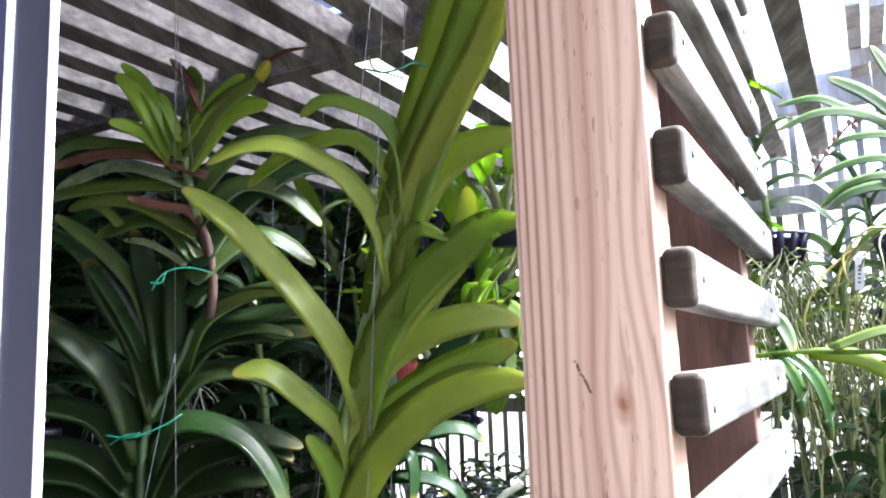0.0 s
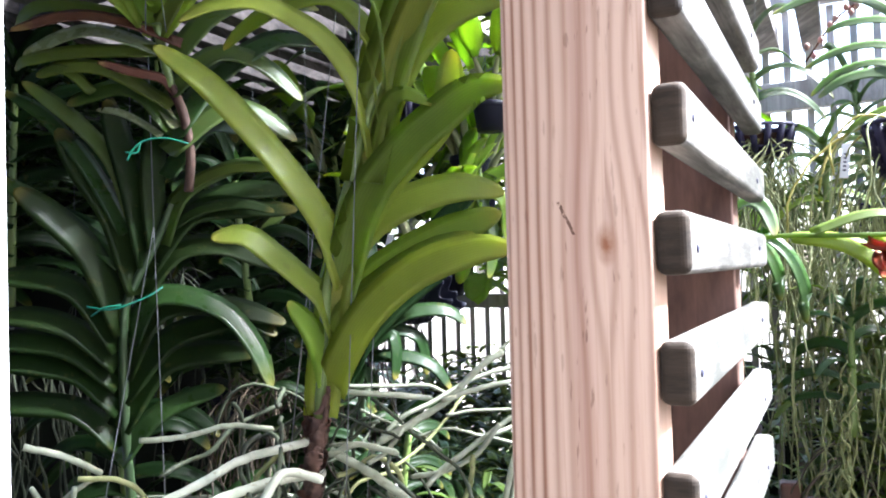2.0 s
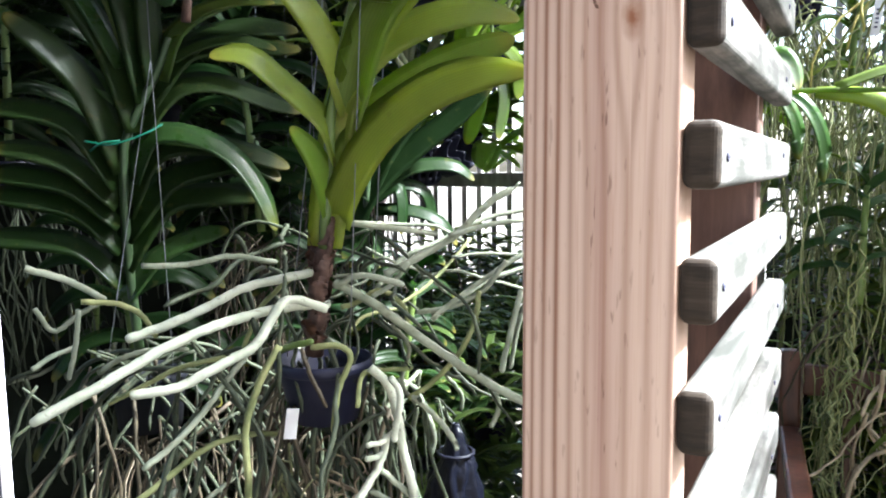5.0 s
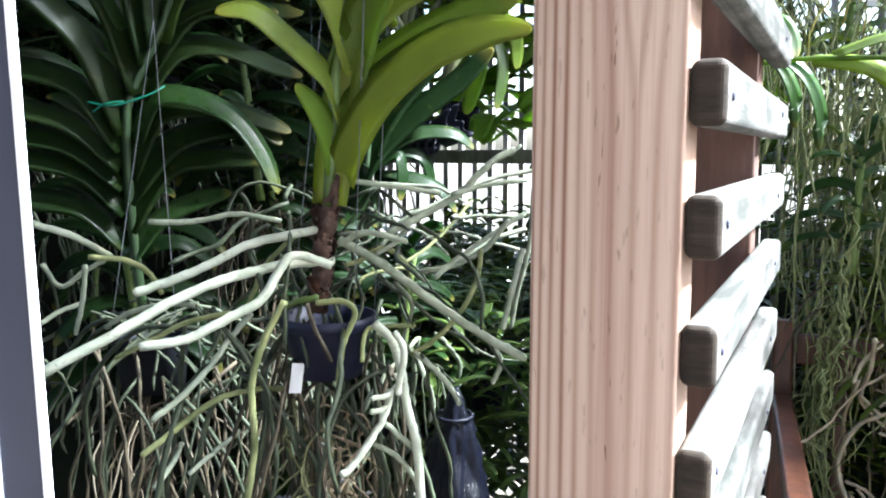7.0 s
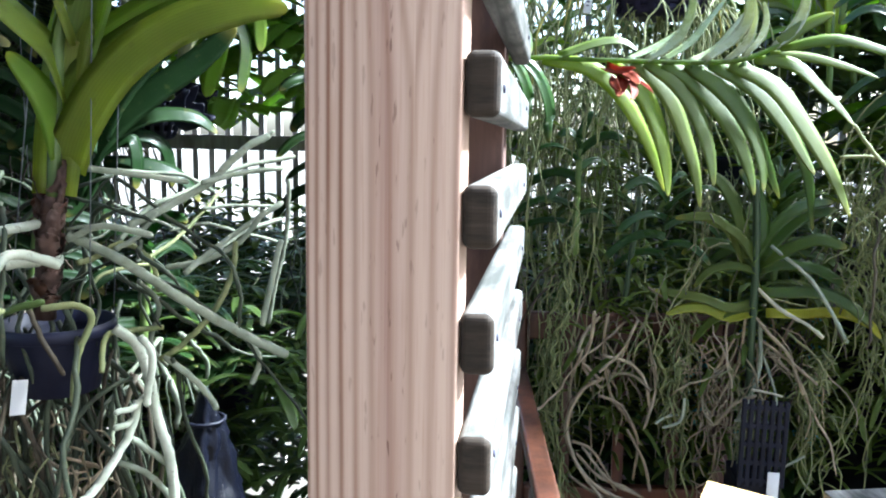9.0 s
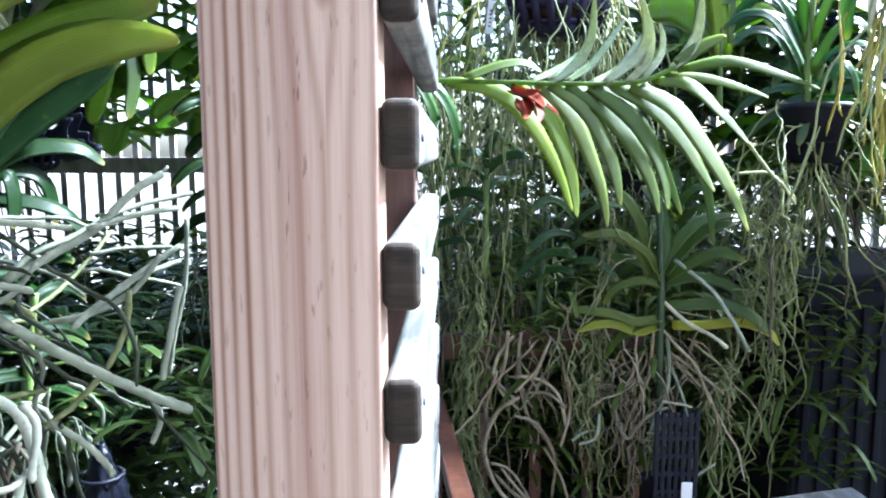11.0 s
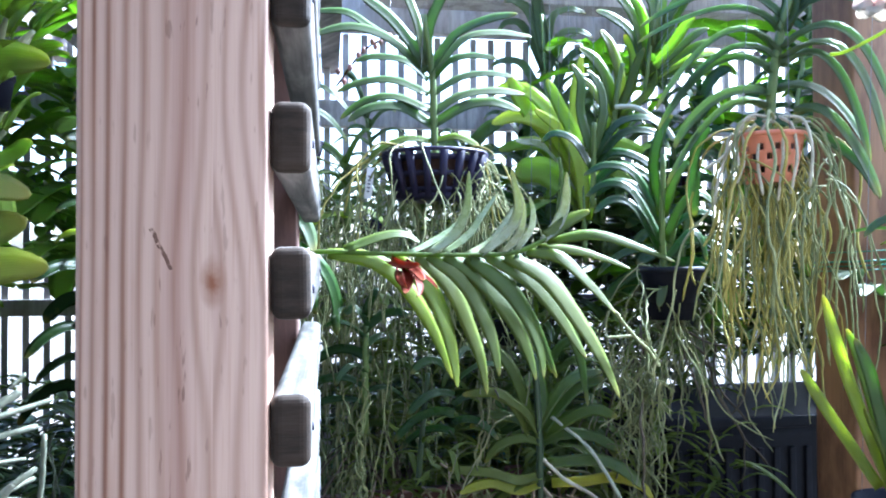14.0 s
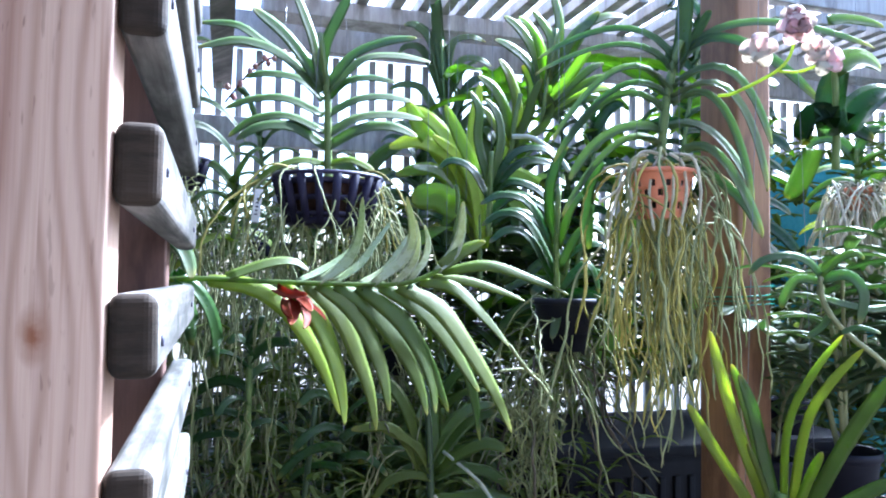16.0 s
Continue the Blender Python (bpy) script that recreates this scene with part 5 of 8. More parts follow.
def build_orange_pot_vanda():
    vanda_orange = thing("vanda_orchid", pose(1.219, 0.863, 1.705, 0, 0, -58.4), "strap-leaved orchid in an orange holed pot with long golden hanging roots", "orchid")
    stem(vanda_orange, [(0, 0, -0.05), (0, 0, 0), (0.006, 0, 0.075), (0.02, 0, 0.162), (0.033, 0, 0.207)], 0.009, 0.007)
    strap(vanda_orange, 0.025, 0.167, -0.065, 0.236, -0.212, 0.193, 0.0189, LEAF_BLUE)
    strap(vanda_orange, 0.020, 0.150, -0.065, 0.209, -0.218, 0.169, 0.0189, LEAF_BLUE)
    strap(vanda_orange, 0.014, 0.121, -0.070, 0.159, -0.181, 0.036, 0.0213, LEAF_BLUE)
    strap(vanda_orange, 0.014, 0.110, -0.065, 0.135, -0.157, 0.047, 0.0197, LEAF_BLUE)
    strap(vanda_orange, 0.006, 0.087, -0.082, 0.115, -0.181, 0.006, 0.0197, LEAF_BLUE)
    strap(vanda_orange, 0.003, 0.052, -0.082, 0.050, -0.151, -0.031, 0.0262, LEAF_BLUE)
    strap(vanda_orange, -0.003, 0.029, -0.076, 0.026, -0.163, -0.096, 0.0230, LEAF_BLUE)
    strap(vanda_orange, -0.093, 0.003, -0.122, -0.061, -0.122, -0.147, 0.0262, LEAF_BLUE)
    strap(vanda_orange, 0.028, 0.161, 0.138, 0.233, 0.334, 0.179, 0.0197, LEAF_BLUE)
    strap(vanda_orange, 0.028, 0.155, 0.112, 0.201, 0.247, 0.085, 0.0230, LEAF_BLUE)
    strap(vanda_orange, 0.020, 0.127, 0.111, 0.150, 0.176, 0.022, 0.0213, LEAF_BLUE)
    strap(vanda_orange, 0.019, 0.109, 0.111, 0.110, 0.165, -0.056, 0.0213, LEAF_BLUE)
    strap(vanda_orange, 0.019, 0.098, 0.095, 0.094, 0.147, -0.072, 0.0197, LEAF_BLUE)
    strap(vanda_orange, 0.014, 0.057, 0.084, 0.048, 0.150, -0.055, 0.0262, LEAF_BLUE)
    strap(vanda_orange, 0.041, 0.016, 0.097, -0.003, 0.157, -0.130, 0.0238, LEAF_BLUE)
    strap(vanda_orange, 0.063, -0.013, 0.126, -0.066, 0.154, -0.122, 0.0197, LEAF_BLUE)
    strap(vanda_orange, 0.031, 0.167, 0.039, 0.230, 0.042, 0.312, 0.029, LEAF_MID, 70, 0.0)
    strap(vanda_orange, 0.039, 0.184, 0.064, 0.228, 0.081, 0.264, 0.018, LEAF_MID, 70, 0.02)
    holed_pot(vanda_orange, (0.0, 0, -0.097), 0.054, 0.038, 0.078, ORANGE, "orange plastic pot with round holes")
    part("bark_fill", lathe([(0.027, -0.088), (0.039, -0.034), (0.025, -0.028), (0.004, -0.026)], 18, 0.002), BARKSTEM, vanda_orange, "dark bark and old roots")
    g = random.Random(8)
    for i in range(30):
        a = g.uniform(0, 2 * math.pi)
        s = (0.036 * math.cos(a), 0.036 * math.sin(a), g.uniform(-0.02, 0.005))
        shape = drop_root(g, s, (0.55 * math.cos(a), 0.55 * math.sin(a), 0.3), g.uniform(0.16, 0.44), g.uniform(0.0015, 0.0026), 1.05, 0.7, 26, 6)
        part("aerial_root", shape, (ROOT_GOLD, ROOT_GOLD, ROOT_GREEN, ROOT_GREEN)[i % 4], vanda_orange)
    for pts in ((-0.02, 0.0, -0.055, -0.03, -0.075, -0.08, -0.085, -0.135), (-0.03, -0.01, -0.06, -0.02, -0.068, -0.05, -0.10, -0.075), (0.0, 0.01, -0.03, 0.012, -0.05, -0.02, -0.045, -0.07), (0.02, 0.01, 0.05, 0.0, 0.062, -0.05, 0.058, -0.11), (0.01, 0.01, -0.01, -0.01, -0.018, -0.06, -0.01, -0.12), (-0.01, 0.005, 0.012, -0.005, 0.02, -0.05, 0.012, -0.13), (0.015, 0.01, 0.035, -0.01, 0.04, -0.06, 0.03, -0.12), (-0.02, 0.01, -0.04, 0.0, -0.038, -0.06, -0.05, -0.10)):
        root(vanda_orange, *pts, 0.0026, ROOT_CREAM, -0.03, -0.06)
    root_mass(vanda_orange, 41, 60, (0, 0, -0.07), (0.05, 0.05, 0.03), 0.38, 0.0018, ROOT_GOLD, 1.05, 0.7, 0.45, steps=24)
    root_mass(vanda_orange, 42, 40, (0.02, 0, -0.08), (0.08, 0.06, 0.03), 0.40, 0.0017, ROOT_GREEN, 1.0, 0.62, 0.6, steps=20)
    for x, tx in ((-0.042, -0.01), (0.03, 0.026)):
        wire(vanda_orange, (x, -0.04, -0.02), (tx, -0.01, 0.62), 0.0007)


build_orange_pot_vanda()


def build_basket_vanda():
    vanda_basket = thing("vanda_orchid", pose(0.889, 1.374, 1.700, 0, 0, -33.6), "strap-leaved orchid in a dark slotted hanging basket", "orchid")
    stem(vanda_basket, [(0, 0, -0.03), (-0.002, 0, 0.08), (-0.006, 0, 0.172), (-0.021, 0, 0.27)], 0.008, 0.006)
    leaf(vanda_basket, -0.006, 0.017, -0.054, 0.022, -0.103, 0.002, -0.132, -0.028, 0.0200, LEAF_FRESH, 48, 0, -0.03)
    leaf(vanda_basket, -0.006, 0.050, -0.066, 0.085, -0.128, 0.081, -0.169, 0.054, 0.0292, LEAF_BLUE, 50, 0, -0.02)
    leaf(vanda_basket, -0.009, 0.079, -0.078, 0.109, -0.142, 0.102, -0.190, 0.069, 0.0255, LEAF_BLUE, 48, 0, 0.03)
    leaf(vanda_basket, -0.012, 0.111, -0.078, 0.141, -0.142, 0.140, -0.196, 0.121, 0.0254, LEAF_BLUE, 48, 0, 0.02)
    leaf(vanda_basket, -0.014, 0.139, -0.058, 0.178, -0.121, 0.186, -0.156, 0.177, 0.0253, LEAF_BLUE, 48, 0, 0)
    leaf(vanda_basket, -0.017, 0.155, -0.085, 0.217, -0.162, 0.240, -0.241, 0.220, 0.0283, LEAF_BLUE, 52, 0, -0.03)
    leaf(vanda_basket, -0.019, 0.166, -0.048, 0.215, -0.091, 0.267, -0.147, 0.311, 0.0312, LEAF_BLUE, 58, 0, 0)
    leaf(vanda_basket, -0.026, 0.182, -0.124, 0.248, -0.179, 0.286, -0.253, 0.293, 0.0250, LEAF_BLUE, 50, 0, 0.05)
    leaf(vanda_basket, 0.001, 0.018, 0.041, 0.025, 0.085, 0.005, 0.0202, LEAF_FRESH, 48, 0, -0.03)
    leaf(vanda_basket, 0.000, 0.050, 0.061, 0.087, 0.115, 0.093, 0.167, 0.075, 0.0298, LEAF_BLUE, 50, 0, -0.02)
    leaf(vanda_basket, -0.000, 0.074, 0.051, 0.110, 0.117, 0.123, 0.183, 0.119, 0.0260, LEAF_BLUE, 48, 0, 0.03)
    leaf(vanda_basket, -0.003, 0.112, 0.050, 0.146, 0.105, 0.157, 0.161, 0.152, 0.0234, LEAF_BLUE, 48, 0, 0.02)
    leaf(vanda_basket, -0.006, 0.139, 0.030, 0.178, 0.076, 0.189, 0.125, 0.183, 0.0232, LEAF_BLUE, 48, 0, 0)
    leaf(vanda_basket, -0.011, 0.155, 0.039, 0.225, 0.101, 0.254, 0.162, 0.263, 0.0277, LEAF_BLUE, 52, 0, -0.03)
    leaf(vanda_basket, -0.007, 0.150, 0.060, 0.226, 0.127, 0.243, 0.199, 0.239, 0.0237, LEAF_BLUE, 48, 0, 0.04)
    leaf(vanda_basket, -0.015, 0.171, -0.011, 0.243, 0.014, 0.305, 0.039, 0.362, 0.0265, LEAF_BLUE, 60, 0, 0)
    leaf(vanda_basket, -0.019, 0.171, -0.032, 0.250, -0.051, 0.307, -0.074, 0.365, 0.0222, LEAF_BLUE, 60, 0, 0.03)
    basket(vanda_basket, (0.0, 0, -0.100), 0.098, 0.074, 0.09, PURPLE, "dark violet slotted plastic basket")
    g = random.Random(12)
    for i in range(18):
        a = g.uniform(0, 2 * math.pi)
        s = (0.06 * math.cos(a), 0.06 * math.sin(a), 0.0)
        shape = drop_root(g, s, (math.cos(a), math.sin(a), 0.5), g.uniform(0.15, 0.34), g.uniform(0.0015, 0.0024), 0.8, 0.6, 18, 6)
        part("aerial_root", shape, (ROOT_GREEN, ROOT_GOLD)[i % 2], vanda_basket)
    root_mass(vanda_basket, 51, 120, (0, 0, -0.06), (0.12, 0.09, 0.03), 0.32, 0.0016, ROOT_GREEN, 0.8, 0.65, 0.9, steps=18)
    tag = part("label_tag", bar(0.014, 0.0012, 0.06, 0.0004), WHITE, vanda_basket, "white plant tag with dark illegible marks")
    tag.matrix_basis = pose(-0.125, -0.06, -0.07, 0, 6, 0)
    for i in range(5):
        mark = part("mark", bar(0.005, 0.0006, 0.003, 0), INK, tag)
        mark.location = (0, -0.0011, 0.012 - i * 0.007)
    for x, y in ((-0.02, -0.02), (0.03, 0.03), (-0.05, 0.05)):
        wire(vanda_basket, (x * 1.7, y * 1.7, -0.01), (x * 0.2, y * 0.2, 0.62), 0.0006)
    spike = flow([(-0.03, 0.03, 0.2), (-0.08, 0.06, 0.24), (-0.14, 0.06, 0.22), (-0.2, 0.05, 0.14)], 5)
    part("flower_spike", tube(spike, 0.0022, 5), LEAF_DRY, vanda_basket, "red-brown flower spike")
    for i in range(9):
        p = spike[-1 - i] + Vector((g.uniform(-0.015, 0.015), g.uniform(-0.01, 0.01), g.uniform(-0.012, 0.012)))
        part("bud", moved(lathe([(0.002, 0), (0.006, 0.006), (0.004, 0.012), (0.0015, 0.014)], 8, 0.001), Matrix.Translation(p)), LIP, vanda_basket, "small red bud")


build_basket_vanda()


def build_fan_orchid():
    fan_orchid = thing("fan_orchid", pose(1.203, 0.657, 1.167, 0, 0, -66.3), "low orchid with an upright fan of broad light green leaves", "orchid")
    leaf(fan_orchid, -0.027, -0.016, -0.062, 0.041, -0.095, 0.092, -0.128, 0.149, 0.0187, LEAF_BRIGHT, 56, 0, 0)
    leaf(fan_orchid, -0.012, -0.014, -0.038, 0.062, -0.067, 0.151, -0.095, 0.263, 0.0193, LEAF_BRIGHT, 58, 0, -0.02)
    leaf(fan_orchid, -0.002, -0.013, -0.023, 0.089, -0.037, 0.154, -0.054, 0.202, 0.0198, LEAF_MID, 60, 0, -0.03)
    leaf(fan_orchid, -0.007, -0.009, -0.031, 0.093, -0.050, 0.166, -0.067, 0.211, 0.0183, LEAF_BRIGHT, 58, 0, 0.02)
    leaf(fan_orchid, 0.005, -0.012, 0.011, 0.123, 0.042, 0.200, 0.083, 0.262, 0.0136, LEAF_BRIGHT, 54, 0, 0)
    leaf(fan_orchid, 0.013, -0.011, 0.034, 0.126, 0.063, 0.189, 0.107, 0.245, 0.0154, LEAF_BRIGHT, 56, 0, -0.02)
    leaf(fan_orchid, 0.029, -0.012, 0.073, 0.087, 0.111, 0.160, 0.144, 0.215, 0.0223, LEAF_MID, 60, 0, -0.03)
    leaf(fan_orchid, 0.016, -0.010, 0.036, 0.056, 0.054, 0.102, 0.0153, LEAF_BRIGHT, 56, 0, -0.04)
    leaf(fan_orchid, 0.036, -0.019, 0.093, 0.034, 0.147, 0.072, 0.0198, LEAF_MID, 56, 0, -0.02)
    leaf(fan_orchid, -0.007, -0.009, -0.023, 0.050, -0.043, 0.105, 0.0099, LEAF_FRESH, 54, 0, -0.04)
    stem(fan_orchid, [(0, 0, -0.05), (0, 0, 0.0), (0.003, 0, 0.03)], 0.012, 0.010)
    soft_pot(fan_orchid, (0, 0, -0.13), 0.06, 0.045, 0.10, BLACK, "black plastic pot")
    for x in (-0.05, 0.05):
        wire(fan_orchid, (x, 0.03, -0.03), (x * 0.3, 0.06, 1.15), 0.0006)


build_fan_orchid()


# ---- orchids further in ----
def fan_leaves(plant, g, base, height, count, length, width, material, lean=0.0, droop=1.0, name="leaf"):
    """Two ranks of strap leaves on one stem, the upper ones steeper."""
    for i in range(count):
        s = (i + 0.5) / count
        side = 1 if i % 2 else -1
        l = length * g.uniform(0.68, 1.15) * (1.0 - 0.35 * max(0, s - 0.6))
        reach = l * (0.86 - 0.45 * s * s) * side
        rise = l * (-0.35 * droop + 0.95 * s * s + g.uniform(-0.2, 0.2))
        z = base + height * s
        x = lean * height * s
        arch = l * g.uniform(0.16, 0.26)
        m = material if g.random() > 0.12 or material in (LEAF_DEEP_SHADE, LEAF_DARK) else LEAF_BRIGHT
        b = (x, z)
        strap(plant, b[0], b[1], b[0] + reach * 0.5, z + rise * 0.5 + arch, b[0] + reach, z + rise, width * g.uniform(0.85, 1.1), m, g.uniform(25, 70), g.uniform(-0.10, 0.10), name)


def hung_vanda(m, seed, height, count, length, width, material, label, pot_kind, roots, root_len, root_mat, group="hanging orchids"):
    g = random.Random(seed)
    p = thing("vanda_orchid", m, label, "orchid", group)
    lean = g.uniform(-0.15, 0.15)
    stem(p, [(0, 0, -0.03), (lean * height * 0.5, 0, height * 0.5), (lean * height, 0, height * 0.95)], 0.008, 0.006)
    fan_leaves(p, g, 0.02, height, count, length, width, material, lean)
    if pot_kind == "basket":
        basket(p, (0, 0, -0.075), 0.07, 0.05, 0.065, PURPLE, "dark slotted plastic basket", 14, 2)
    elif pot_kind == "pot":
        soft_pot(p, (0, 0, -0.09), 0.052, 0.04, 0.075, BLACK, "black plastic pot")
    if roots:
        root_mass(p, seed + 500, roots, (0, 0, -0.05), (0.07, 0.06, 0.03), root_len, 0.0019, root_mat, 0.8, 0.65, 0.9, steps=18)
    wire(p, (0.0, 0.02, 0), (0.0, 0.02, max(0.2, 2.3 - m.translation.z)), 0.0006)
    return p


def paddle_orchid(m, seed, count, length, width, material, label, pot_mat, group="paddle-leaved orchids", potted=True):
    """Swollen canes, each with one or two stiff blunt leaves."""
    g = random.Random(seed)
    p = thing("cattleya_orchid", m, label, "orchid", group)
    for i in range(count):
        a = g.uniform(0, 2 * math.pi)
        r = g.uniform(0.0, 0.04)
        b = Vector((r * math.cos(a), r * math.sin(a), -0.01))
        t = b + Vector((math.cos(a) * 0.05, math.sin(a) * 0.05, g.uniform(0.06, 0.13)))
        part("cane", tube(flow([b, (b + t) * 0.5 + Vector((0, 0, 0.01)), t], 4), [0.004, 0.006, 0.007, 0.008, 0.008, 0.007, 0.006, 0.005, 0.004], 6), CANE, p)
        for k in range(g.choice((1, 2))):
            aa = a + g.uniform(-1.0, 1.0)
            l = length * g.uniform(0.75, 1.15)
            out = Vector((math.cos(aa), math.sin(aa), 0))
            e = t + out * l * g.uniform(0.3, 0.8) + Vector((0, 0, l * g.uniform(0.2, 0.8)))
            mid = (t + e) * 0.5 + Vector((0, 0, l * 0.1))
            line = curve3(t, mid, e, 11)
            across = out.cross(Vector((0, 0, 1)))
            part("leaf", blade(line, width * g.uniform(0.8, 1.15), across, 0.3, 0.002, 0.45, 0.35), material, p, veined=True)
    if potted:
        soft_pot(p, (0, 0, -0.07), 0.036, 0.028, 0.06, pot_mat, "plastic pot")
    return p


def cane_orchid(m, seed, canes, length, leaf_len, leaf_wide, material, label, group="cane orchids"):
    """Thin bending canes with small alternate leaves."""
    g = random.Random(seed)
    p = thing("dendrobium_orchid", m, label, "orchid", group)
    for i in range(canes):
        a = g.uniform(0, 2 * math.pi)
        out = Vector((math.cos(a), math.sin(a), 0))
        l = length * g.uniform(0.7, 1.15)
        pts = [out * 0.01, out * l * 0.18 + Vector((0, 0, l * 0.45)), out * l * g.uniform(0.4, 0.7) + Vector((0, 0, l * g.uniform(0.55, 0.85)))]
        line = flow(pts, 7)
        c = part("cane", tube(line, [0.0042 - 0.0018 * k / len(line) for k in range(len(line))], 6), CANE, p)
        shapes = []
        for k in range(3, len(line)):
            side = out.cross(Vector((0, 0, 1))) * (1 if k % 2 else -1)
            h = (side + (line[k] - line[k - 1]).normalized() * 0.6).normalized()
            ll = leaf_len * g.uniform(0.7, 1.1)
            t = line[k] + h * ll + Vector((0, 0, -0.25 * ll))
            part("leaf", blade(curve3(line[k], (line[k] + t) * 0.5 + Vector((0, 0, ll * 0.12)), t, 8), leaf_wide * g.uniform(0.8, 1.1), out, 0.25, 0.0012, 0.5, 0.5), material, p, veined=True)
    soft_pot(p, (0, 0, -0.08), 0.045, 0.036, 0.075, BLACK, "black plastic pot")
    return p


def leaf_thicket(name, label, seed, count, box, size, material, steep=0.5, wide=0.19):
    """Dense small foliage that nobody could count, each leaf a folded blade on a short twig."""
    g = random.Random(seed)
    shapes = []
    for _ in range(count):
        n, d, z = (g.uniform(a, b) for a, b in box)
        b = at(n, d, z)
        a = g.uniform(0, 2 * math.pi)
        l = size * g.uniform(0.6, 1.3)
        h = Vector((math.cos(a), math.sin(a), g.uniform(-0.4, 1.0) * steep)).normalized()
        t = b + h * l + Vector((0, 0, -0.3 * l))
        line = curve3(b, (b + t) * 0.5 + Vector((0, 0, 0.14 * l)), t, 6)
        shapes.append(blade(line, l * wide * g.uniform(0.75, 1.25), h.cross(Vector((0, 0, 1))), 0.3, 0.001, 0.4, 0.5))
    ob = solid(name, join(*shapes), material, label, "foliage", kind="stuff", smooth=True)
    return ob


# dark rows on the left
DARK_LABEL = "dark green shaded strap-leaved orchid hanging in the row behind"
H1 = hung_vanda(pose(-0.740, 1.405, 1.42, 0, 0, 30), 101, 0.42, 17, 0.24, 0.034, LEAF_DEEP_SHADE, DARK_LABEL, "pot", 40, 0.45, ROOT_SHADED)
H2 = hung_vanda(pose(-0.320, 1.505, 1.30, 0, 0, 12), 102, 0.36, 15, 0.22, 0.032, LEAF_DEEP_SHADE, DARK_LABEL, "", 44, 0.45, ROOT_BROWN)
H3 = hung_vanda(pose(-1.070, 1.655, 1.25, 0, 0, 36), 103, 0.50, 19, 0.26, 0.036, LEAF_DARK, DARK_LABEL, "pot", 40, 0.45, ROOT_SHADED)
H4 = hung_vanda(pose(-0.04, 1.36, 1.03, 0, 0, 5), 104, 0.16, 8, 0.12, 0.022, LEAF_DEEP_SHADE, "dark green strap-leaved orchid over a tangle of roots", "", 14, 0.30, ROOT_SHADED)
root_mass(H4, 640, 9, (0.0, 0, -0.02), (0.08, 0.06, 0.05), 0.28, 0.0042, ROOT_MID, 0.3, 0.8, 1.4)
for x, y, z, rz, sc, src in ((-0.64, 1.80, 1.55, 10, 1.05, H1), (-0.20, 1.90, 1.45, -8, 1.0, H2), (-0.97, 1.30, 1.05, 40, 0.9, H1), (-0.47, 1.30, 0.98, 20, 0.95, H2), (-0.57, 2.15, 1.15, 15, 1.2, H3),
                             (-1.37, 2.05, 1.50, 28, 1.1, H1), (-0.28, 2.2, 1.62, 0, 1.1, H3), (-1.12, 2.45, 1.2, 20, 1.2, H3), (-0.20, 1.38, 1.08, -20, 1.0, H4), (-0.70, 1.58, 1.02, 60, 1.0, H4), (-0.34, 1.80, 0.95, 5, 1.1, H2), (-0.02, 1.75, 0.80, 40, 1.0, H4)):
    copy_thing(src, Matrix.LocRotScale((x, y, z), Euler((0, 0, radians(rz))), (sc, sc, sc)))


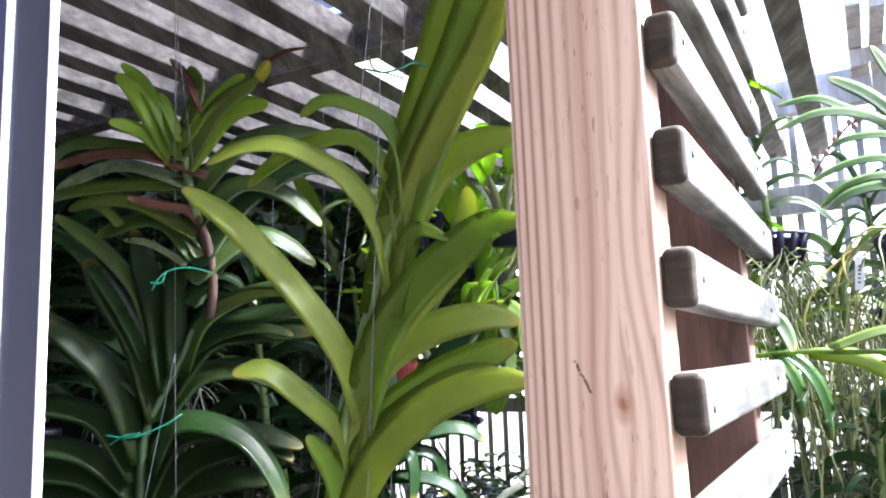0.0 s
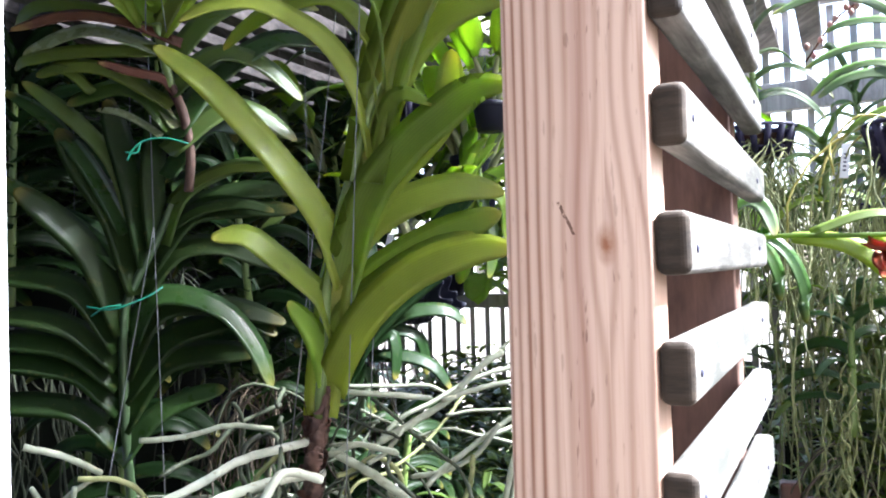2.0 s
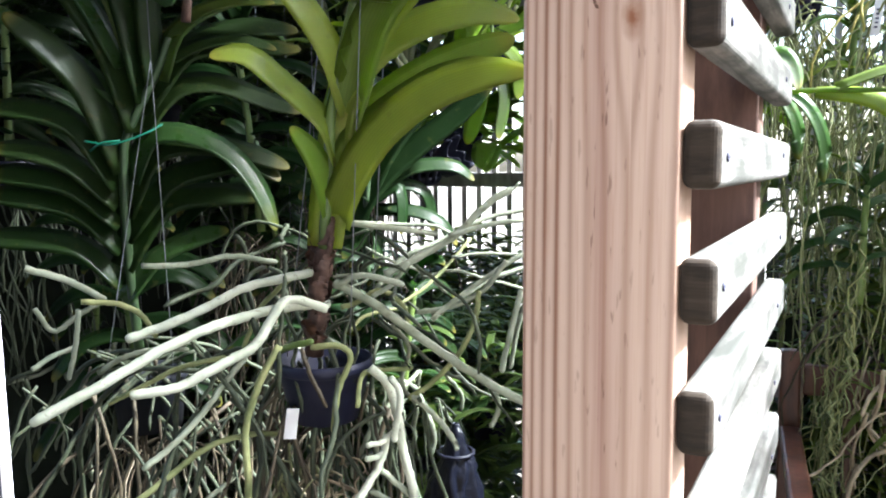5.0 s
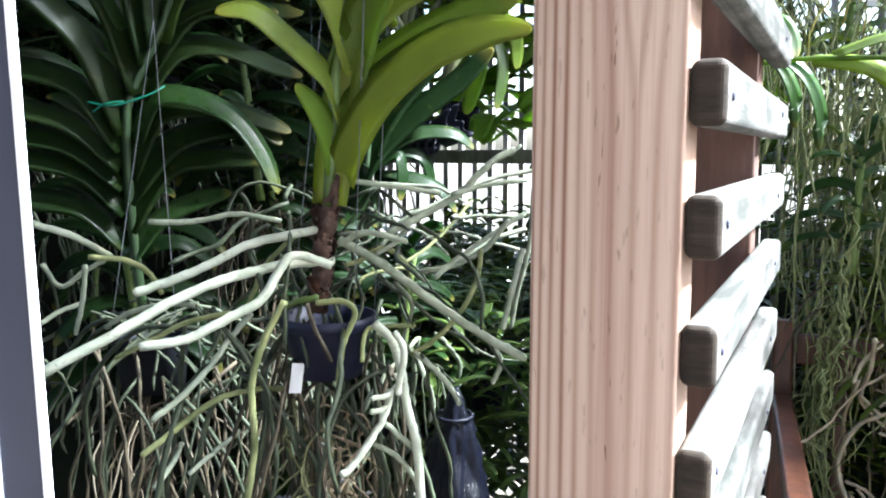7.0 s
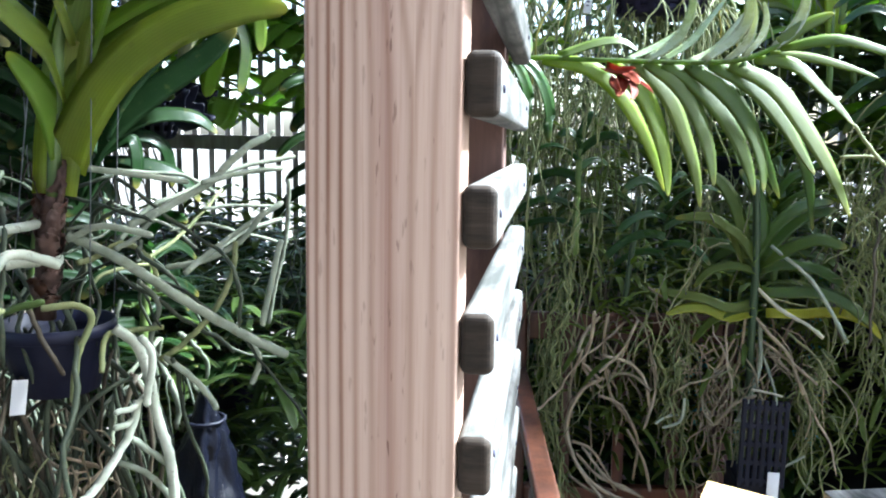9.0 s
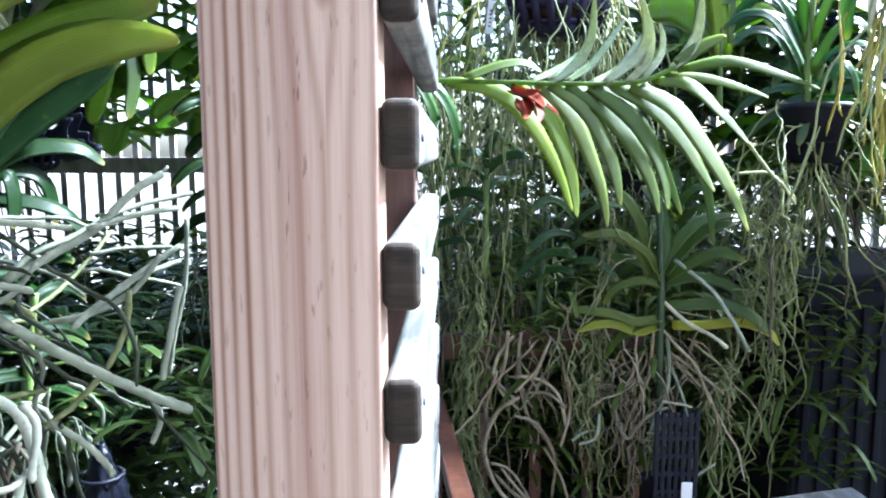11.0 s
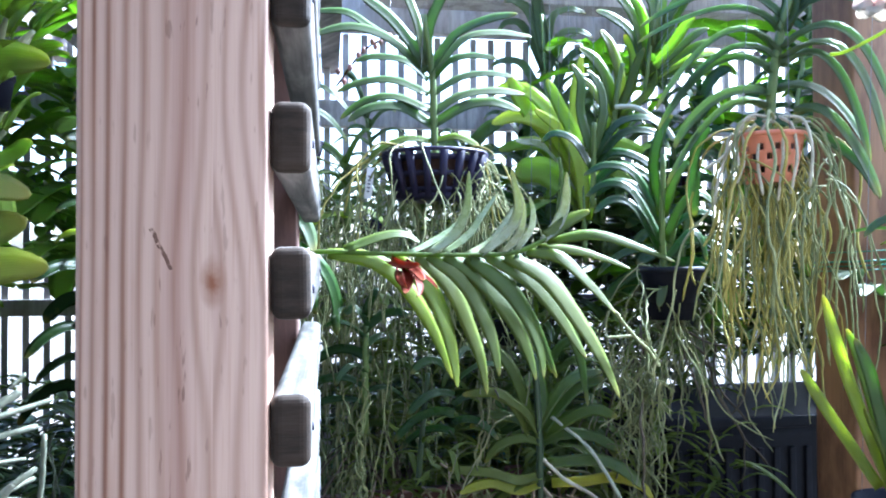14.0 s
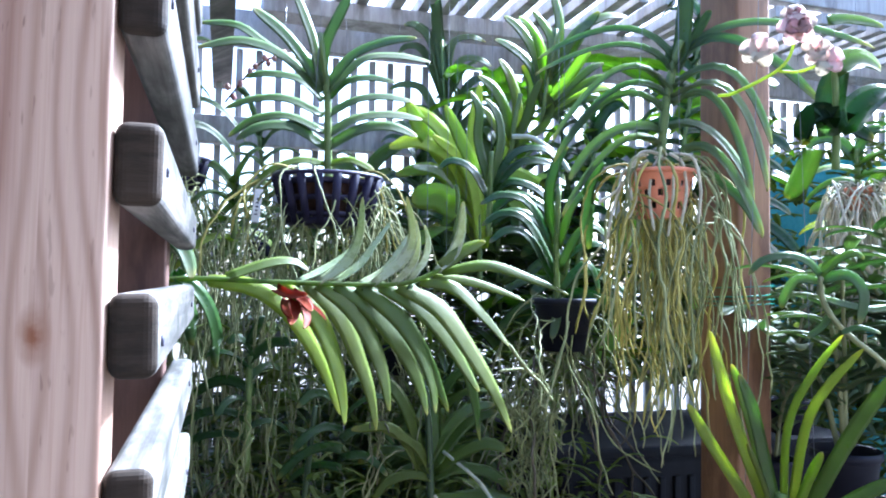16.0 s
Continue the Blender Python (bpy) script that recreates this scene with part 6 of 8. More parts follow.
def build_behind_near():
    vanda_back = thing("vanda_orchid", pose(-0.087, 1.278, 1.276, 0, 0, 12), "dark green strap-leaved orchid hanging behind the pale roots", "orchid", "hanging orchids")
    stem(vanda_back, [(0.0, 0, -0.06), (0.0, 0, 0.03), (0.005, 0, 0.12)], 0.006, 0.005, STEM_DARK)
    leaf(vanda_back, -0.036, -0.008, 0.009, 0.077, 0.075, 0.139, 0.150, 0.197, 0.208, 0.251, 0.0428, LEAF_DEEP_SHADE, 58, 0, 0)
    leaf(vanda_back, -0.025, 0.001, 0.028, 0.126, 0.092, 0.207, 0.155, 0.272, 0.214, 0.328, 0.0411, LEAF_DEEP_SHADE, 58, 0, 0.03)
    leaf(vanda_back, 0.001, 0.036, -0.014, 0.001, -0.041, -0.028, 0.0281, LEAF_DEEP_SHADE, 56, 0, -0.02)
    leaf(vanda_back, 0.010, 0.063, 0.057, 0.085, 0.099, 0.068, 0.111, 0.008, 0.0250, LEAF_DEEP_SHADE, 54, 0, 0.02)
    leaf(vanda_back, 0.001, 0.054, 0.046, 0.081, 0.056, 0.054, 0.052, 0.008, 0.0245, LEAF_DEEP_SHADE, 54, 0, -0.02)
    leaf(vanda_back, 0.010, 0.063, -0.025, 0.091, -0.069, 0.089, -0.105, 0.065, 0.0298, LEAF_DEEP_SHADE, 52, 0, 0.02)
    leaf(vanda_back, 0.020, 0.081, 0.076, 0.112, 0.143, 0.115, 0.183, 0.091, 0.0290, LEAF_DEEP_SHADE, 50, 0, 0.03)
    leaf(vanda_back, 0.014, 0.045, 0.073, 0.043, 0.119, 0.024, 0.147, -0.014, 0.0263, LEAF_DEEP_SHADE, 50, 0, 0)
    leaf(vanda_back, 0.001, 0.063, 0.022, 0.153, 0.016, 0.226, -0.009, 0.290, 0.0378, LEAF_DEEP_SHADE, 60, 0, 0.04)
    leaf(vanda_back, 0.005, 0.027, 0.017, 0.001, 0.010, -0.033, 0.0216, LEAF_DEEP_SHADE, 56, 0, -0.03)
    wire(vanda_back, (0.005, 0.02, 0.1), (0.005, 0.02, 0.95), 0.0006)
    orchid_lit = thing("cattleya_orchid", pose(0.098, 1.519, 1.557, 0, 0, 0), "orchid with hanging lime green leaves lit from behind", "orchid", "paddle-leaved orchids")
    stem(orchid_lit, [(0.02, 0, 0.0), (0.022, 0, 0.05), (0.02, 0, 0.1)], 0.005, 0.004)
    leaf(orchid_lit, 0.011, 0.031, -0.002, -0.047, -0.026, -0.126, 0.0369, LEAF_LIME, 60, 0, 0)
    leaf(orchid_lit, 0.043, 0.083, 0.024, 0.032, 0.002, -0.025, 0.0327, LEAF_MID, 58, 0, 0.02)
    leaf(orchid_lit, 0.022, 0.062, 0.064, 0.030, 0.069, -0.043, 0.0300, LEAF_LIME, 58, 0, 0)
    leaf(orchid_lit, 0.011, 0.052, -0.042, 0.044, -0.075, -0.007, 0.0335, LEAF_LIME, 56, 0, 0.02)
    leaf(orchid_lit, 0.027, 0.073, 0.070, 0.093, 0.101, 0.123, 0.0305, LEAF_LIME, 56, 0, 0)
    leaf(orchid_lit, 0.017, 0.042, 0.042, -0.033, 0.031, -0.117, 0.0280, LEAF_MID, 56, 0, -0.02)
    leaf(orchid_lit, 0.011, 0.062, -0.004, 0.127, 0.013, 0.180, 0.0343, LEAF_LIME, 60, 0, 0.02)
    wire(orchid_lit, (0.02, 0.02, 0.1), (0.02, 0.02, 0.6), 0.0006)


build_behind_near()
# paddle-leaved orchids lit from behind
PADDLE_LABEL = "potted orchid with stiff blunt leaves lit from behind"
P1 = paddle_orchid(pose(0.02, 1.49, 1.50), 201, 8, 0.15, 0.042, LEAF_LIME, PADDLE_LABEL, BLACK, potted=False)
P2 = paddle_orchid(pose(0.12, 1.66, 1.64), 202, 9, 0.17, 0.045, LEAF_LIME, PADDLE_LABEL, BLACK)
for x, y, z, rz, sc, src in ((-0.06, 1.76, 1.62, 70, 1.0, P1), (0.14, 1.48, 1.78, 160, 0.9, P2), (-0.24, 1.95, 1.72, 40, 1.1, P1)):
    copy_thing(src, Matrix.LocRotScale((x, y, z), Euler((0, 0, radians(rz))), (sc, sc, sc)))


Z1 = cane_orchid(pose(0.12, 1.75, 0.86), 402, 6, 0.26, 0.12, 0.026, LEAF_DARK, "low cane orchid with dark green leaves before the fence")
for x, y, z, rz in ((0.02, 1.62, 0.78, 80), (0.24, 1.95, 0.84, 190), (-0.10, 1.85, 0.76, 260)):
    copy_thing(Z1, pose(x, y, z, 0, 0, rz))
copy_thing(P2, Matrix.LocRotScale((0.10, 1.60, 1.70), Euler((0, 0, radians(250))), (1.1, 1.1, 1.1)))


def build_dotted_pot():
    p = thing("hanging_pot", pose(0.105, 1.749, 1.83), "small white hanging pot with dark dots", "pot")
    part("side", lathe([(0.032, 0), (0.046, 0.06), (0.048, 0.062)], 24), WHITE, p)
    dot = lathe([(0.0042, 0), (0.0042, 0.0012)], 10, 0.001)
    for i in range(14):
        for j in range(3):
            a, z = 2 * math.pi * (i + 0.5 * (j % 2)) / 14, 0.014 + 0.017 * j
            r = 0.032 + 0.014 * z / 0.06
            part("dot", moved(dot, Matrix.Translation((r * math.cos(a), r * math.sin(a), z)) @ Matrix.Rotation(a, 4, "Z") @ Matrix.Rotation(radians(90), 4, "Y")), INK, p)
    wire(p, (0.04, 0, 0.06), (0, 0, 0.45))
    wire(p, (-0.04, 0, 0.06), (0, 0, 0.45))


build_dotted_pot()


def build_loose_pots():
    for label, m, mat, top in (("dark violet slotted hanging basket", pose(-0.020, 1.655, 1.715), PURPLE, 0.085),
                               ("small dark net pot hanging in the gap", pose(-0.020, 1.575, 1.36, 10, 0, 0), BLACK, 0.05)):
        p = thing("hanging_pot", m, label, "pot", "dark hanging pots")
        basket(p, (0, 0, 0), top, top * 0.72, top * 1.1, mat, "", 16, 3, False)
        wire(p, (0, 0, top), (0, 0, 0.5))
    p = thing("hanging_pot", pose(0.045, 1.47, 1.405, 35, 60, 0), "torn black soft plastic pot hanging tilted among the leaves", "pot", "dark hanging pots")
    v, f = lathe([(0.020, -0.03), (0.027, -0.028), (0.031, -0.01), (0.034, 0.012), (0.035, 0.032)], 40, 0.0015)
    v = [Vector((x * (1 + 0.25 * noise.noise(Vector((x * 40, y * 40, 3)))), y * 0.7, z if z < 0.0 else z * (0.55 + 0.9 * noise.noise(Vector((x * 55, y * 55, 7)))))) for x, y, z in v]
    part("pot", (v, f), BLACK, p)
    p = thing("hanging_pot", pose(0.042, 2.09, 1.40, 14, 10, 0), "black soft plastic pot hanging before the bright wall", "pot", "dark hanging pots")
    soft_pot(p, (0, 0, 0), 0.05, 0.036, 0.085, BLACK, "")
    wire(p, (0, 0, 0.08), (0, 0, 0.8))
    p = thing("hanging_pot", pose(-0.080, 1.615, 1.455), "dull red plastic pot with a white tag", "pot")
    soft_pot(p, (0, 0, 0), 0.03, 0.024, 0.05, RED, "dull red plastic side")
    part("label_tag", moved(bar(0.012, 0.001, 0.04, 0.0003), pose(0.01, -0.02, 0.06, 0, 15, 0)), WHITE, p, "white plant tag")
    for x in (-0.02, 0.02):
        wire(p, (x, 0, 0.045), (0, 0, 0.7))
    bag = thing("black_sack", pose(0.055, 1.201, 0.0), "glossy black plastic sack slumped behind the roots", "sack")
    g = random.Random(5)
    prof = [(0.10, 0.0), (0.12, 0.25), (0.11, 0.5), (0.085, 0.72), (0.066, 0.82), (0.048, 0.90), (0.03, 0.955), (0.016, 0.985), (0.006, 1.0)]
    prof = [(0.75 * (r0 + (r1 - r0) * k / 5), z0 + (z1 - z0) * k / 5) for (r0, z0), (r1, z1) in zip(prof, prof[1:]) for k in range(5)] + [prof[-1]]
    v, f = lathe(prof, 60, 0.003)
    v = [Vector(q) + Vector((q[0], q[1], 0)) * (0.35 * noise.noise(Vector((q[0] * 30, q[1] * 30, q[2] * 14))) + 0.3 * noise.noise(Vector((q[0] * 90, q[1] * 90, q[2] * 60)))) for q in v]
    part("skin", (v, f), SACK, bag)
    part("tie", tube([(0.028 * math.cos(k * 0.6), 0.028 * math.sin(k * 0.6), 0.955) for k in range(12)], 0.003, 5), BLACK, bag, "black twine")


build_loose_pots()

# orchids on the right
hung_vanda(pose(0.295, 1.63, 1.22, 0, 0, -8), 106, 0.52, 20, 0.11, 0.026, LEAF_SHADE, "narrow dark green orchid hanging before the bright fence", "", 10, 0.3, ROOT_SHADED)


def hung_plant(m, label, stem_line, group="tall orchids against the light", reach=0.5, thick=0.007):
    """The stem and wire of a hanging strap-leaved orchid, whose leaves follow."""
    p = thing("vanda_orchid", m, label, "orchid", group)
    stem(p, stem_line, thick, thick * 0.75)
    wire(p, stem_line[-1], (stem_line[-1][0], 0.02, stem_line[-1][2] + reach), 0.0006)
    return p


def build_right_orchids():
    vanda_pale = hung_plant(pose(1.575, 1.801, 1.914, 0, 0, -42), "pale strap-leaved orchid before the bright slat wall", [(0.01, 0, -0.10), (0.0, 0, 0.1), (-0.01, 0, 0.3)])
    leaf(vanda_pale, 0.011, -0.017, -0.057, 0.142, -0.120, 0.166, -0.161, 0.152, 0.0374, LEAF_BLUE, 50, 0, 0)
    leaf(vanda_pale, 0.007, 0.101, -0.059, 0.262, -0.110, 0.286, -0.139, 0.265, 0.0377, LEAF_BLUE, 50, 0, 0.02)
    leaf(vanda_pale, 0.003, 0.134, -0.038, 0.292, -0.088, 0.340, -0.121, 0.337, 0.0425, LEAF_BLUE, 54, 0, -0.02)
    leaf(vanda_pale, -0.001, 0.185, -0.022, 0.320, -0.031, 0.422, -0.049, 0.490, 0.0399, LEAF_BLUE, 60, 0, 0)
    leaf(vanda_pale, 0.010, 0.118, 0.042, 0.233, 0.097, 0.246, 0.139, 0.224, 0.0338, LEAF_BLUE, 50, 0, 0)
    leaf(vanda_pale, 0.006, 0.168, 0.021, 0.289, 0.071, 0.316, 0.122, 0.304, 0.0340, LEAF_BLUE, 50, 0, 0.02)
    leaf(vanda_pale, 0.014, 0.034, 0.073, 0.171, 0.140, 0.191, 0.200, 0.177, 0.0377, LEAF_BLUE, 50, 0, 0.02)
    leaf(vanda_pale, 0.011, 0.050, -0.060, 0.091, -0.110, 0.091, -0.159, 0.065, 0.0411, LEAF_FRESH, 50, 0, 0)
    leaf(vanda_pale, 0.018, -0.017, 0.090, 0.085, 0.157, 0.103, 0.207, 0.079, 0.0374, LEAF_BLUE, 50, 0, 0)
    vanda_lime = hung_plant(pose(1.393, 1.469, 1.637, 0, 0, -42), "lime green strap-leaved orchid glowing against the light", [(0.005, 0, -0.16), (-0.003, 0, 0.05), (-0.012, 0, 0.14)])
    leaf(vanda_lime, 0.003, -0.000, -0.061, 0.131, -0.136, 0.227, -0.179, 0.304, 0.0567, LEAF_SUNNY, 62, 0, 0)
    leaf(vanda_lime, -0.003, 0.069, -0.069, 0.201, -0.146, 0.276, -0.229, 0.271, 0.0463, LEAF_SUNNY, 56, 0, 0.02)
    leaf(vanda_lime, -0.003, 0.041, -0.068, 0.161, -0.152, 0.203, -0.222, 0.184, 0.0514, LEAF_SUNNY, 56, 0, -0.02)
    leaf(vanda_lime, 0.000, -0.000, -0.082, 0.118, -0.164, 0.140, 0.0277, LEAF_PALE_SKY, 50, 0, -0.03)
    leaf(vanda_lime, 0.006, -0.042, -0.080, 0.030, -0.165, 0.044, 0.0277, LEAF_FRESH, 50, 0, -0.03)
    leaf(vanda_lime, 0.003, -0.042, -0.016, 0.130, -0.053, 0.215, -0.087, 0.289, 0.0409, LEAF_SUNNY, 60, 0, -0.03)
    leaf(vanda_lime, 0.006, -0.055, -0.013, 0.088, -0.048, 0.158, -0.117, 0.213, 0.0389, LEAF_SUNNY, 58, 0, -0.04)
    leaf(vanda_lime, 0.004, -0.055, -0.067, 0.097, -0.124, 0.140, -0.208, 0.126, 0.0463, LEAF_SUNNY, 56, 0, 0.03)
    leaf(vanda_lime, 0.010, -0.055, 0.030, 0.099, 0.058, 0.200, 0.101, 0.275, 0.0397, LEAF_SUNNY, 58, 0, 0.04)
    leaf(vanda_lime, 0.006, -0.028, -0.018, 0.169, -0.010, 0.286, 0.002, 0.362, 0.0390, LEAF_SUNNY, 60, 0, 0.05)
    lime_broad = hung_plant(pose(1.2245, 1.443, 1.676, 0, 0, -42) @ Matrix.Diagonal((0.86, 0.86, 0.86, 1)), "orchid with broad round lime green leaves", [(0.05, 0, -0.12), (0.06, 0, 0.0), (0.055, 0, 0.05)])
    leaf(lime_broad, 0.063, -0.026, 0.008, 0.015, -0.062, 0.011, 0.0814, LEAF_LIME, 66, 0, 0)
    leaf(lime_broad, 0.269, 0.049, 0.217, 0.077, 0.150, 0.077, 0.0597, LEAF_LIME, 60, 0, 0.02)
    leaf(lime_broad, 0.247, -0.049, 0.226, -0.010, 0.197, 0.018, 0.0507, LEAF_LIME, 60, 0, 0.03)
    vanda_mid = hung_plant(pose(1.316, 1.295, 1.818, 0, 0, -42), "mid green strap-leaved orchid with one thick white root", [(0.0, 0, -0.05), (0.006, 0, 0.03), (0.02, 0, 0.1)])
    leaf(vanda_mid, 0.001, -0.006, -0.017, 0.067, -0.042, 0.112, -0.075, 0.139, 0.0321, LEAF_FRESH, 58, 0, 0)
    leaf(vanda_mid, 0.004, -0.006, 0.013, 0.069, -0.004, 0.143, -0.027, 0.184, 0.0299, LEAF_FRESH, 58, 0, 0.02)
    leaf(vanda_mid, 0.009, -0.006, 0.041, 0.057, 0.047, 0.126, 0.026, 0.173, 0.0254, LEAF_FRESH, 58, 0, 0.03)
    leaf(vanda_mid, 0.004, -0.019, 0.030, 0.037, 0.048, 0.092, 0.065, 0.129, 0.0228, LEAF_FRESH, 58, 0, -0.02)
    leaf(vanda_mid, 0.000, -0.021, -0.032, 0.017, -0.055, 0.053, -0.071, 0.064, 0.0232, LEAF_FRESH, 56, 0, -0.02)
    leaf(vanda_mid, 0.004, -0.021, 0.070, 0.028, 0.089, 0.074, 0.077, 0.108, 0.0236, LEAF_FRESH, 56, 0, 0.02)
    root(vanda_mid, 0.0, 0.0, 0.045, -0.006, 0.10, -0.05, 0.118, -0.082, 0.0055, ROOT_WHITE, -0.02, -0.06)
    vanda_fan = hung_plant(pose(1.384, 1.264, 1.913, 0, 0, -42), "strap-leaved orchid with two close ranks of fresh green leaves", [(0.0, 0, -0.06), (0.01, 0, 0.05), (0.03, 0, 0.16)])
    leaf(vanda_fan, 0.003, -0.019, -0.026, 0.073, -0.071, 0.116, -0.108, 0.134, 0.0317, LEAF_MID, 56, 0, 0)
    leaf(vanda_fan, 0.005, -0.006, -0.018, 0.105, -0.051, 0.163, -0.087, 0.196, 0.0338, LEAF_MID, 58, 0, 0.02)
    leaf(vanda_fan, 0.009, 0.013, -0.006, 0.116, -0.032, 0.166, -0.055, 0.187, 0.0310, LEAF_LIME, 58, 0, 0)
    leaf(vanda_fan, 0.013, 0.033, 0.018, 0.127, -0.007, 0.172, -0.027, 0.193, 0.0283, LEAF_MID, 58, 0, -0.02)
    leaf(vanda_fan, 0.019, 0.046, 0.038, 0.152, 0.032, 0.219, 0.014, 0.274, 0.0286, LEAF_MID, 58, 0, 0.02)
    leaf(vanda_fan, 0.003, -0.019, 0.057, 0.046, 0.089, 0.092, 0.108, 0.109, 0.0315, LEAF_LIME, 50, 0, 0)
    leaf(vanda_fan, 0.003, -0.025, 0.065, 0.033, 0.111, 0.074, 0.142, 0.090, 0.0287, LEAF_MID, 50, 0, 0.02)
    leaf(vanda_fan, 0.003, -0.032, 0.064, 0.017, 0.115, 0.045, 0.150, 0.056, 0.0286, LEAF_MID, 50, 0, 0)
    leaf(vanda_fan, 0.000, -0.038, 0.065, 0.003, 0.117, 0.025, 0.157, 0.033, 0.0287, LEAF_LIME, 50, 0, 0.02)
    leaf(vanda_fan, 0.000, -0.045, 0.057, -0.012, 0.108, 0.002, 0.143, 0.001, 0.0286, LEAF_MID, 50, 0, 0)
    leaf(vanda_fan, 0.015, 0.033, 0.065, 0.114, 0.099, 0.170, 0.133, 0.214, 0.0329, LEAF_MID, 54, 0, 0.03)
    leaf(vanda_fan, 0.025, 0.059, 0.079, 0.156, 0.147, 0.202, 0.203, 0.209, 0.0311, LEAF_MID, 52, 0, 0.05)
    vanda_deep = hung_plant(pose(1.222, 1.27, 1.724, 0, 0, -42), "deep green strap-leaved orchid with arching leaves", [(0.0, 0, -0.13), (0.002, 0, -0.03), (0.004, 0, 0.05)])
    leaf(vanda_deep, 0.002, -0.024, -0.025, 0.069, -0.023, 0.137, -0.043, 0.177, 0.0246, LEAF_MID, 58, 0, 0)
    leaf(vanda_deep, 0.005, -0.024, 0.023, 0.071, 0.016, 0.132, -0.010, 0.168, 0.0227, LEAF_MID, 58, 0, 0.02)
    leaf(vanda_deep, 0.005, -0.024, 0.052, 0.046, 0.111, 0.057, 0.147, 0.032, 0.0234, LEAF_DARK, 48, 0, 0)
    leaf(vanda_deep, 0.007, -0.036, 0.064, 0.026, 0.127, 0.028, 0.162, -0.007, 0.0251, LEAF_DARK, 50, 0, 0.02)
    leaf(vanda_deep, 0.000, -0.048, 0.040, -0.015, 0.098, -0.031, 0.142, -0.076, 0.0247, LEAF_DARK, 50, 0, -0.02)
    leaf(vanda_deep, 0.001, -0.084, 0.051, -0.045, 0.109, -0.067, 0.143, -0.125, 0.0261, LEAF_DARK, 52, 0, -0.03)
    leaf(vanda_deep, -0.001, -0.107, 0.047, -0.077, 0.100, -0.096, 0.130, -0.153, 0.0242, LEAF_DARK, 52, 0, 0)
    leaf(vanda_deep, -0.004, -0.048, -0.037, 0.013, -0.079, 0.032, -0.108, 0.015, 0.0229, LEAF_DARK, 50, 0, 0.03)
    vanda_low = hung_plant(pose(1.248, 1.111, 1.589, 0, 0, -42), "dark green strap-leaved orchid in a black pot", [(0.004, 0, -0.14), (0.0, 0, -0.05), (0.004, 0, 0.1)], reach=0.7)
    leaf(vanda_low, 0.001, -0.045, -0.050, 0.060, -0.106, 0.081, -0.150, 0.062, 0.0226, LEAF_DARK, 52, 0, 0)
    leaf(vanda_low, 0.001, -0.078, -0.054, 0.027, -0.104, 0.046, -0.146, 0.021, 0.0227, LEAF_DARK, 52, 0, 0.02)
    leaf(vanda_low, 0.005, -0.111, -0.050, -0.007, -0.095, 0.011, -0.133, -0.015, 0.0224, LEAF_DARK, 52, 0, -0.02)
    leaf(vanda_low, 0.004, -0.023, 0.028, 0.056, 0.061, 0.090, 0.083, 0.079, 0.0206, LEAF_MID, 52, 0, 0)
    leaf(vanda_low, 0.006, -0.067, 0.040, 0.001, 0.075, 0.024, 0.105, 0.002, 0.0207, LEAF_MID, 52, 0, 0.02)
    leaf(vanda_low, -0.001, -0.012, -0.014, 0.078, 0.002, 0.147, 0.025, 0.182, 0.0231, LEAF_MID, 58, 0, 0.02)
    leaf(vanda_low, 0.002, -0.111, -0.002, -0.154, -0.014, -0.196, 0.0187, LEAF_BLUE, 58, 0, -0.05)
    leaf(vanda_low, 0.007, -0.111, 0.051, -0.055, 0.073, -0.066, 0.084, -0.110, 0.0190, LEAF_DARK, 50, 0, 0)
    soft_pot(vanda_low, (0.02, 0.02, -0.19), 0.06, 0.045, 0.07, BLACK, "black plastic pot")
    root_mass(vanda_low, 171, 18, (0.02, 0, -0.14), (0.07, 0.05, 0.03), 0.34, 0.0018, ROOT_GREEN, 0.7, 0.9, 1.0, steps=18)


build_right_orchids()
C1 = hung_vanda(pose(1.66, 1.72, 1.50, 0, 0, -42), 301, 0.40, 17, 0.21, 0.046, LEAF_MID, "tall green strap-leaved orchid against the light", "", 0, 0, ROOT_GREEN)
C2 = hung_vanda(pose(1.70, 1.43, 1.40, 0, 0, -30), 302, 0.52, 19, 0.20, 0.040, LEAF_DARK, "tall dark green strap-leaved orchid in a dark pot", "pot", 60, 0.35, ROOT_GREEN)
C3 = hung_vanda(pose(1.78, 1.90, 1.78, 0, 0, -39), 303, 0.36, 17, 0.18, 0.026, LEAF_BLUE, "pale strap-leaved orchid before the slat wall", "basket", 50, 0.3, ROOT_GREEN)
D1 = hung_vanda(pose(1.260, 1.391, 1.02, 0, 0, -70), 304, 0.26, 14, 0.17, 0.022, LEAF_MID, "dark stemmed strap-leaved orchid with old brown roots", "", 38, 0.34, ROOT_BROWN)
for x, y, z, rz, sc, src in ((1.600, 1.594, 1.45, -50, 1.0, C1), (1.280, 1.640, 1.35, -20, 0.9, C2), (1.930, 1.607, 1.75, -60, 1.0, C3), (1.100, 1.949, 1.60, -30, 0.8, C3), (1.93, 1.25, 1.75, -52, 0.9, C2),
                             (0.930, 1.607, 1.08, -20, 0.8, D1), (1.430, 1.983, 1.40, -10, 1.0, C1), (2.080, 1.200, 1.55, -75, 1.0, C2), (1.980, 0.805, 1.25, -80, 1.0, C1), (2.180, 0.545, 1.5, -80, 1.0, C2)):
    copy_thing(src, Matrix.LocRotScale((x, y, z), Euler((0, 0, radians(rz))), (sc, sc, sc)))

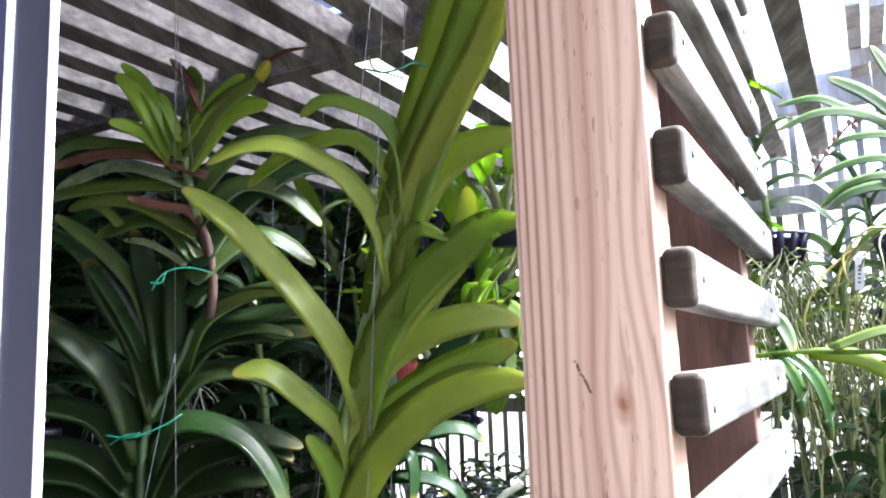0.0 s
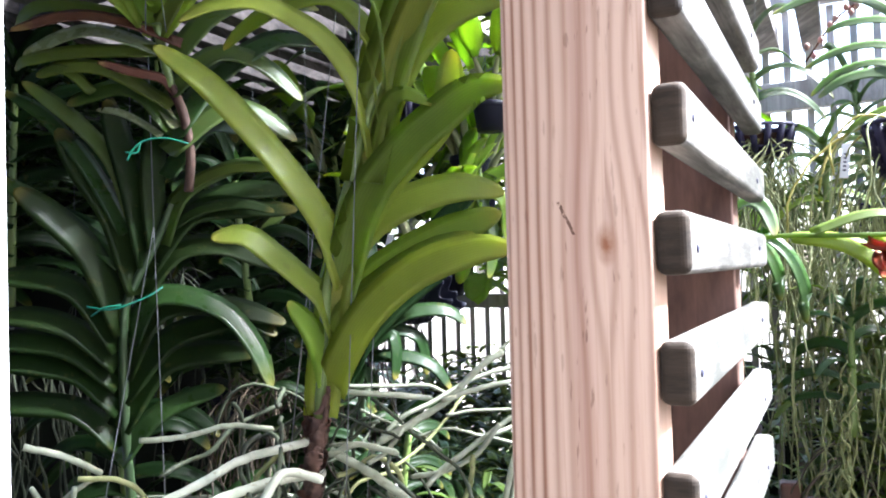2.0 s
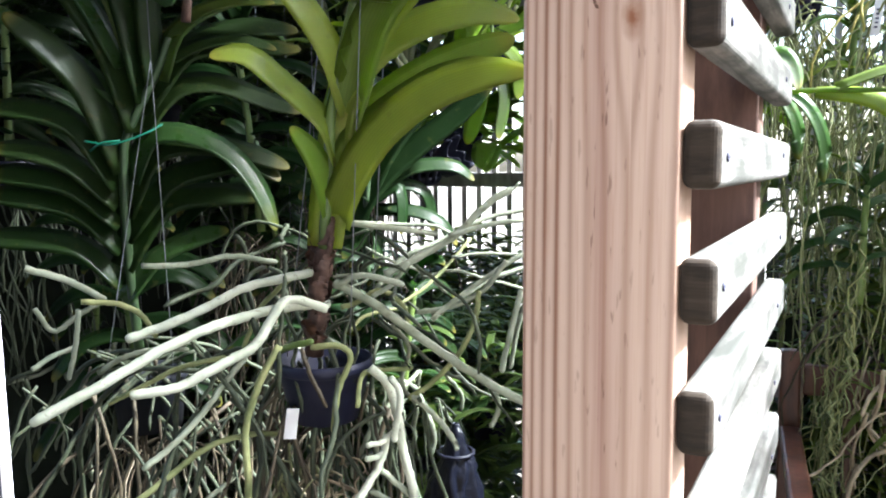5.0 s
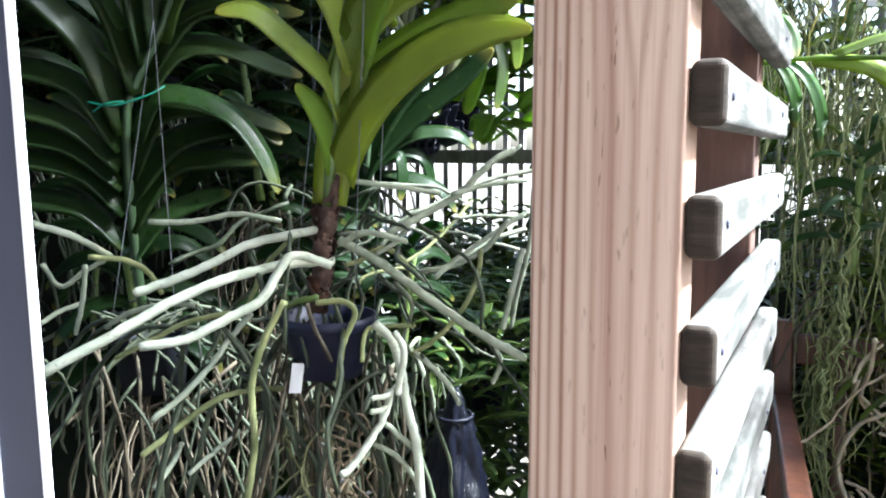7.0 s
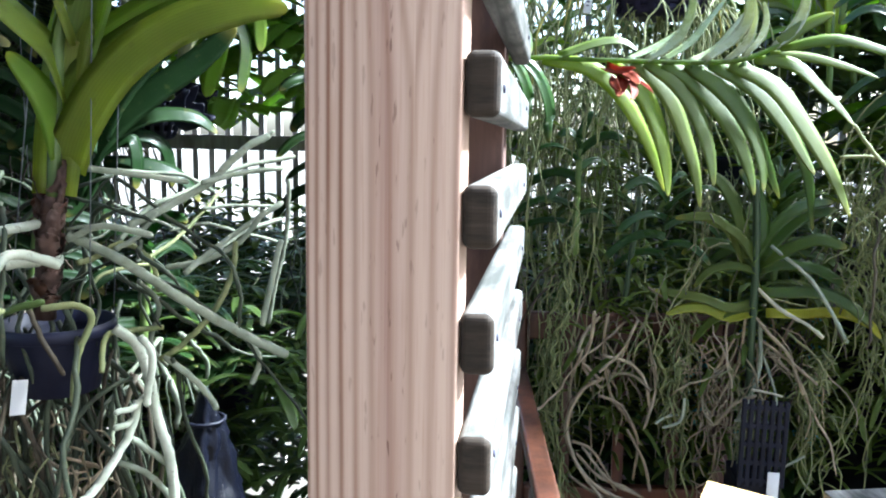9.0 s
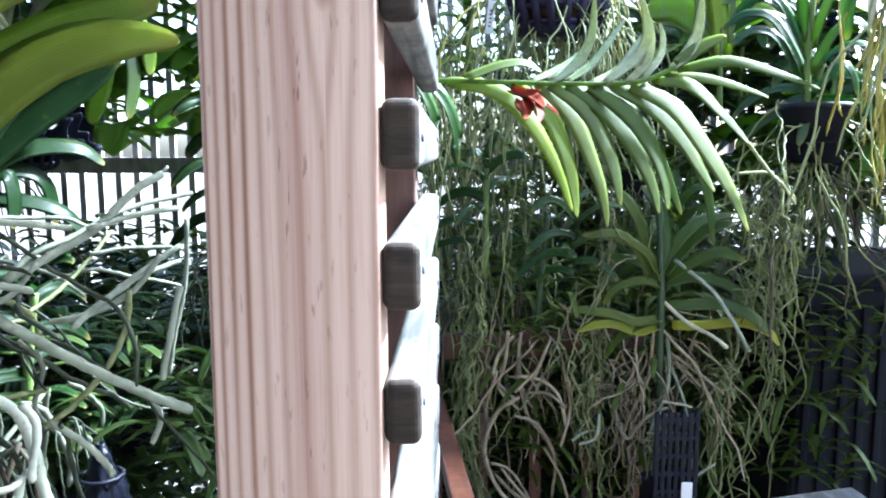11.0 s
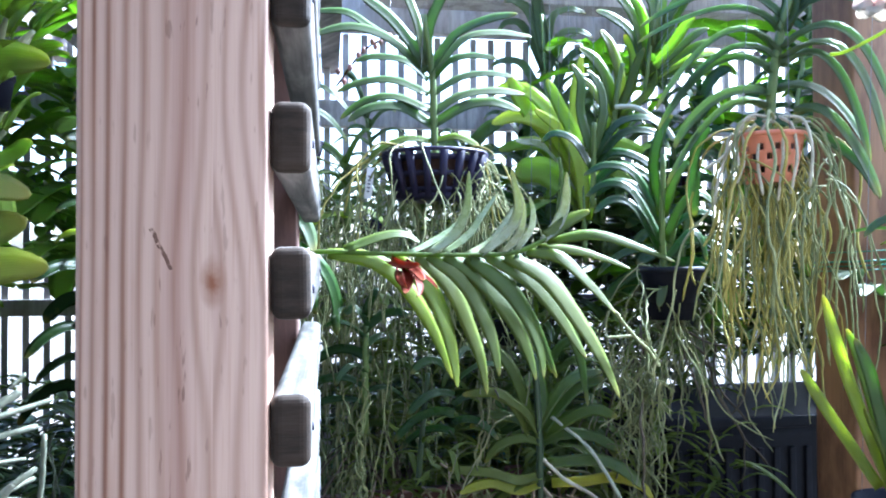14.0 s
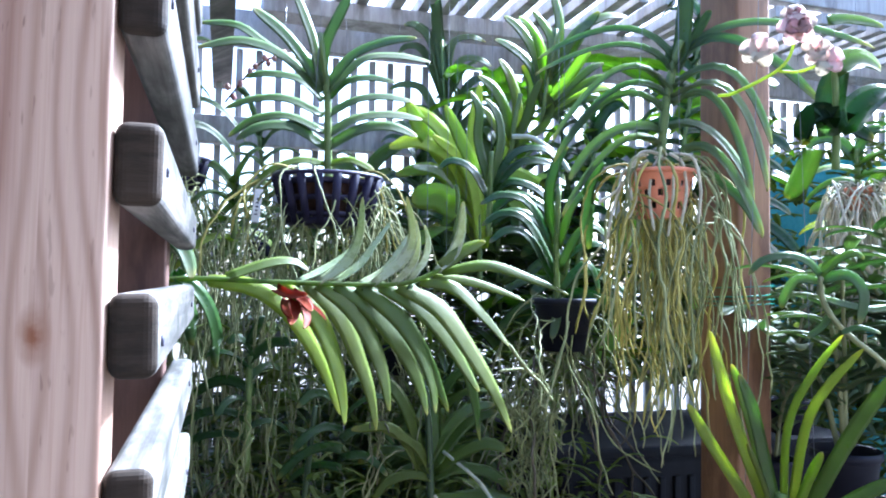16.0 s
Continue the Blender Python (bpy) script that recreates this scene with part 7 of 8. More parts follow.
# a second basket and the curtain of roots behind the screen
hung_vanda(pose(0.740, 1.737, 1.76, 0, 0, -20), 305, 0.20, 9, 0.18, 0.022, LEAF_BLUE, "strap-leaved orchid in a dark basket behind the slat screen", "basket", 90, 0.5, ROOT_GREEN)
CURTAIN = thing("vanda_orchid", pose(0.840, 1.652, 1.55, 0, 0, -24), "long curtain of thin olive aerial roots below a hanging orchid", "orchid")
stem(CURTAIN, [(0, 0, 0), (0.0, 0, 0.08), (0.01, 0, 0.15)], 0.008, 0.006)
fan_leaves(CURTAIN, random.Random(7), 0.02, 0.14, 8, 0.16, 0.022, LEAF_MID)
wire(CURTAIN, (0, 0, 0.1), (0, 0, 0.75), 0.0006)
root_mass(CURTAIN, 61, 64, (0.0, 0, -0.02), (0.12, 0.09, 0.10), 0.80, 0.0017, ROOT_GREEN, 1.1, 0.6, 0.4, steps=24)
root_mass(CURTAIN, 62, 18, (0.10, 0, -0.15), (0.14, 0.09, 0.1), 0.5, 0.0015, ROOT_GREEN, 1.0, 0.6, 0.4, steps=20)
def build_root_tangle():
    vanda_brown = thing("vanda_orchid", pose(1.03, 1.25, 1.13, 0, 0, -40), "old strap-leaved orchid with yellowing lower leaves and stiff straw-brown roots", "orchid", "orchids among the roots")
    stem(vanda_brown, [(0.022, 0.01, -0.30), (0.017, 0, -0.15), (0.015, 0, 0.0), (0.010, 0, 0.10), (0.004, 0, 0.17)], 0.008, 0.006, STEM_DARK)
    wire(vanda_brown, (0.004, 0.01, 0.15), (0.0, 0.03, 1.15), 0.0006)
    leaf(vanda_brown, 0.017, 0.012, -0.006, 0.053, -0.037, 0.079, -0.082, 0.098, 0.0214, LEAF_FRESH, 52, 0, -0.02)
    leaf(vanda_brown, 0.016, 0.027, 0.021, 0.085, 0.007, 0.147, -0.025, 0.188, 0.0273, LEAF_MID, 58, 0, 0.02)
    leaf(vanda_brown, 0.021, 0.023, 0.052, 0.066, 0.092, 0.104, 0.143, 0.121, 0.0264, LEAF_MID, 52, 0, 0.03)
    leaf(vanda_brown, 0.022, 0.012, 0.072, 0.048, 0.116, 0.067, 0.161, 0.056, 0.0267, LEAF_FRESH, 50, 0, -0.02)
    leaf(vanda_brown, 0.021, 0.001, 0.065, 0.016, 0.122, 0.009, 0.172, -0.021, 0.0244, LEAF_MID, 50, 0, 0.02)
    leaf(vanda_brown, 0.015, 0.001, -0.022, 0.010, -0.066, -0.002, -0.090, -0.032, 0.0193, LEAF_FRESH, 50, 0, -0.04)
    leaf(vanda_brown, 0.016, -0.064, -0.027, -0.072, -0.083, -0.055, -0.163, -0.047, 0.0224, LEAF_FRESH, 46, 0, -0.03)
    leaf(vanda_brown, 0.013, -0.080, -0.026, -0.090, -0.071, -0.074, -0.106, -0.076, -0.137, -0.087, 0.0209, LEAF_YELLOW, 50, 0, -0.05)
    leaf(vanda_brown, 0.013, -0.070, -0.026, -0.080, -0.063, -0.106, -0.087, -0.143, 0.0182, LEAF_FRESH, 50, 0, -0.03)
    leaf(vanda_brown, 0.030, -0.041, 0.078, -0.034, 0.133, -0.030, 0.179, -0.050, 0.212, -0.081, 0.0260, LEAF_MID, 52, 0, -0.02)
    leaf(vanda_brown, 0.038, -0.078, 0.100, -0.073, 0.155, -0.064, 0.206, -0.078, 0.230, -0.105, 0.0215, LEAF_YELLOW, 50, 0, 0)
    leaf(vanda_brown, 0.017, 0.012, -0.025, 0.039, -0.077, 0.045, -0.123, 0.018, 0.0227, LEAF_MID, 50, 0, 0.04)
    leaf(vanda_brown, -0.004, 0.013, -0.029, 0.064, -0.065, 0.098, -0.133, 0.095, 0.0216, LEAF_FRESH, 50, 0, -0.03)
    leaf(vanda_brown, 0.001, 0.013, 0.040, 0.079, 0.084, 0.123, 0.139, 0.134, 0.0254, LEAF_MID, 52, 0, 0.03)
    leaf(vanda_brown, -0.002, 0.024, -0.021, 0.099, -0.049, 0.153, -0.089, 0.186, 0.0271, LEAF_FRESH, 56, 0, 0.04)
    root(vanda_brown, 0.038, 0.050, 0.103, -0.000, 0.142, -0.055, 0.172, -0.108, 0.0035, ROOT_PALE, 0, -0.05, knobbly=0.14)
    root(vanda_brown, 0.022, -0.033, 0.060, -0.063, 0.108, -0.085, 0.132, -0.100, 0.0038, ROOT_CREAM, 0, -0.06, knobbly=0.14)
    root(vanda_brown, 0.019, -0.085, 0.047, -0.114, 0.081, -0.147, 0.110, -0.214, 0.0032, ROOT_TAN, 0, -0.04, knobbly=0.14)
    root(vanda_brown, 0.032, -0.128, 0.086, -0.160, 0.131, -0.189, 0.0032, ROOT_TAN, 0, -0.05, knobbly=0.14)
    root(vanda_brown, 0.029, -0.095, 0.035, -0.167, 0.025, -0.220, 0.003, -0.279, 0.0039, ROOT_MID, 0, -0.04, knobbly=0.14)
    root(vanda_brown, 0.007, -0.153, -0.013, -0.209, -0.039, -0.267, -0.051, -0.318, 0.0029, ROOT_TAN, 0, -0.02, knobbly=0.14)
    root(vanda_brown, 0.039, -0.160, 0.062, -0.215, 0.073, -0.270, 0.0029, ROOT_MID, 0, -0.05, knobbly=0.14)
    root(vanda_brown, 0.079, -0.111, 0.134, -0.156, 0.154, -0.214, 0.0024, ROOT_OLIVE, 0, -0.02, knobbly=0.14)
    root(vanda_brown, 0.004, -0.087, -0.001, -0.167, -0.016, -0.240, 0.0029, ROOT_TAN, 0, 0.02, knobbly=0.14)
    root(vanda_brown, -0.013, -0.133, -0.035, -0.194, -0.024, -0.253, -0.038, -0.316, 0.0027, ROOT_TAN, 0, 0.03, knobbly=0.14)
    root(vanda_brown, -0.107, -0.299, -0.125, -0.292, -0.141, -0.294, 0.0026, ROOT_PALE, 0, -0.08, knobbly=0.14)
    root(vanda_brown, -0.091, -0.237, -0.096, -0.281, -0.128, -0.301, 0.0029, ROOT_PALE, -0.08, -0.08, knobbly=0.14)
    root(vanda_brown, -0.052, -0.265, -0.039, -0.285, -0.004, -0.237, 0.032, -0.213, 0.0029, ROOT_TAN, -0.06, -0.08, knobbly=0.14)
    root(vanda_brown, -0.002, -0.273, 0.046, -0.265, 0.087, -0.266, 0.0028, ROOT_PALE, -0.06, -0.08, knobbly=0.14)
    root(vanda_brown, 0.023, -0.213, 0.042, -0.211, 0.075, -0.212, 0.0024, ROOT_CREAM, -0.05, -0.07, knobbly=0.14)
    root(vanda_brown, 0.079, -0.346, 0.097, -0.330, 0.118, -0.313, 0.0024, ROOT_PALE, -0.08, -0.08, knobbly=0.14)
    root_mass(vanda_brown, 70, 26, (0.03, 0.03, -0.13), (0.08, 0.03, 0.06), 0.26, 0.0022, ROOT_TAN, 0.6, 0.8, 0.9, steps=14)
    tangle = thing("vanda_orchid", pose(0.905, 1.335, 1.10, 0, 0, -34), "tangle of bare straw-brown and mossy green hanging roots", "orchid")
    stem(tangle, [(-0.07, 0.03, -0.06), (-0.06, 0.03, 0.06), (-0.05, 0.03, 0.16)], 0.006, 0.005, STEM_DARK)
    fan_leaves(tangle, random.Random(9), 0.04, 0.14, 8, 0.14, 0.018, LEAF_DARK)
    root(tangle, -0.116, -0.084, -0.142, -0.114, -0.152, -0.147, 0.0035, ROOT_TAN, 0.02, -0.04, knobbly=0.14)
    root(tangle, -0.124, -0.064, -0.130, -0.129, -0.143, -0.188, -0.102, -0.238, 0.0035, ROOT_TAN, -0.03, 0.02, knobbly=0.14)
    root(tangle, -0.102, -0.204, -0.143, -0.233, -0.169, -0.296, -0.158, -0.351, -0.133, -0.391, -0.095, -0.417, -0.042, -0.433, 0.0042, ROOT_TAN, 0, -0.06, knobbly=0.14)
    root(tangle, -0.101, -0.077, -0.107, -0.155, -0.087, -0.250, -0.051, -0.298, -0.020, -0.360, 0.0035, ROOT_TAN, 0.02, 0.04, knobbly=0.14)
    root(tangle, -0.103, -0.151, -0.055, -0.161, -0.023, -0.193, -0.009, -0.253, 0.0034, ROOT_TAN, -0.03, -0.02, knobbly=0.14)
    root(tangle, -0.087, -0.195, -0.045, -0.188, -0.009, -0.209, 0.0030, ROOT_TAN, 0, -0.04, knobbly=0.14)
    root(tangle, -0.154, -0.376, -0.105, -0.422, -0.045, -0.441, 0.001, -0.465, 0.0036, ROOT_TAN, 0.02, 0.02, knobbly=0.14)
    root(tangle, -0.136, -0.342, -0.079, -0.399, -0.019, -0.416, 0.0031, ROOT_TAN, -0.03, -0.06, knobbly=0.14)
    root(tangle, -0.048, -0.096, -0.074, -0.174, -0.097, -0.232, 0.0031, ROOT_TAN, 0, 0.04, knobbly=0.14)
    root(tangle, -0.173, -0.138, -0.144, -0.177, -0.108, -0.203, 0.0031, ROOT_TAN, 0.02, -0.02, knobbly=0.14)
    root(tangle, -0.040, -0.072, -0.068, -0.137, -0.109, -0.183, 0.0026, ROOT_TAN, -0.03, -0.04, knobbly=0.14)
    root(tangle, -0.160, -0.345, -0.116, -0.367, -0.067, -0.451, 0.0032, ROOT_TAN, 0, 0.02, knobbly=0.14)
    root(tangle, -0.162, -0.255, -0.174, -0.320, -0.146, -0.378, -0.085, -0.440, 0.0035, ROOT_TAN, 0.02, -0.06, knobbly=0.14)
    root(tangle, -0.145, -0.144, -0.168, -0.226, -0.166, -0.311, 0.0031, ROOT_TAN, -0.03, 0.04, knobbly=0.14)
    root(tangle, -0.051, -0.307, -0.014, -0.369, -0.000, -0.422, 0.0031, ROOT_TAN, 0, -0.02, knobbly=0.14)
    root(tangle, -0.016, -0.145, -0.001, -0.215, -0.018, -0.287, 0.0030, ROOT_TAN, 0.02, -0.04, knobbly=0.14)
    root(tangle, -0.108, -0.232, -0.064, -0.256, -0.030, -0.329, -0.035, -0.421, 0.0031, ROOT_TAN, -0.03, 0.02, knobbly=0.14)
    root(tangle, -0.165, -0.419, -0.110, -0.436, -0.063, -0.431, 0.0031, ROOT_TAN, 0, -0.06, knobbly=0.14)
    garland(tangle, -0.170, 0.178, -0.181, 0.065, -0.186, -0.038, -0.199, -0.145, -0.206, -0.253, -0.190, -0.373, -0.163, -0.481, 0.020, 16, ROOT_MOSS)
    garland(tangle, -0.216, 0.006, -0.219, -0.135, -0.221, -0.279, -0.189, -0.410, -0.133, -0.489, 0.012, 7, ROOT_MOSS)
    garland(tangle, 0.015, -0.024, 0.037, -0.134, 0.032, -0.261, 0.055, -0.447, 0.026, 15, ROOT_MOSS)
    garland(tangle, 0.059, 0.110, 0.053, -0.021, 0.054, -0.155, 0.073, -0.291, 0.014, 6, ROOT_OLIVE)
    garland(tangle, 0.077, -0.108, 0.100, -0.219, 0.098, -0.440, 0.030, 13, ROOT_TAN)
    garland(tangle, 0.286, -0.111, 0.281, -0.220, 0.286, -0.411, 0.030, 16, ROOT_MOSS)
    garland(tangle, 0.141, -0.147, 0.160, -0.280, 0.150, -0.432, 0.022, 8, ROOT_OLIVE)
    garland(tangle, 0.355, 0.225, 0.359, 0.104, 0.374, -0.018, 0.375, -0.134, 0.338, -0.274, 0.279, -0.391, 0.012, 7, ROOT_MOSS)
    garland(tangle, 0.366, 0.243, 0.373, 0.133, 0.354, 0.022, 0.382, -0.156, 0.026, 14, ROOT_MOSS)
    garland(tangle, 0.333, 0.221, 0.328, 0.110, 0.357, -0.023, 0.012, 5, ROOT_GREEN)
    garland(tangle, 0.405, 0.199, 0.398, 0.088, 0.406, -0.067, 0.012, 5, ROOT_GREEN)
    garland(tangle, 0.064, 0.220, 0.069, 0.109, 0.053, -0.025, 0.012, 4, ROOT_OLIVE)
    root_mass(tangle, 63, 26, (-0.07, 0.05, -0.10), (0.09, 0.04, 0.08), 0.30, 0.0021, ROOT_TAN, 0.7, 0.85, 0.8, steps=18)
    root_mass(tangle, 65, 16, (0.18, 0.04, 0.08), (0.22, 0.05, 0.10), 0.50, 0.0016, ROOT_OLIVE, 0.8, 0.8, 0.7, steps=20)


build_root_tangle()
hung_vanda(pose(0.865, 1.41, 0, 0, 0, -28) @ pose(-0.10, 0.05, 1.16, 0, 0, 30), 333, 0.20, 12, 0.13, 0.019, LEAF_DARK, "leafy dark green orchid hanging among tangled aerial roots", "", 7, 0.26, ROOT_BROWN, group="orchids among the roots")
hung_vanda(pose(0.865, 1.41, 0, 0, 0, -28) @ pose(0.32, 0.12, 1.02, 0, 0, 16), 332, 0.22, 14, 0.16, 0.020, LEAF_MID, "leafy green orchid hanging behind tangled aerial roots", "", 7, 0.26, ROOT_BROWN, group="orchids among the roots")
HANGER = thing("vanda_orchid", pose(1.340, 1.167, 1.42, 0, 0, -47), "orchid in a black pot with greenish hanging roots", "orchid")
soft_pot(HANGER, (0, 0, -0.06), 0.06, 0.05, 0.08, BLACK, "black plastic pot")
fan_leaves(HANGER, random.Random(10), 0.02, 0.12, 7, 0.17, 0.024, LEAF_DARK)
stem(HANGER, [(0, 0, 0), (0.0, 0, 0.08), (0.01, 0, 0.13)], 0.008, 0.006)
wire(HANGER, (0, 0, 0.1), (0, 0, 0.9), 0.0006)
root_mass(HANGER, 66, 12, (-0.03, 0, -0.05), (0.09, 0.06, 0.05), 0.5, 0.0018, ROOT_OLIVE, 0.8, 0.85, 0.8, steps=22)
root_mass(HANGER, 69, 8, (0.02, 0, -0.08), (0.10, 0.06, 0.05), 0.36, 0.0024, ROOT_BROWN, 0.6, 0.9, 1.0, steps=20)


# right of the roof post
def build_flowering():
    p = thing("phalaenopsis_orchid", pose(1.252, 0.653, 1.876, 0, 0, -60), "dark-leaved orchid with white and dusky pink flowers on an arching stalk", "orchid")
    part("flower_stalk", tube(flow([(-0.11, 0.0, -0.080), (-0.085, 0.0, -0.077), (-0.026, 0.01, -0.046), (-0.004, 0.02, -0.021), (0.006, 0.02, 0.012)], 5), 0.0026, 6), LEAF_BRIGHT, p, "green flower stalk")
    part("flower_stalk", tube(flow([(-0.02, 0.01, -0.045), (0.01, 0.01, -0.047), (0.045, 0.01, -0.036)], 5), 0.0022, 6), LEAF_BRIGHT, p, "green flower stalk")
    g = random.Random(3)
    face = Vector((0, -1, 0.1)).normalized()
    u, v = Vector((1, 0, 0)), Vector((0, 0.1, 1)).normalized()
    for x, z, size, pink in ((-0.050, -0.013, 0.029, 0), (0.004, 0.012, 0.030, 1), (0.046, -0.036, 0.026, 0), (0.030, -0.020, 0.022, 0), (0.0, 0.036, 0.020, 2)):
        fl = part("flower", lathe([(0.002, -0.006), (0.004, 0), (0.002, 0.005)], 8, 0.001), LIP, p, "white flower with a dusky pink lip" if pink != 1 else "flower with a broad dusky pink lip")
        fl.location = (x, -0.012 if pink == 1 else 0.0, z)
        for k in range(5):
            a = 2 * math.pi * k / 5 + g.uniform(-0.25, 0.25) + 0.3
            h = u * math.cos(a) + v * math.sin(a)
            part("petal", blade(curve3((0, 0, 0), h * size * 0.5 + face * 0.008, h * size + face * g.uniform(-0.006, 0.006), 8), size * 0.95, face.cross(h), 0.15, 0.0008, 0.75, 0.35), PETAL, fl)
        if pink:
            for a in (-0.7, 0.0, 0.7):
                h = u * math.sin(a) - v * math.cos(a) * 0.35 + v * 0.1
                part("lip", blade(curve3((0, -0.006, 0), h * size * 0.55 + face * 0.016, h * size * 0.95 + face * 0.008, 8), size * 0.85, face.cross(h), 0.4, 0.0008, 0.7, 0.5), LIP, fl)
    for bx, bz, mx, mz, tx, tz, w, m in ((0.06, -0.15, 0.055, -0.09, 0.075, -0.03, 0.045, LEAF_DARK), (0.05, -0.12, 0.07, -0.13, 0.115, -0.155, 0.030, LEAF_DEEP_SHADE), (0.06, -0.14, 0.03, -0.12, 0.015, -0.16, 0.045, LEAF_DEEP_SHADE), (0.06, -0.06, 0.09, -0.035, 0.125, -0.05, 0.045, LEAF_MID), (0.05, 0.02, 0.08, 0.028, 0.13, 0.018, 0.022, LEAF_MID), (0.07, -0.15, 0.10, -0.10, 0.14, -0.08, 0.05, LEAF_DARK), (0.02, -0.17, 0.01, -0.21, -0.01, -0.24, 0.035, LEAF_MID)):
        strap(p, bx, bz, mx, mz, tx, tz, w, m, 62, 0.03, tip=0.5)
    stem(p, [(0.06, 0.02, -0.20), (0.06, 0.01, -0.12), (0.055, 0.0, -0.02)], 0.006, 0.005)
    wire(p, (0.06, 0.02, -0.1), (0.06, 0.02, 0.5), 0.0006)


build_flowering()
W1 = thing("vanda_orchid", pose(1.910, 0.788, 1.72, 0, 0, -68), "orchid with a pale beard of dry cream roots", "orchid")
soft_pot(W1, (0, 0, -0.05), 0.035, 0.03, 0.05, ORANGE, "small brown-orange pot")
fan_leaves(W1, random.Random(14), 0.0, 0.08, 6, 0.17, 0.03, LEAF_MID)
stem(W1, [(0, 0, -0.02), (0, 0, 0.05), (0, 0, 0.09)], 0.007, 0.005)
wire(W1, (0, 0, 0), (0, 0, 0.6), 0.0006)
root_mass(W1, 67, 130, (0, 0, 0.0), (0.06, 0.05, 0.02), 0.36, 0.0023, ROOT_CREAM, 0.9, 0.6, 0.9, steps=18)
DENDRO = Vector((1.52, 0.68, 1.22))
Q1 = cane_orchid(pose(1.700, 0.609, 1.36), 401, 5, 0.34, 0.11, 0.03, LEAF_BLUE, "cane orchid with small blue-green leaves")
for x, y, z, rz in ((1.830, 0.913, 1.25, 60), (1.980, 0.705, 1.30, 150), (1.880, 0.560, 1.62, 240), (1.660, 0.871, 1.15, 300)):
    copy_thing(Q1, pose(x, y, z, 0, 0, rz))

copy_thing(Q1, Matrix.LocRotScale(DENDRO, Euler((0, 0, radians(20))), (1.25, 1.25, 1.25)))
copy_thing(Q1, Matrix.LocRotScale(DENDRO + Vector((0.10, -0.09, 0.10)), Euler((0, 0, radians(130))), (1.1, 1.1, 1.1)))


def build_near_cane():
    cane_plant = thing("dendrobium_orchid", pose(1.204, 0.6, 1.512, 0, 0, -60), "cane orchid with arching pale blue-green leaves beside the post", "orchid", "cane orchids")
    part("cane", tube(flow([(0.002, 0, 0.0), (0.004, 0, -0.032), (0.021, 0, -0.064), (0.049, 0.02, -0.09), (0.091, 0.05, -0.124), (0.16, 0.10, -0.20)], 5), 0.0042, 6), CANE, cane_plant)
    leaf(cane_plant, 0.002, -0.002, -0.014, 0.019, -0.042, 0.029, -0.076, 0.021, -0.095, 0.001, 0.0148, LEAF_BLUE, 50, 0, -0.03)
    leaf(cane_plant, 0.002, 0.001, 0.022, 0.022, 0.044, 0.033, 0.058, 0.025, 0.0136, LEAF_FRESH, 56, 0, 0)
    leaf(cane_plant, 0.004, -0.005, 0.035, 0.001, 0.053, -0.023, 0.046, -0.066, 0.0182, LEAF_BLUE, 60, 0, -0.02)
    leaf(cane_plant, 0.000, -0.008, -0.027, -0.005, -0.041, -0.025, -0.048, -0.046, 0.0162, LEAF_BLUE, 56, 0, 0.02)
    leaf(cane_plant, 0.006, -0.032, 0.038, -0.040, 0.072, -0.046, 0.106, -0.039, 0.0135, LEAF_BLUE, 50, 0, 0.03)
    leaf(cane_plant, 0.014, -0.056, 0.003, -0.072, -0.015, -0.087, 0.0123, LEAF_BLUE, 50, 0, 0)
    leaf(cane_plant, 0.028, -0.079, 0.050, -0.071, 0.077, -0.078, 0.0097, LEAF_BLUE, 50, 0, 0)
    soft_pot(cane_plant, (0.17, 0.10, -0.30), 0.05, 0.038, 0.09, BLACK, "black plastic pot")
    wire(cane_plant, (0.17, 0.10, -0.21), (0.17, 0.10, 0.85), 0.0006)


build_near_cane()

# low and far foliage
leaf_thicket("leafy_shoots", "crowded fresh green shoots behind the hanging roots", 86, 620, ((0.0, 0.95), (1.74, 2.05), (0.72, 1.40)), 0.11, LEAF_FRESH, 0.9, 0.13)
leaf_thicket("leafy_shoots", "crowded fresh green shoots low among the roots", 87, 480, ((0.10, 0.85), (1.62, 1.76), (0.68, 1.14)), 0.10, LEAF_FRESH, 0.9, 0.12)
leaf_thicket("fern_mass", "dense green feathery foliage behind the roots", 71, 1100, ((-0.15, 0.60), (2.12, 2.45), (0.85, 1.66)), 0.11, LEAF_MID)
leaf_thicket("fern_mass", "dense dark foliage along the left wall", 72, 1500, ((-1.8, -0.85), (1.7, 2.5), (0.3, 1.12)), 0.15, LEAF_DARK)
leaf_thicket("fern_mass", "bright low foliage under the hanging roots", 73, 500, ((-0.80, -0.35), (1.3, 1.9), (0.6, 1.08)), 0.10, LEAF_MID)
leaf_thicket("fern_mass", "grey-green tangled foliage by the side wall", 74, 480, ((1.72, 2.2), (1.6, 2.4), (0.6, 1.5)), 0.11, LEAF_BLUE)
leaf_thicket("fern_mass", "green foliage along the back wall", 75, 1100, ((0.3, 1.02), (2.15, 2.5), (0.9, 1.75)), 0.14, LEAF_MID)
leaf_thicket("fern_mass", "dark low foliage near the ground", 76, 800, ((-0.3, 1.0), (2.08, 2.45), (0.3, 0.95)), 0.13, LEAF_DARK)


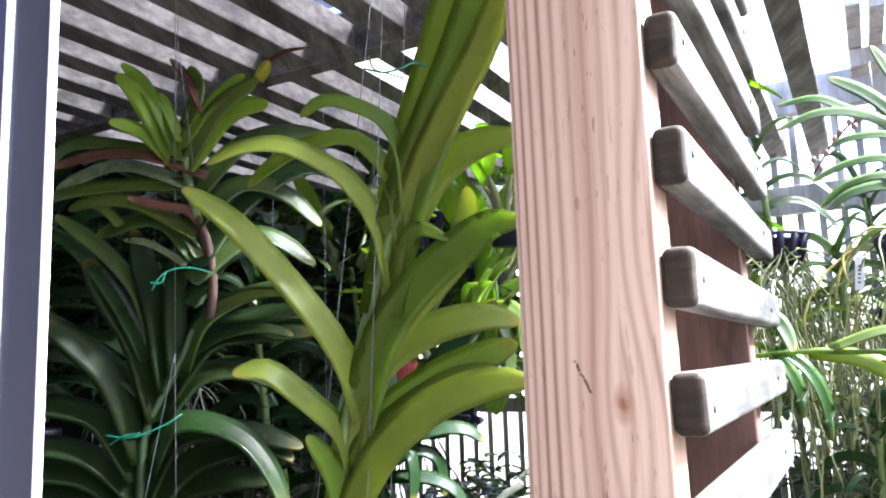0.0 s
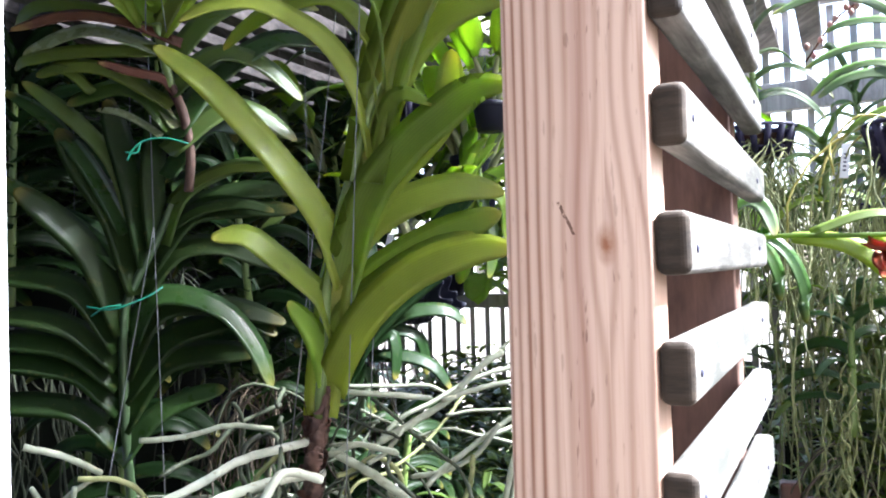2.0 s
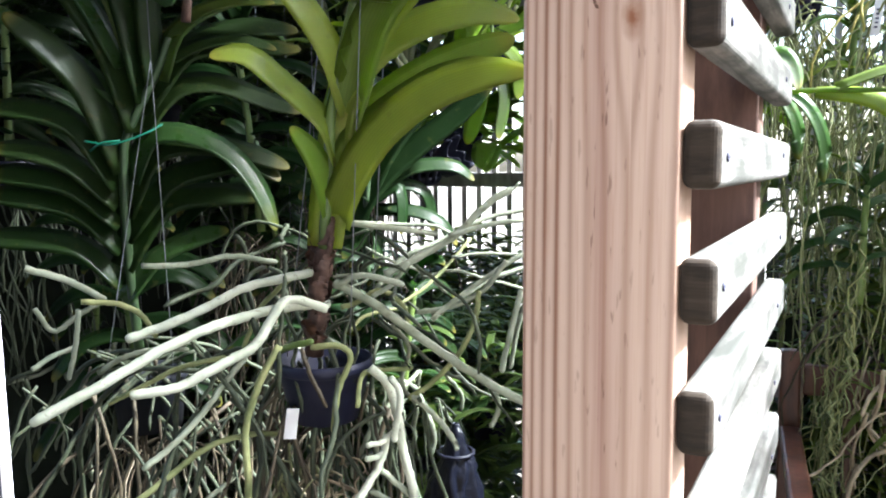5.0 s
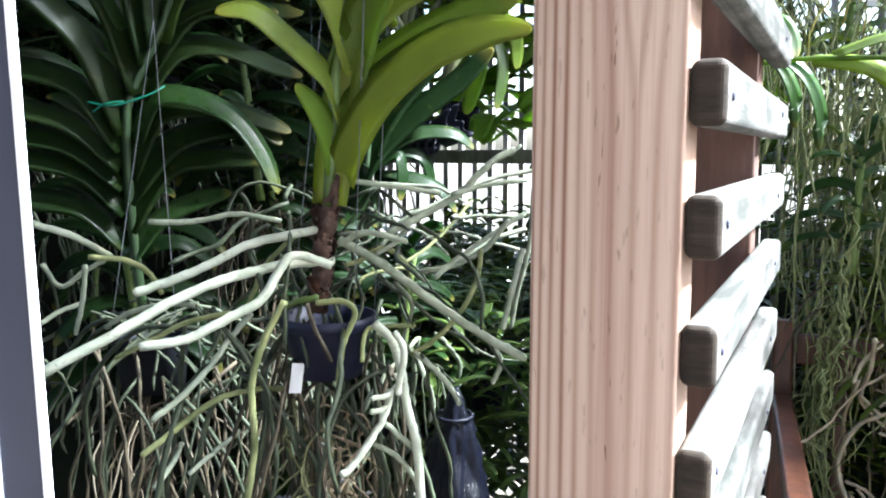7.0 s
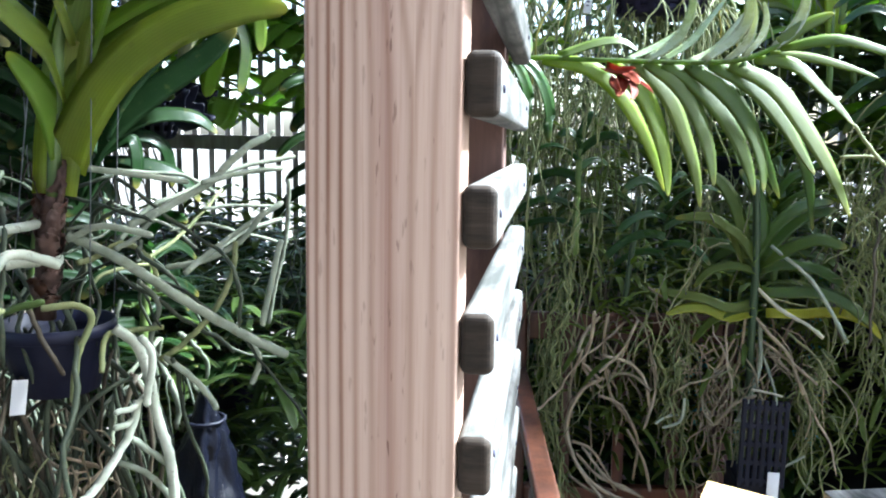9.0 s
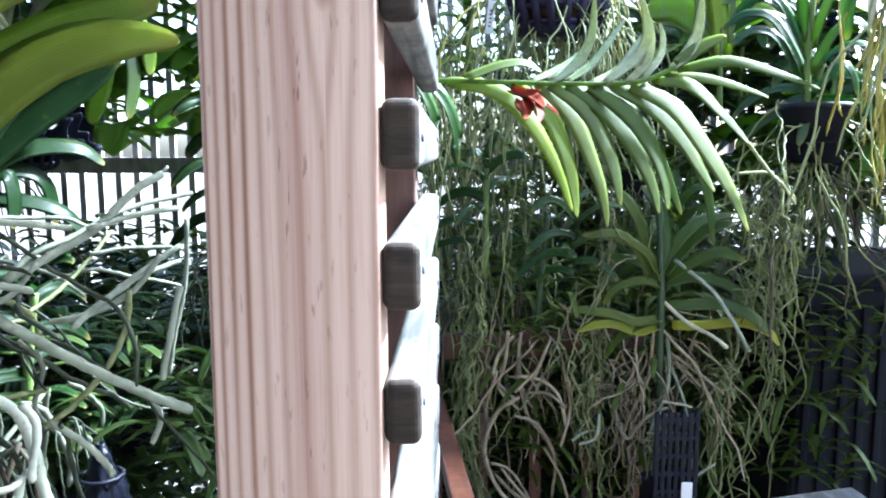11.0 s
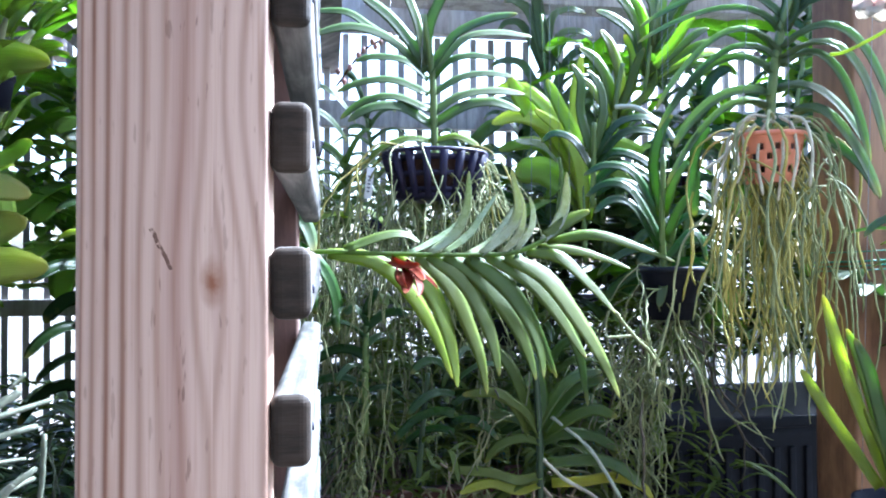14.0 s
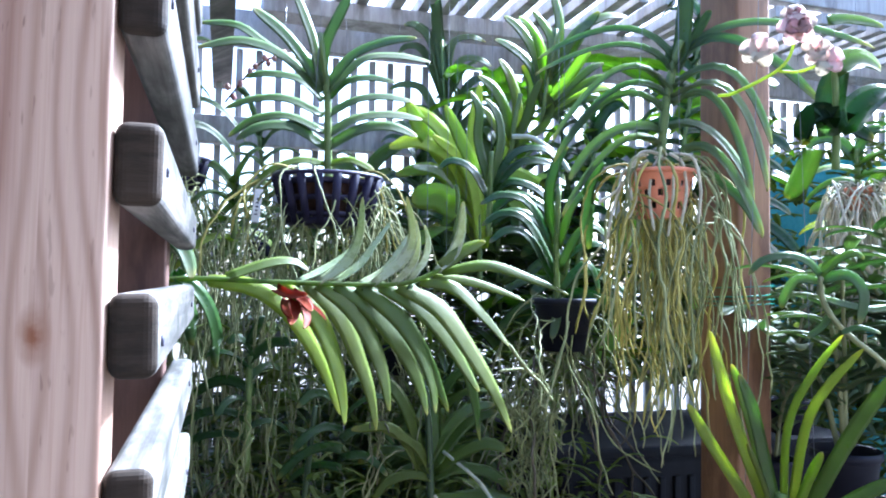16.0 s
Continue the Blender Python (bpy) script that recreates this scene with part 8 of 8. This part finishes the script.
leaf_thicket("broad_leaf_mass", "broad lime green leaves lit from behind at the back wall", 77, 380, ((-1.15, -0.25), (1.85, 2.40), (1.42, 2.15)), 0.20, LEAF_LIME, 0.2, 0.30)
leaf_thicket("broad_leaf_mass", "glossy green leaves hung along the side slats", 88, 330, ((-1.78, -1.32), (1.12, 1.62), (1.50, 1.98)), 0.17, LEAF_GLOSS, 0.3, 0.2)
leaf_thicket("broad_leaf_mass", "broad dark leaves beside the back corner", 78, 320, ((-1.85, -1.35), (1.65, 2.35), (1.15, 1.95)), 0.17, LEAF_GLOSS, 0.2, 0.30)
leaf_thicket("fern_mass", "grey-green ferny foliage under the bright gaps", 79, 900, ((-1.05, -0.35), (1.55, 2.35), (0.55, 1.10)), 0.075, LEAF_BLUE)
leaf_thicket("fern_mass", "fresh small leaves along the foot of the bright fence", 89, 420, ((-1.10, -0.45), (1.95, 2.36), (0.85, 1.20)), 0.075, LEAF_FRESH, 0.6, 0.3)
leaf_thicket("fern_mass", "green foliage behind the planting tub", 90, 850, ((1.00, 1.85), (2.22, 2.5), (1.19, 1.58)), 0.12, LEAF_MID)
leaf_thicket("fern_mass", "fresh green foliage beyond the roof post", 81, 420, ((1.7, 2.7), (1.2, 2.2), (0.5, 1.15)), 0.13, LEAF_FRESH)
leaf_thicket("fern_mass", "dark foliage low along the back wall", 82, 900, ((0.0, 1.02), (2.2, 2.5), (0.2, 1.2)), 0.14, LEAF_DARK)
leaf_thicket("fern_mass", "grey-green foliage in the far corner", 83, 700, ((1.55, 2.7), (2.1, 2.48), (0.9, 2.0)), 0.13, LEAF_FRESH)
leaf_thicket("broad_leaf_mass", "broad lime green leaves lit from behind", 84, 150, ((0.60, 1.5), (1.95, 2.4), (1.30, 2.10)), 0.20, LEAF_LIME, 0.3, 0.30)
leaf_thicket("fern_mass", "dark foliage behind the roots", 80, 700, ((-1.2, -0.35), (1.8, 2.5), (0.3, 1.10)), 0.13, LEAF_DARK)


leaf_thicket("broad_leaf_mass", "green leaves crowded under the slat roof", 85, 280, ((-1.65, -0.95), (1.65, 2.35), (1.62, 1.98)), 0.22, LEAF_MID, 0.3, 0.22)


# ---- things low down ----
def build_chair():
    b = thing("garden_chair", placed(0.213, 1.46, 0) @ pose(0, 0, 0, 0, 0, 7), "red-brown stained wooden garden chair with one arm behind the hanging roots", "chair")
    def add(name, lx, ly, lz, x, y, z, rx=0, ry=0):
        q = part(name, bar(lx, ly, lz, 0.006, rounds=3), CHAIRWOOD, b, smooth=False)
        q.matrix_basis = pose(x, y, z, rx, ry, 0)
    for x in (-0.23, 0.23):
        add("back_post", 0.040, 0.042, 1.02, x, 0.30, 0.51, -3)
    add("front_leg", 0.044, 0.042, 0.842, -0.23, -0.24, 0.421)
    add("front_leg", 0.044, 0.042, 0.46, 0.23, -0.24, 0.23)
    add("arm", 0.038, 0.58, 0.024, -0.23, -0.01, 0.855, 2)
    add("top_rail", 0.42, 0.028, 0.060, 0, 0.30, 0.968)
    add("low_rail", 0.42, 0.026, 0.045, 0, 0.30, 0.58)
    for i in range(3):
        add("back_slat", 0.026, 0.016, 0.345, -0.12 + i * 0.12, 0.31, 0.77, -3)
    for i in range(6):
        add("seat_slat", 0.415, 0.07, 0.022, 0, -0.22 + i * 0.085, 0.47)
    add("apron", 0.415, 0.025, 0.07, 0, -0.24, 0.42)


build_chair()
solid("wooden_board", bar(0.16, 0.30, 0.02, 0.002), PLYWOOD, "loose yellow sawn board propped low down", "board", m=placed(0.280, 1.07, 0.842) @ pose(0, 0, 0, 2, 3, -20))
solid("wooden_board", bar(0.18, 0.26, 0.022, 0.002), SLAT, "loose grey-brown weathered board propped low down", "board", m=placed(0.505, 1.04, 0.884) @ pose(0, 0, 0, 3, -2, 12))
solid("trestle", join(bar(0.05, 0.05, 0.83, 0.003, (0, 0, 0.415)), bar(0.05, 0.05, 0.83, 0.003, (0.2, 0, 0.415)), bar(0.5, 0.06, 0.03, 0.003, (0.1, 0, 0.815))), STUD, "rough wooden trestle under loose boards", "trestle", m=placed(0.32, 1.03, 0))


def build_tub():
    t = thing("planter_tub", placed(1.15, 1.98, 0), "large black plastic planting tub with a ribbed side", "tub")
    part("body", bar(0.8, 0.42, 1.10, 0.02, (0, 0, 0.55)), TUB, t, smooth=False)
    for i in range(20):
        part("rib", bar(0.016, 0.012, 1.02, 0.004, (-0.38 + i * 0.04, -0.214, 0.54)), TUB, t, smooth=False)
    part("lip", bar(0.84, 0.46, 0.028, 0.008, (0, 0, 1.11)), TUB, t, smooth=False)
    c = thing("crate", placed(0.398, 1.52, 0.482), "black plastic crate with a white tag, standing on the chair", "crate")
    part("body", bar(0.08, 0.10, 0.28, 0.01, (0, 0, 0.14)), BLACK, c, smooth=False)
    for i in range(5):
        part("bar", bar(0.08, 0.008, 0.010, 0.002, (0, -0.055, 0.285 + 0.034 * i)), BLACK, c, smooth=False)
    for i in range(7):
        part("bar", bar(0.008, 0.01, 0.16, 0.002, (-0.036 + 0.012 * i, -0.055, 0.355)), BLACK, c, smooth=False)
    part("label_tag", bar(0.02, 0.002, 0.09, 0.0005, (0.02, -0.062, 0.26)), WHITE, c, "white plant tag")


build_tub()
solid("shade_cloth", grid(1.0, 30, 0.03, (0, 0)), CLOTH, "teal shade cloth hung along the side wall", "cloth", m=placed(2.6, 1.75, 1.5) @ pose(0, 0, 0, 90, 0, -90) @ Matrix.Diagonal((1.4, 1.7, 1, 1)), smooth=True)
solid("shade_cloth", grid(1.0, 30, 0.03, (0, 0)), CLOTH, "teal shade cloth hung low on the back wall", "cloth", m=placed(1.35, 2.58, 0.68) @ pose(0, 0, 0, 90, 0, 0) @ Matrix.Diagonal((1.8, 0.6, 1, 1)), smooth=True)
# Two black sheets added to make the left corner dark.
solid("shade_cloth", grid(1.0, 30, 0.03, (0, 0)), COVER, "black sheet added to darken the side slats", "cloth", m=placed(-1.82, 1.55, 1.1) @ pose(0, 0, 0, 90, 0, 90) @ Matrix.Diagonal((2.1, 2.1, 1, 1)), smooth=True)
solid("shade_cloth", grid(1.0, 30, 0.03, (0, 0)), COVER, "black sheet added to darken the back slats", "cloth", m=placed(-1.80, 2.56, 1.1) @ pose(0, 0, 0, 90, 0, 0) @ Matrix.Diagonal((0.45, 2.1, 1, 1)), smooth=True)
solid("shade_cloth", grid(1.0, 30, 0.03, (0, 0)), CLOTH, "teal shade cloth hung at the far corner of the back wall", "cloth", m=placed(2.35, 2.55, 1.35) @ pose(0, 0, 0, 90, 0, 0) @ Matrix.Diagonal((1.2, 1.3, 1, 1)), smooth=True)
# Two black sheets added to hide the sunlit ground outside.
solid("shade_cloth", grid(1.0, 30, 0.03, (0, 0)), COVER, "black sheet added low outside the back slats to block glare", "cloth", m=placed(0.20, 2.72, 0.56) @ pose(0, 0, 0, 90, 0, 0) @ Matrix.Diagonal((1.5, 1.16, 1, 1)), smooth=True)
solid("shade_cloth", grid(1.0, 30, 0.03, (0, 0)), COVER, "black sheet added low behind the tub to block outside glare", "cloth", m=placed(1.76, 2.72, 0.45) @ pose(0, 0, 0, 90, 0, 0) @ Matrix.Diagonal((1.6, 0.9, 1, 1)), smooth=True)
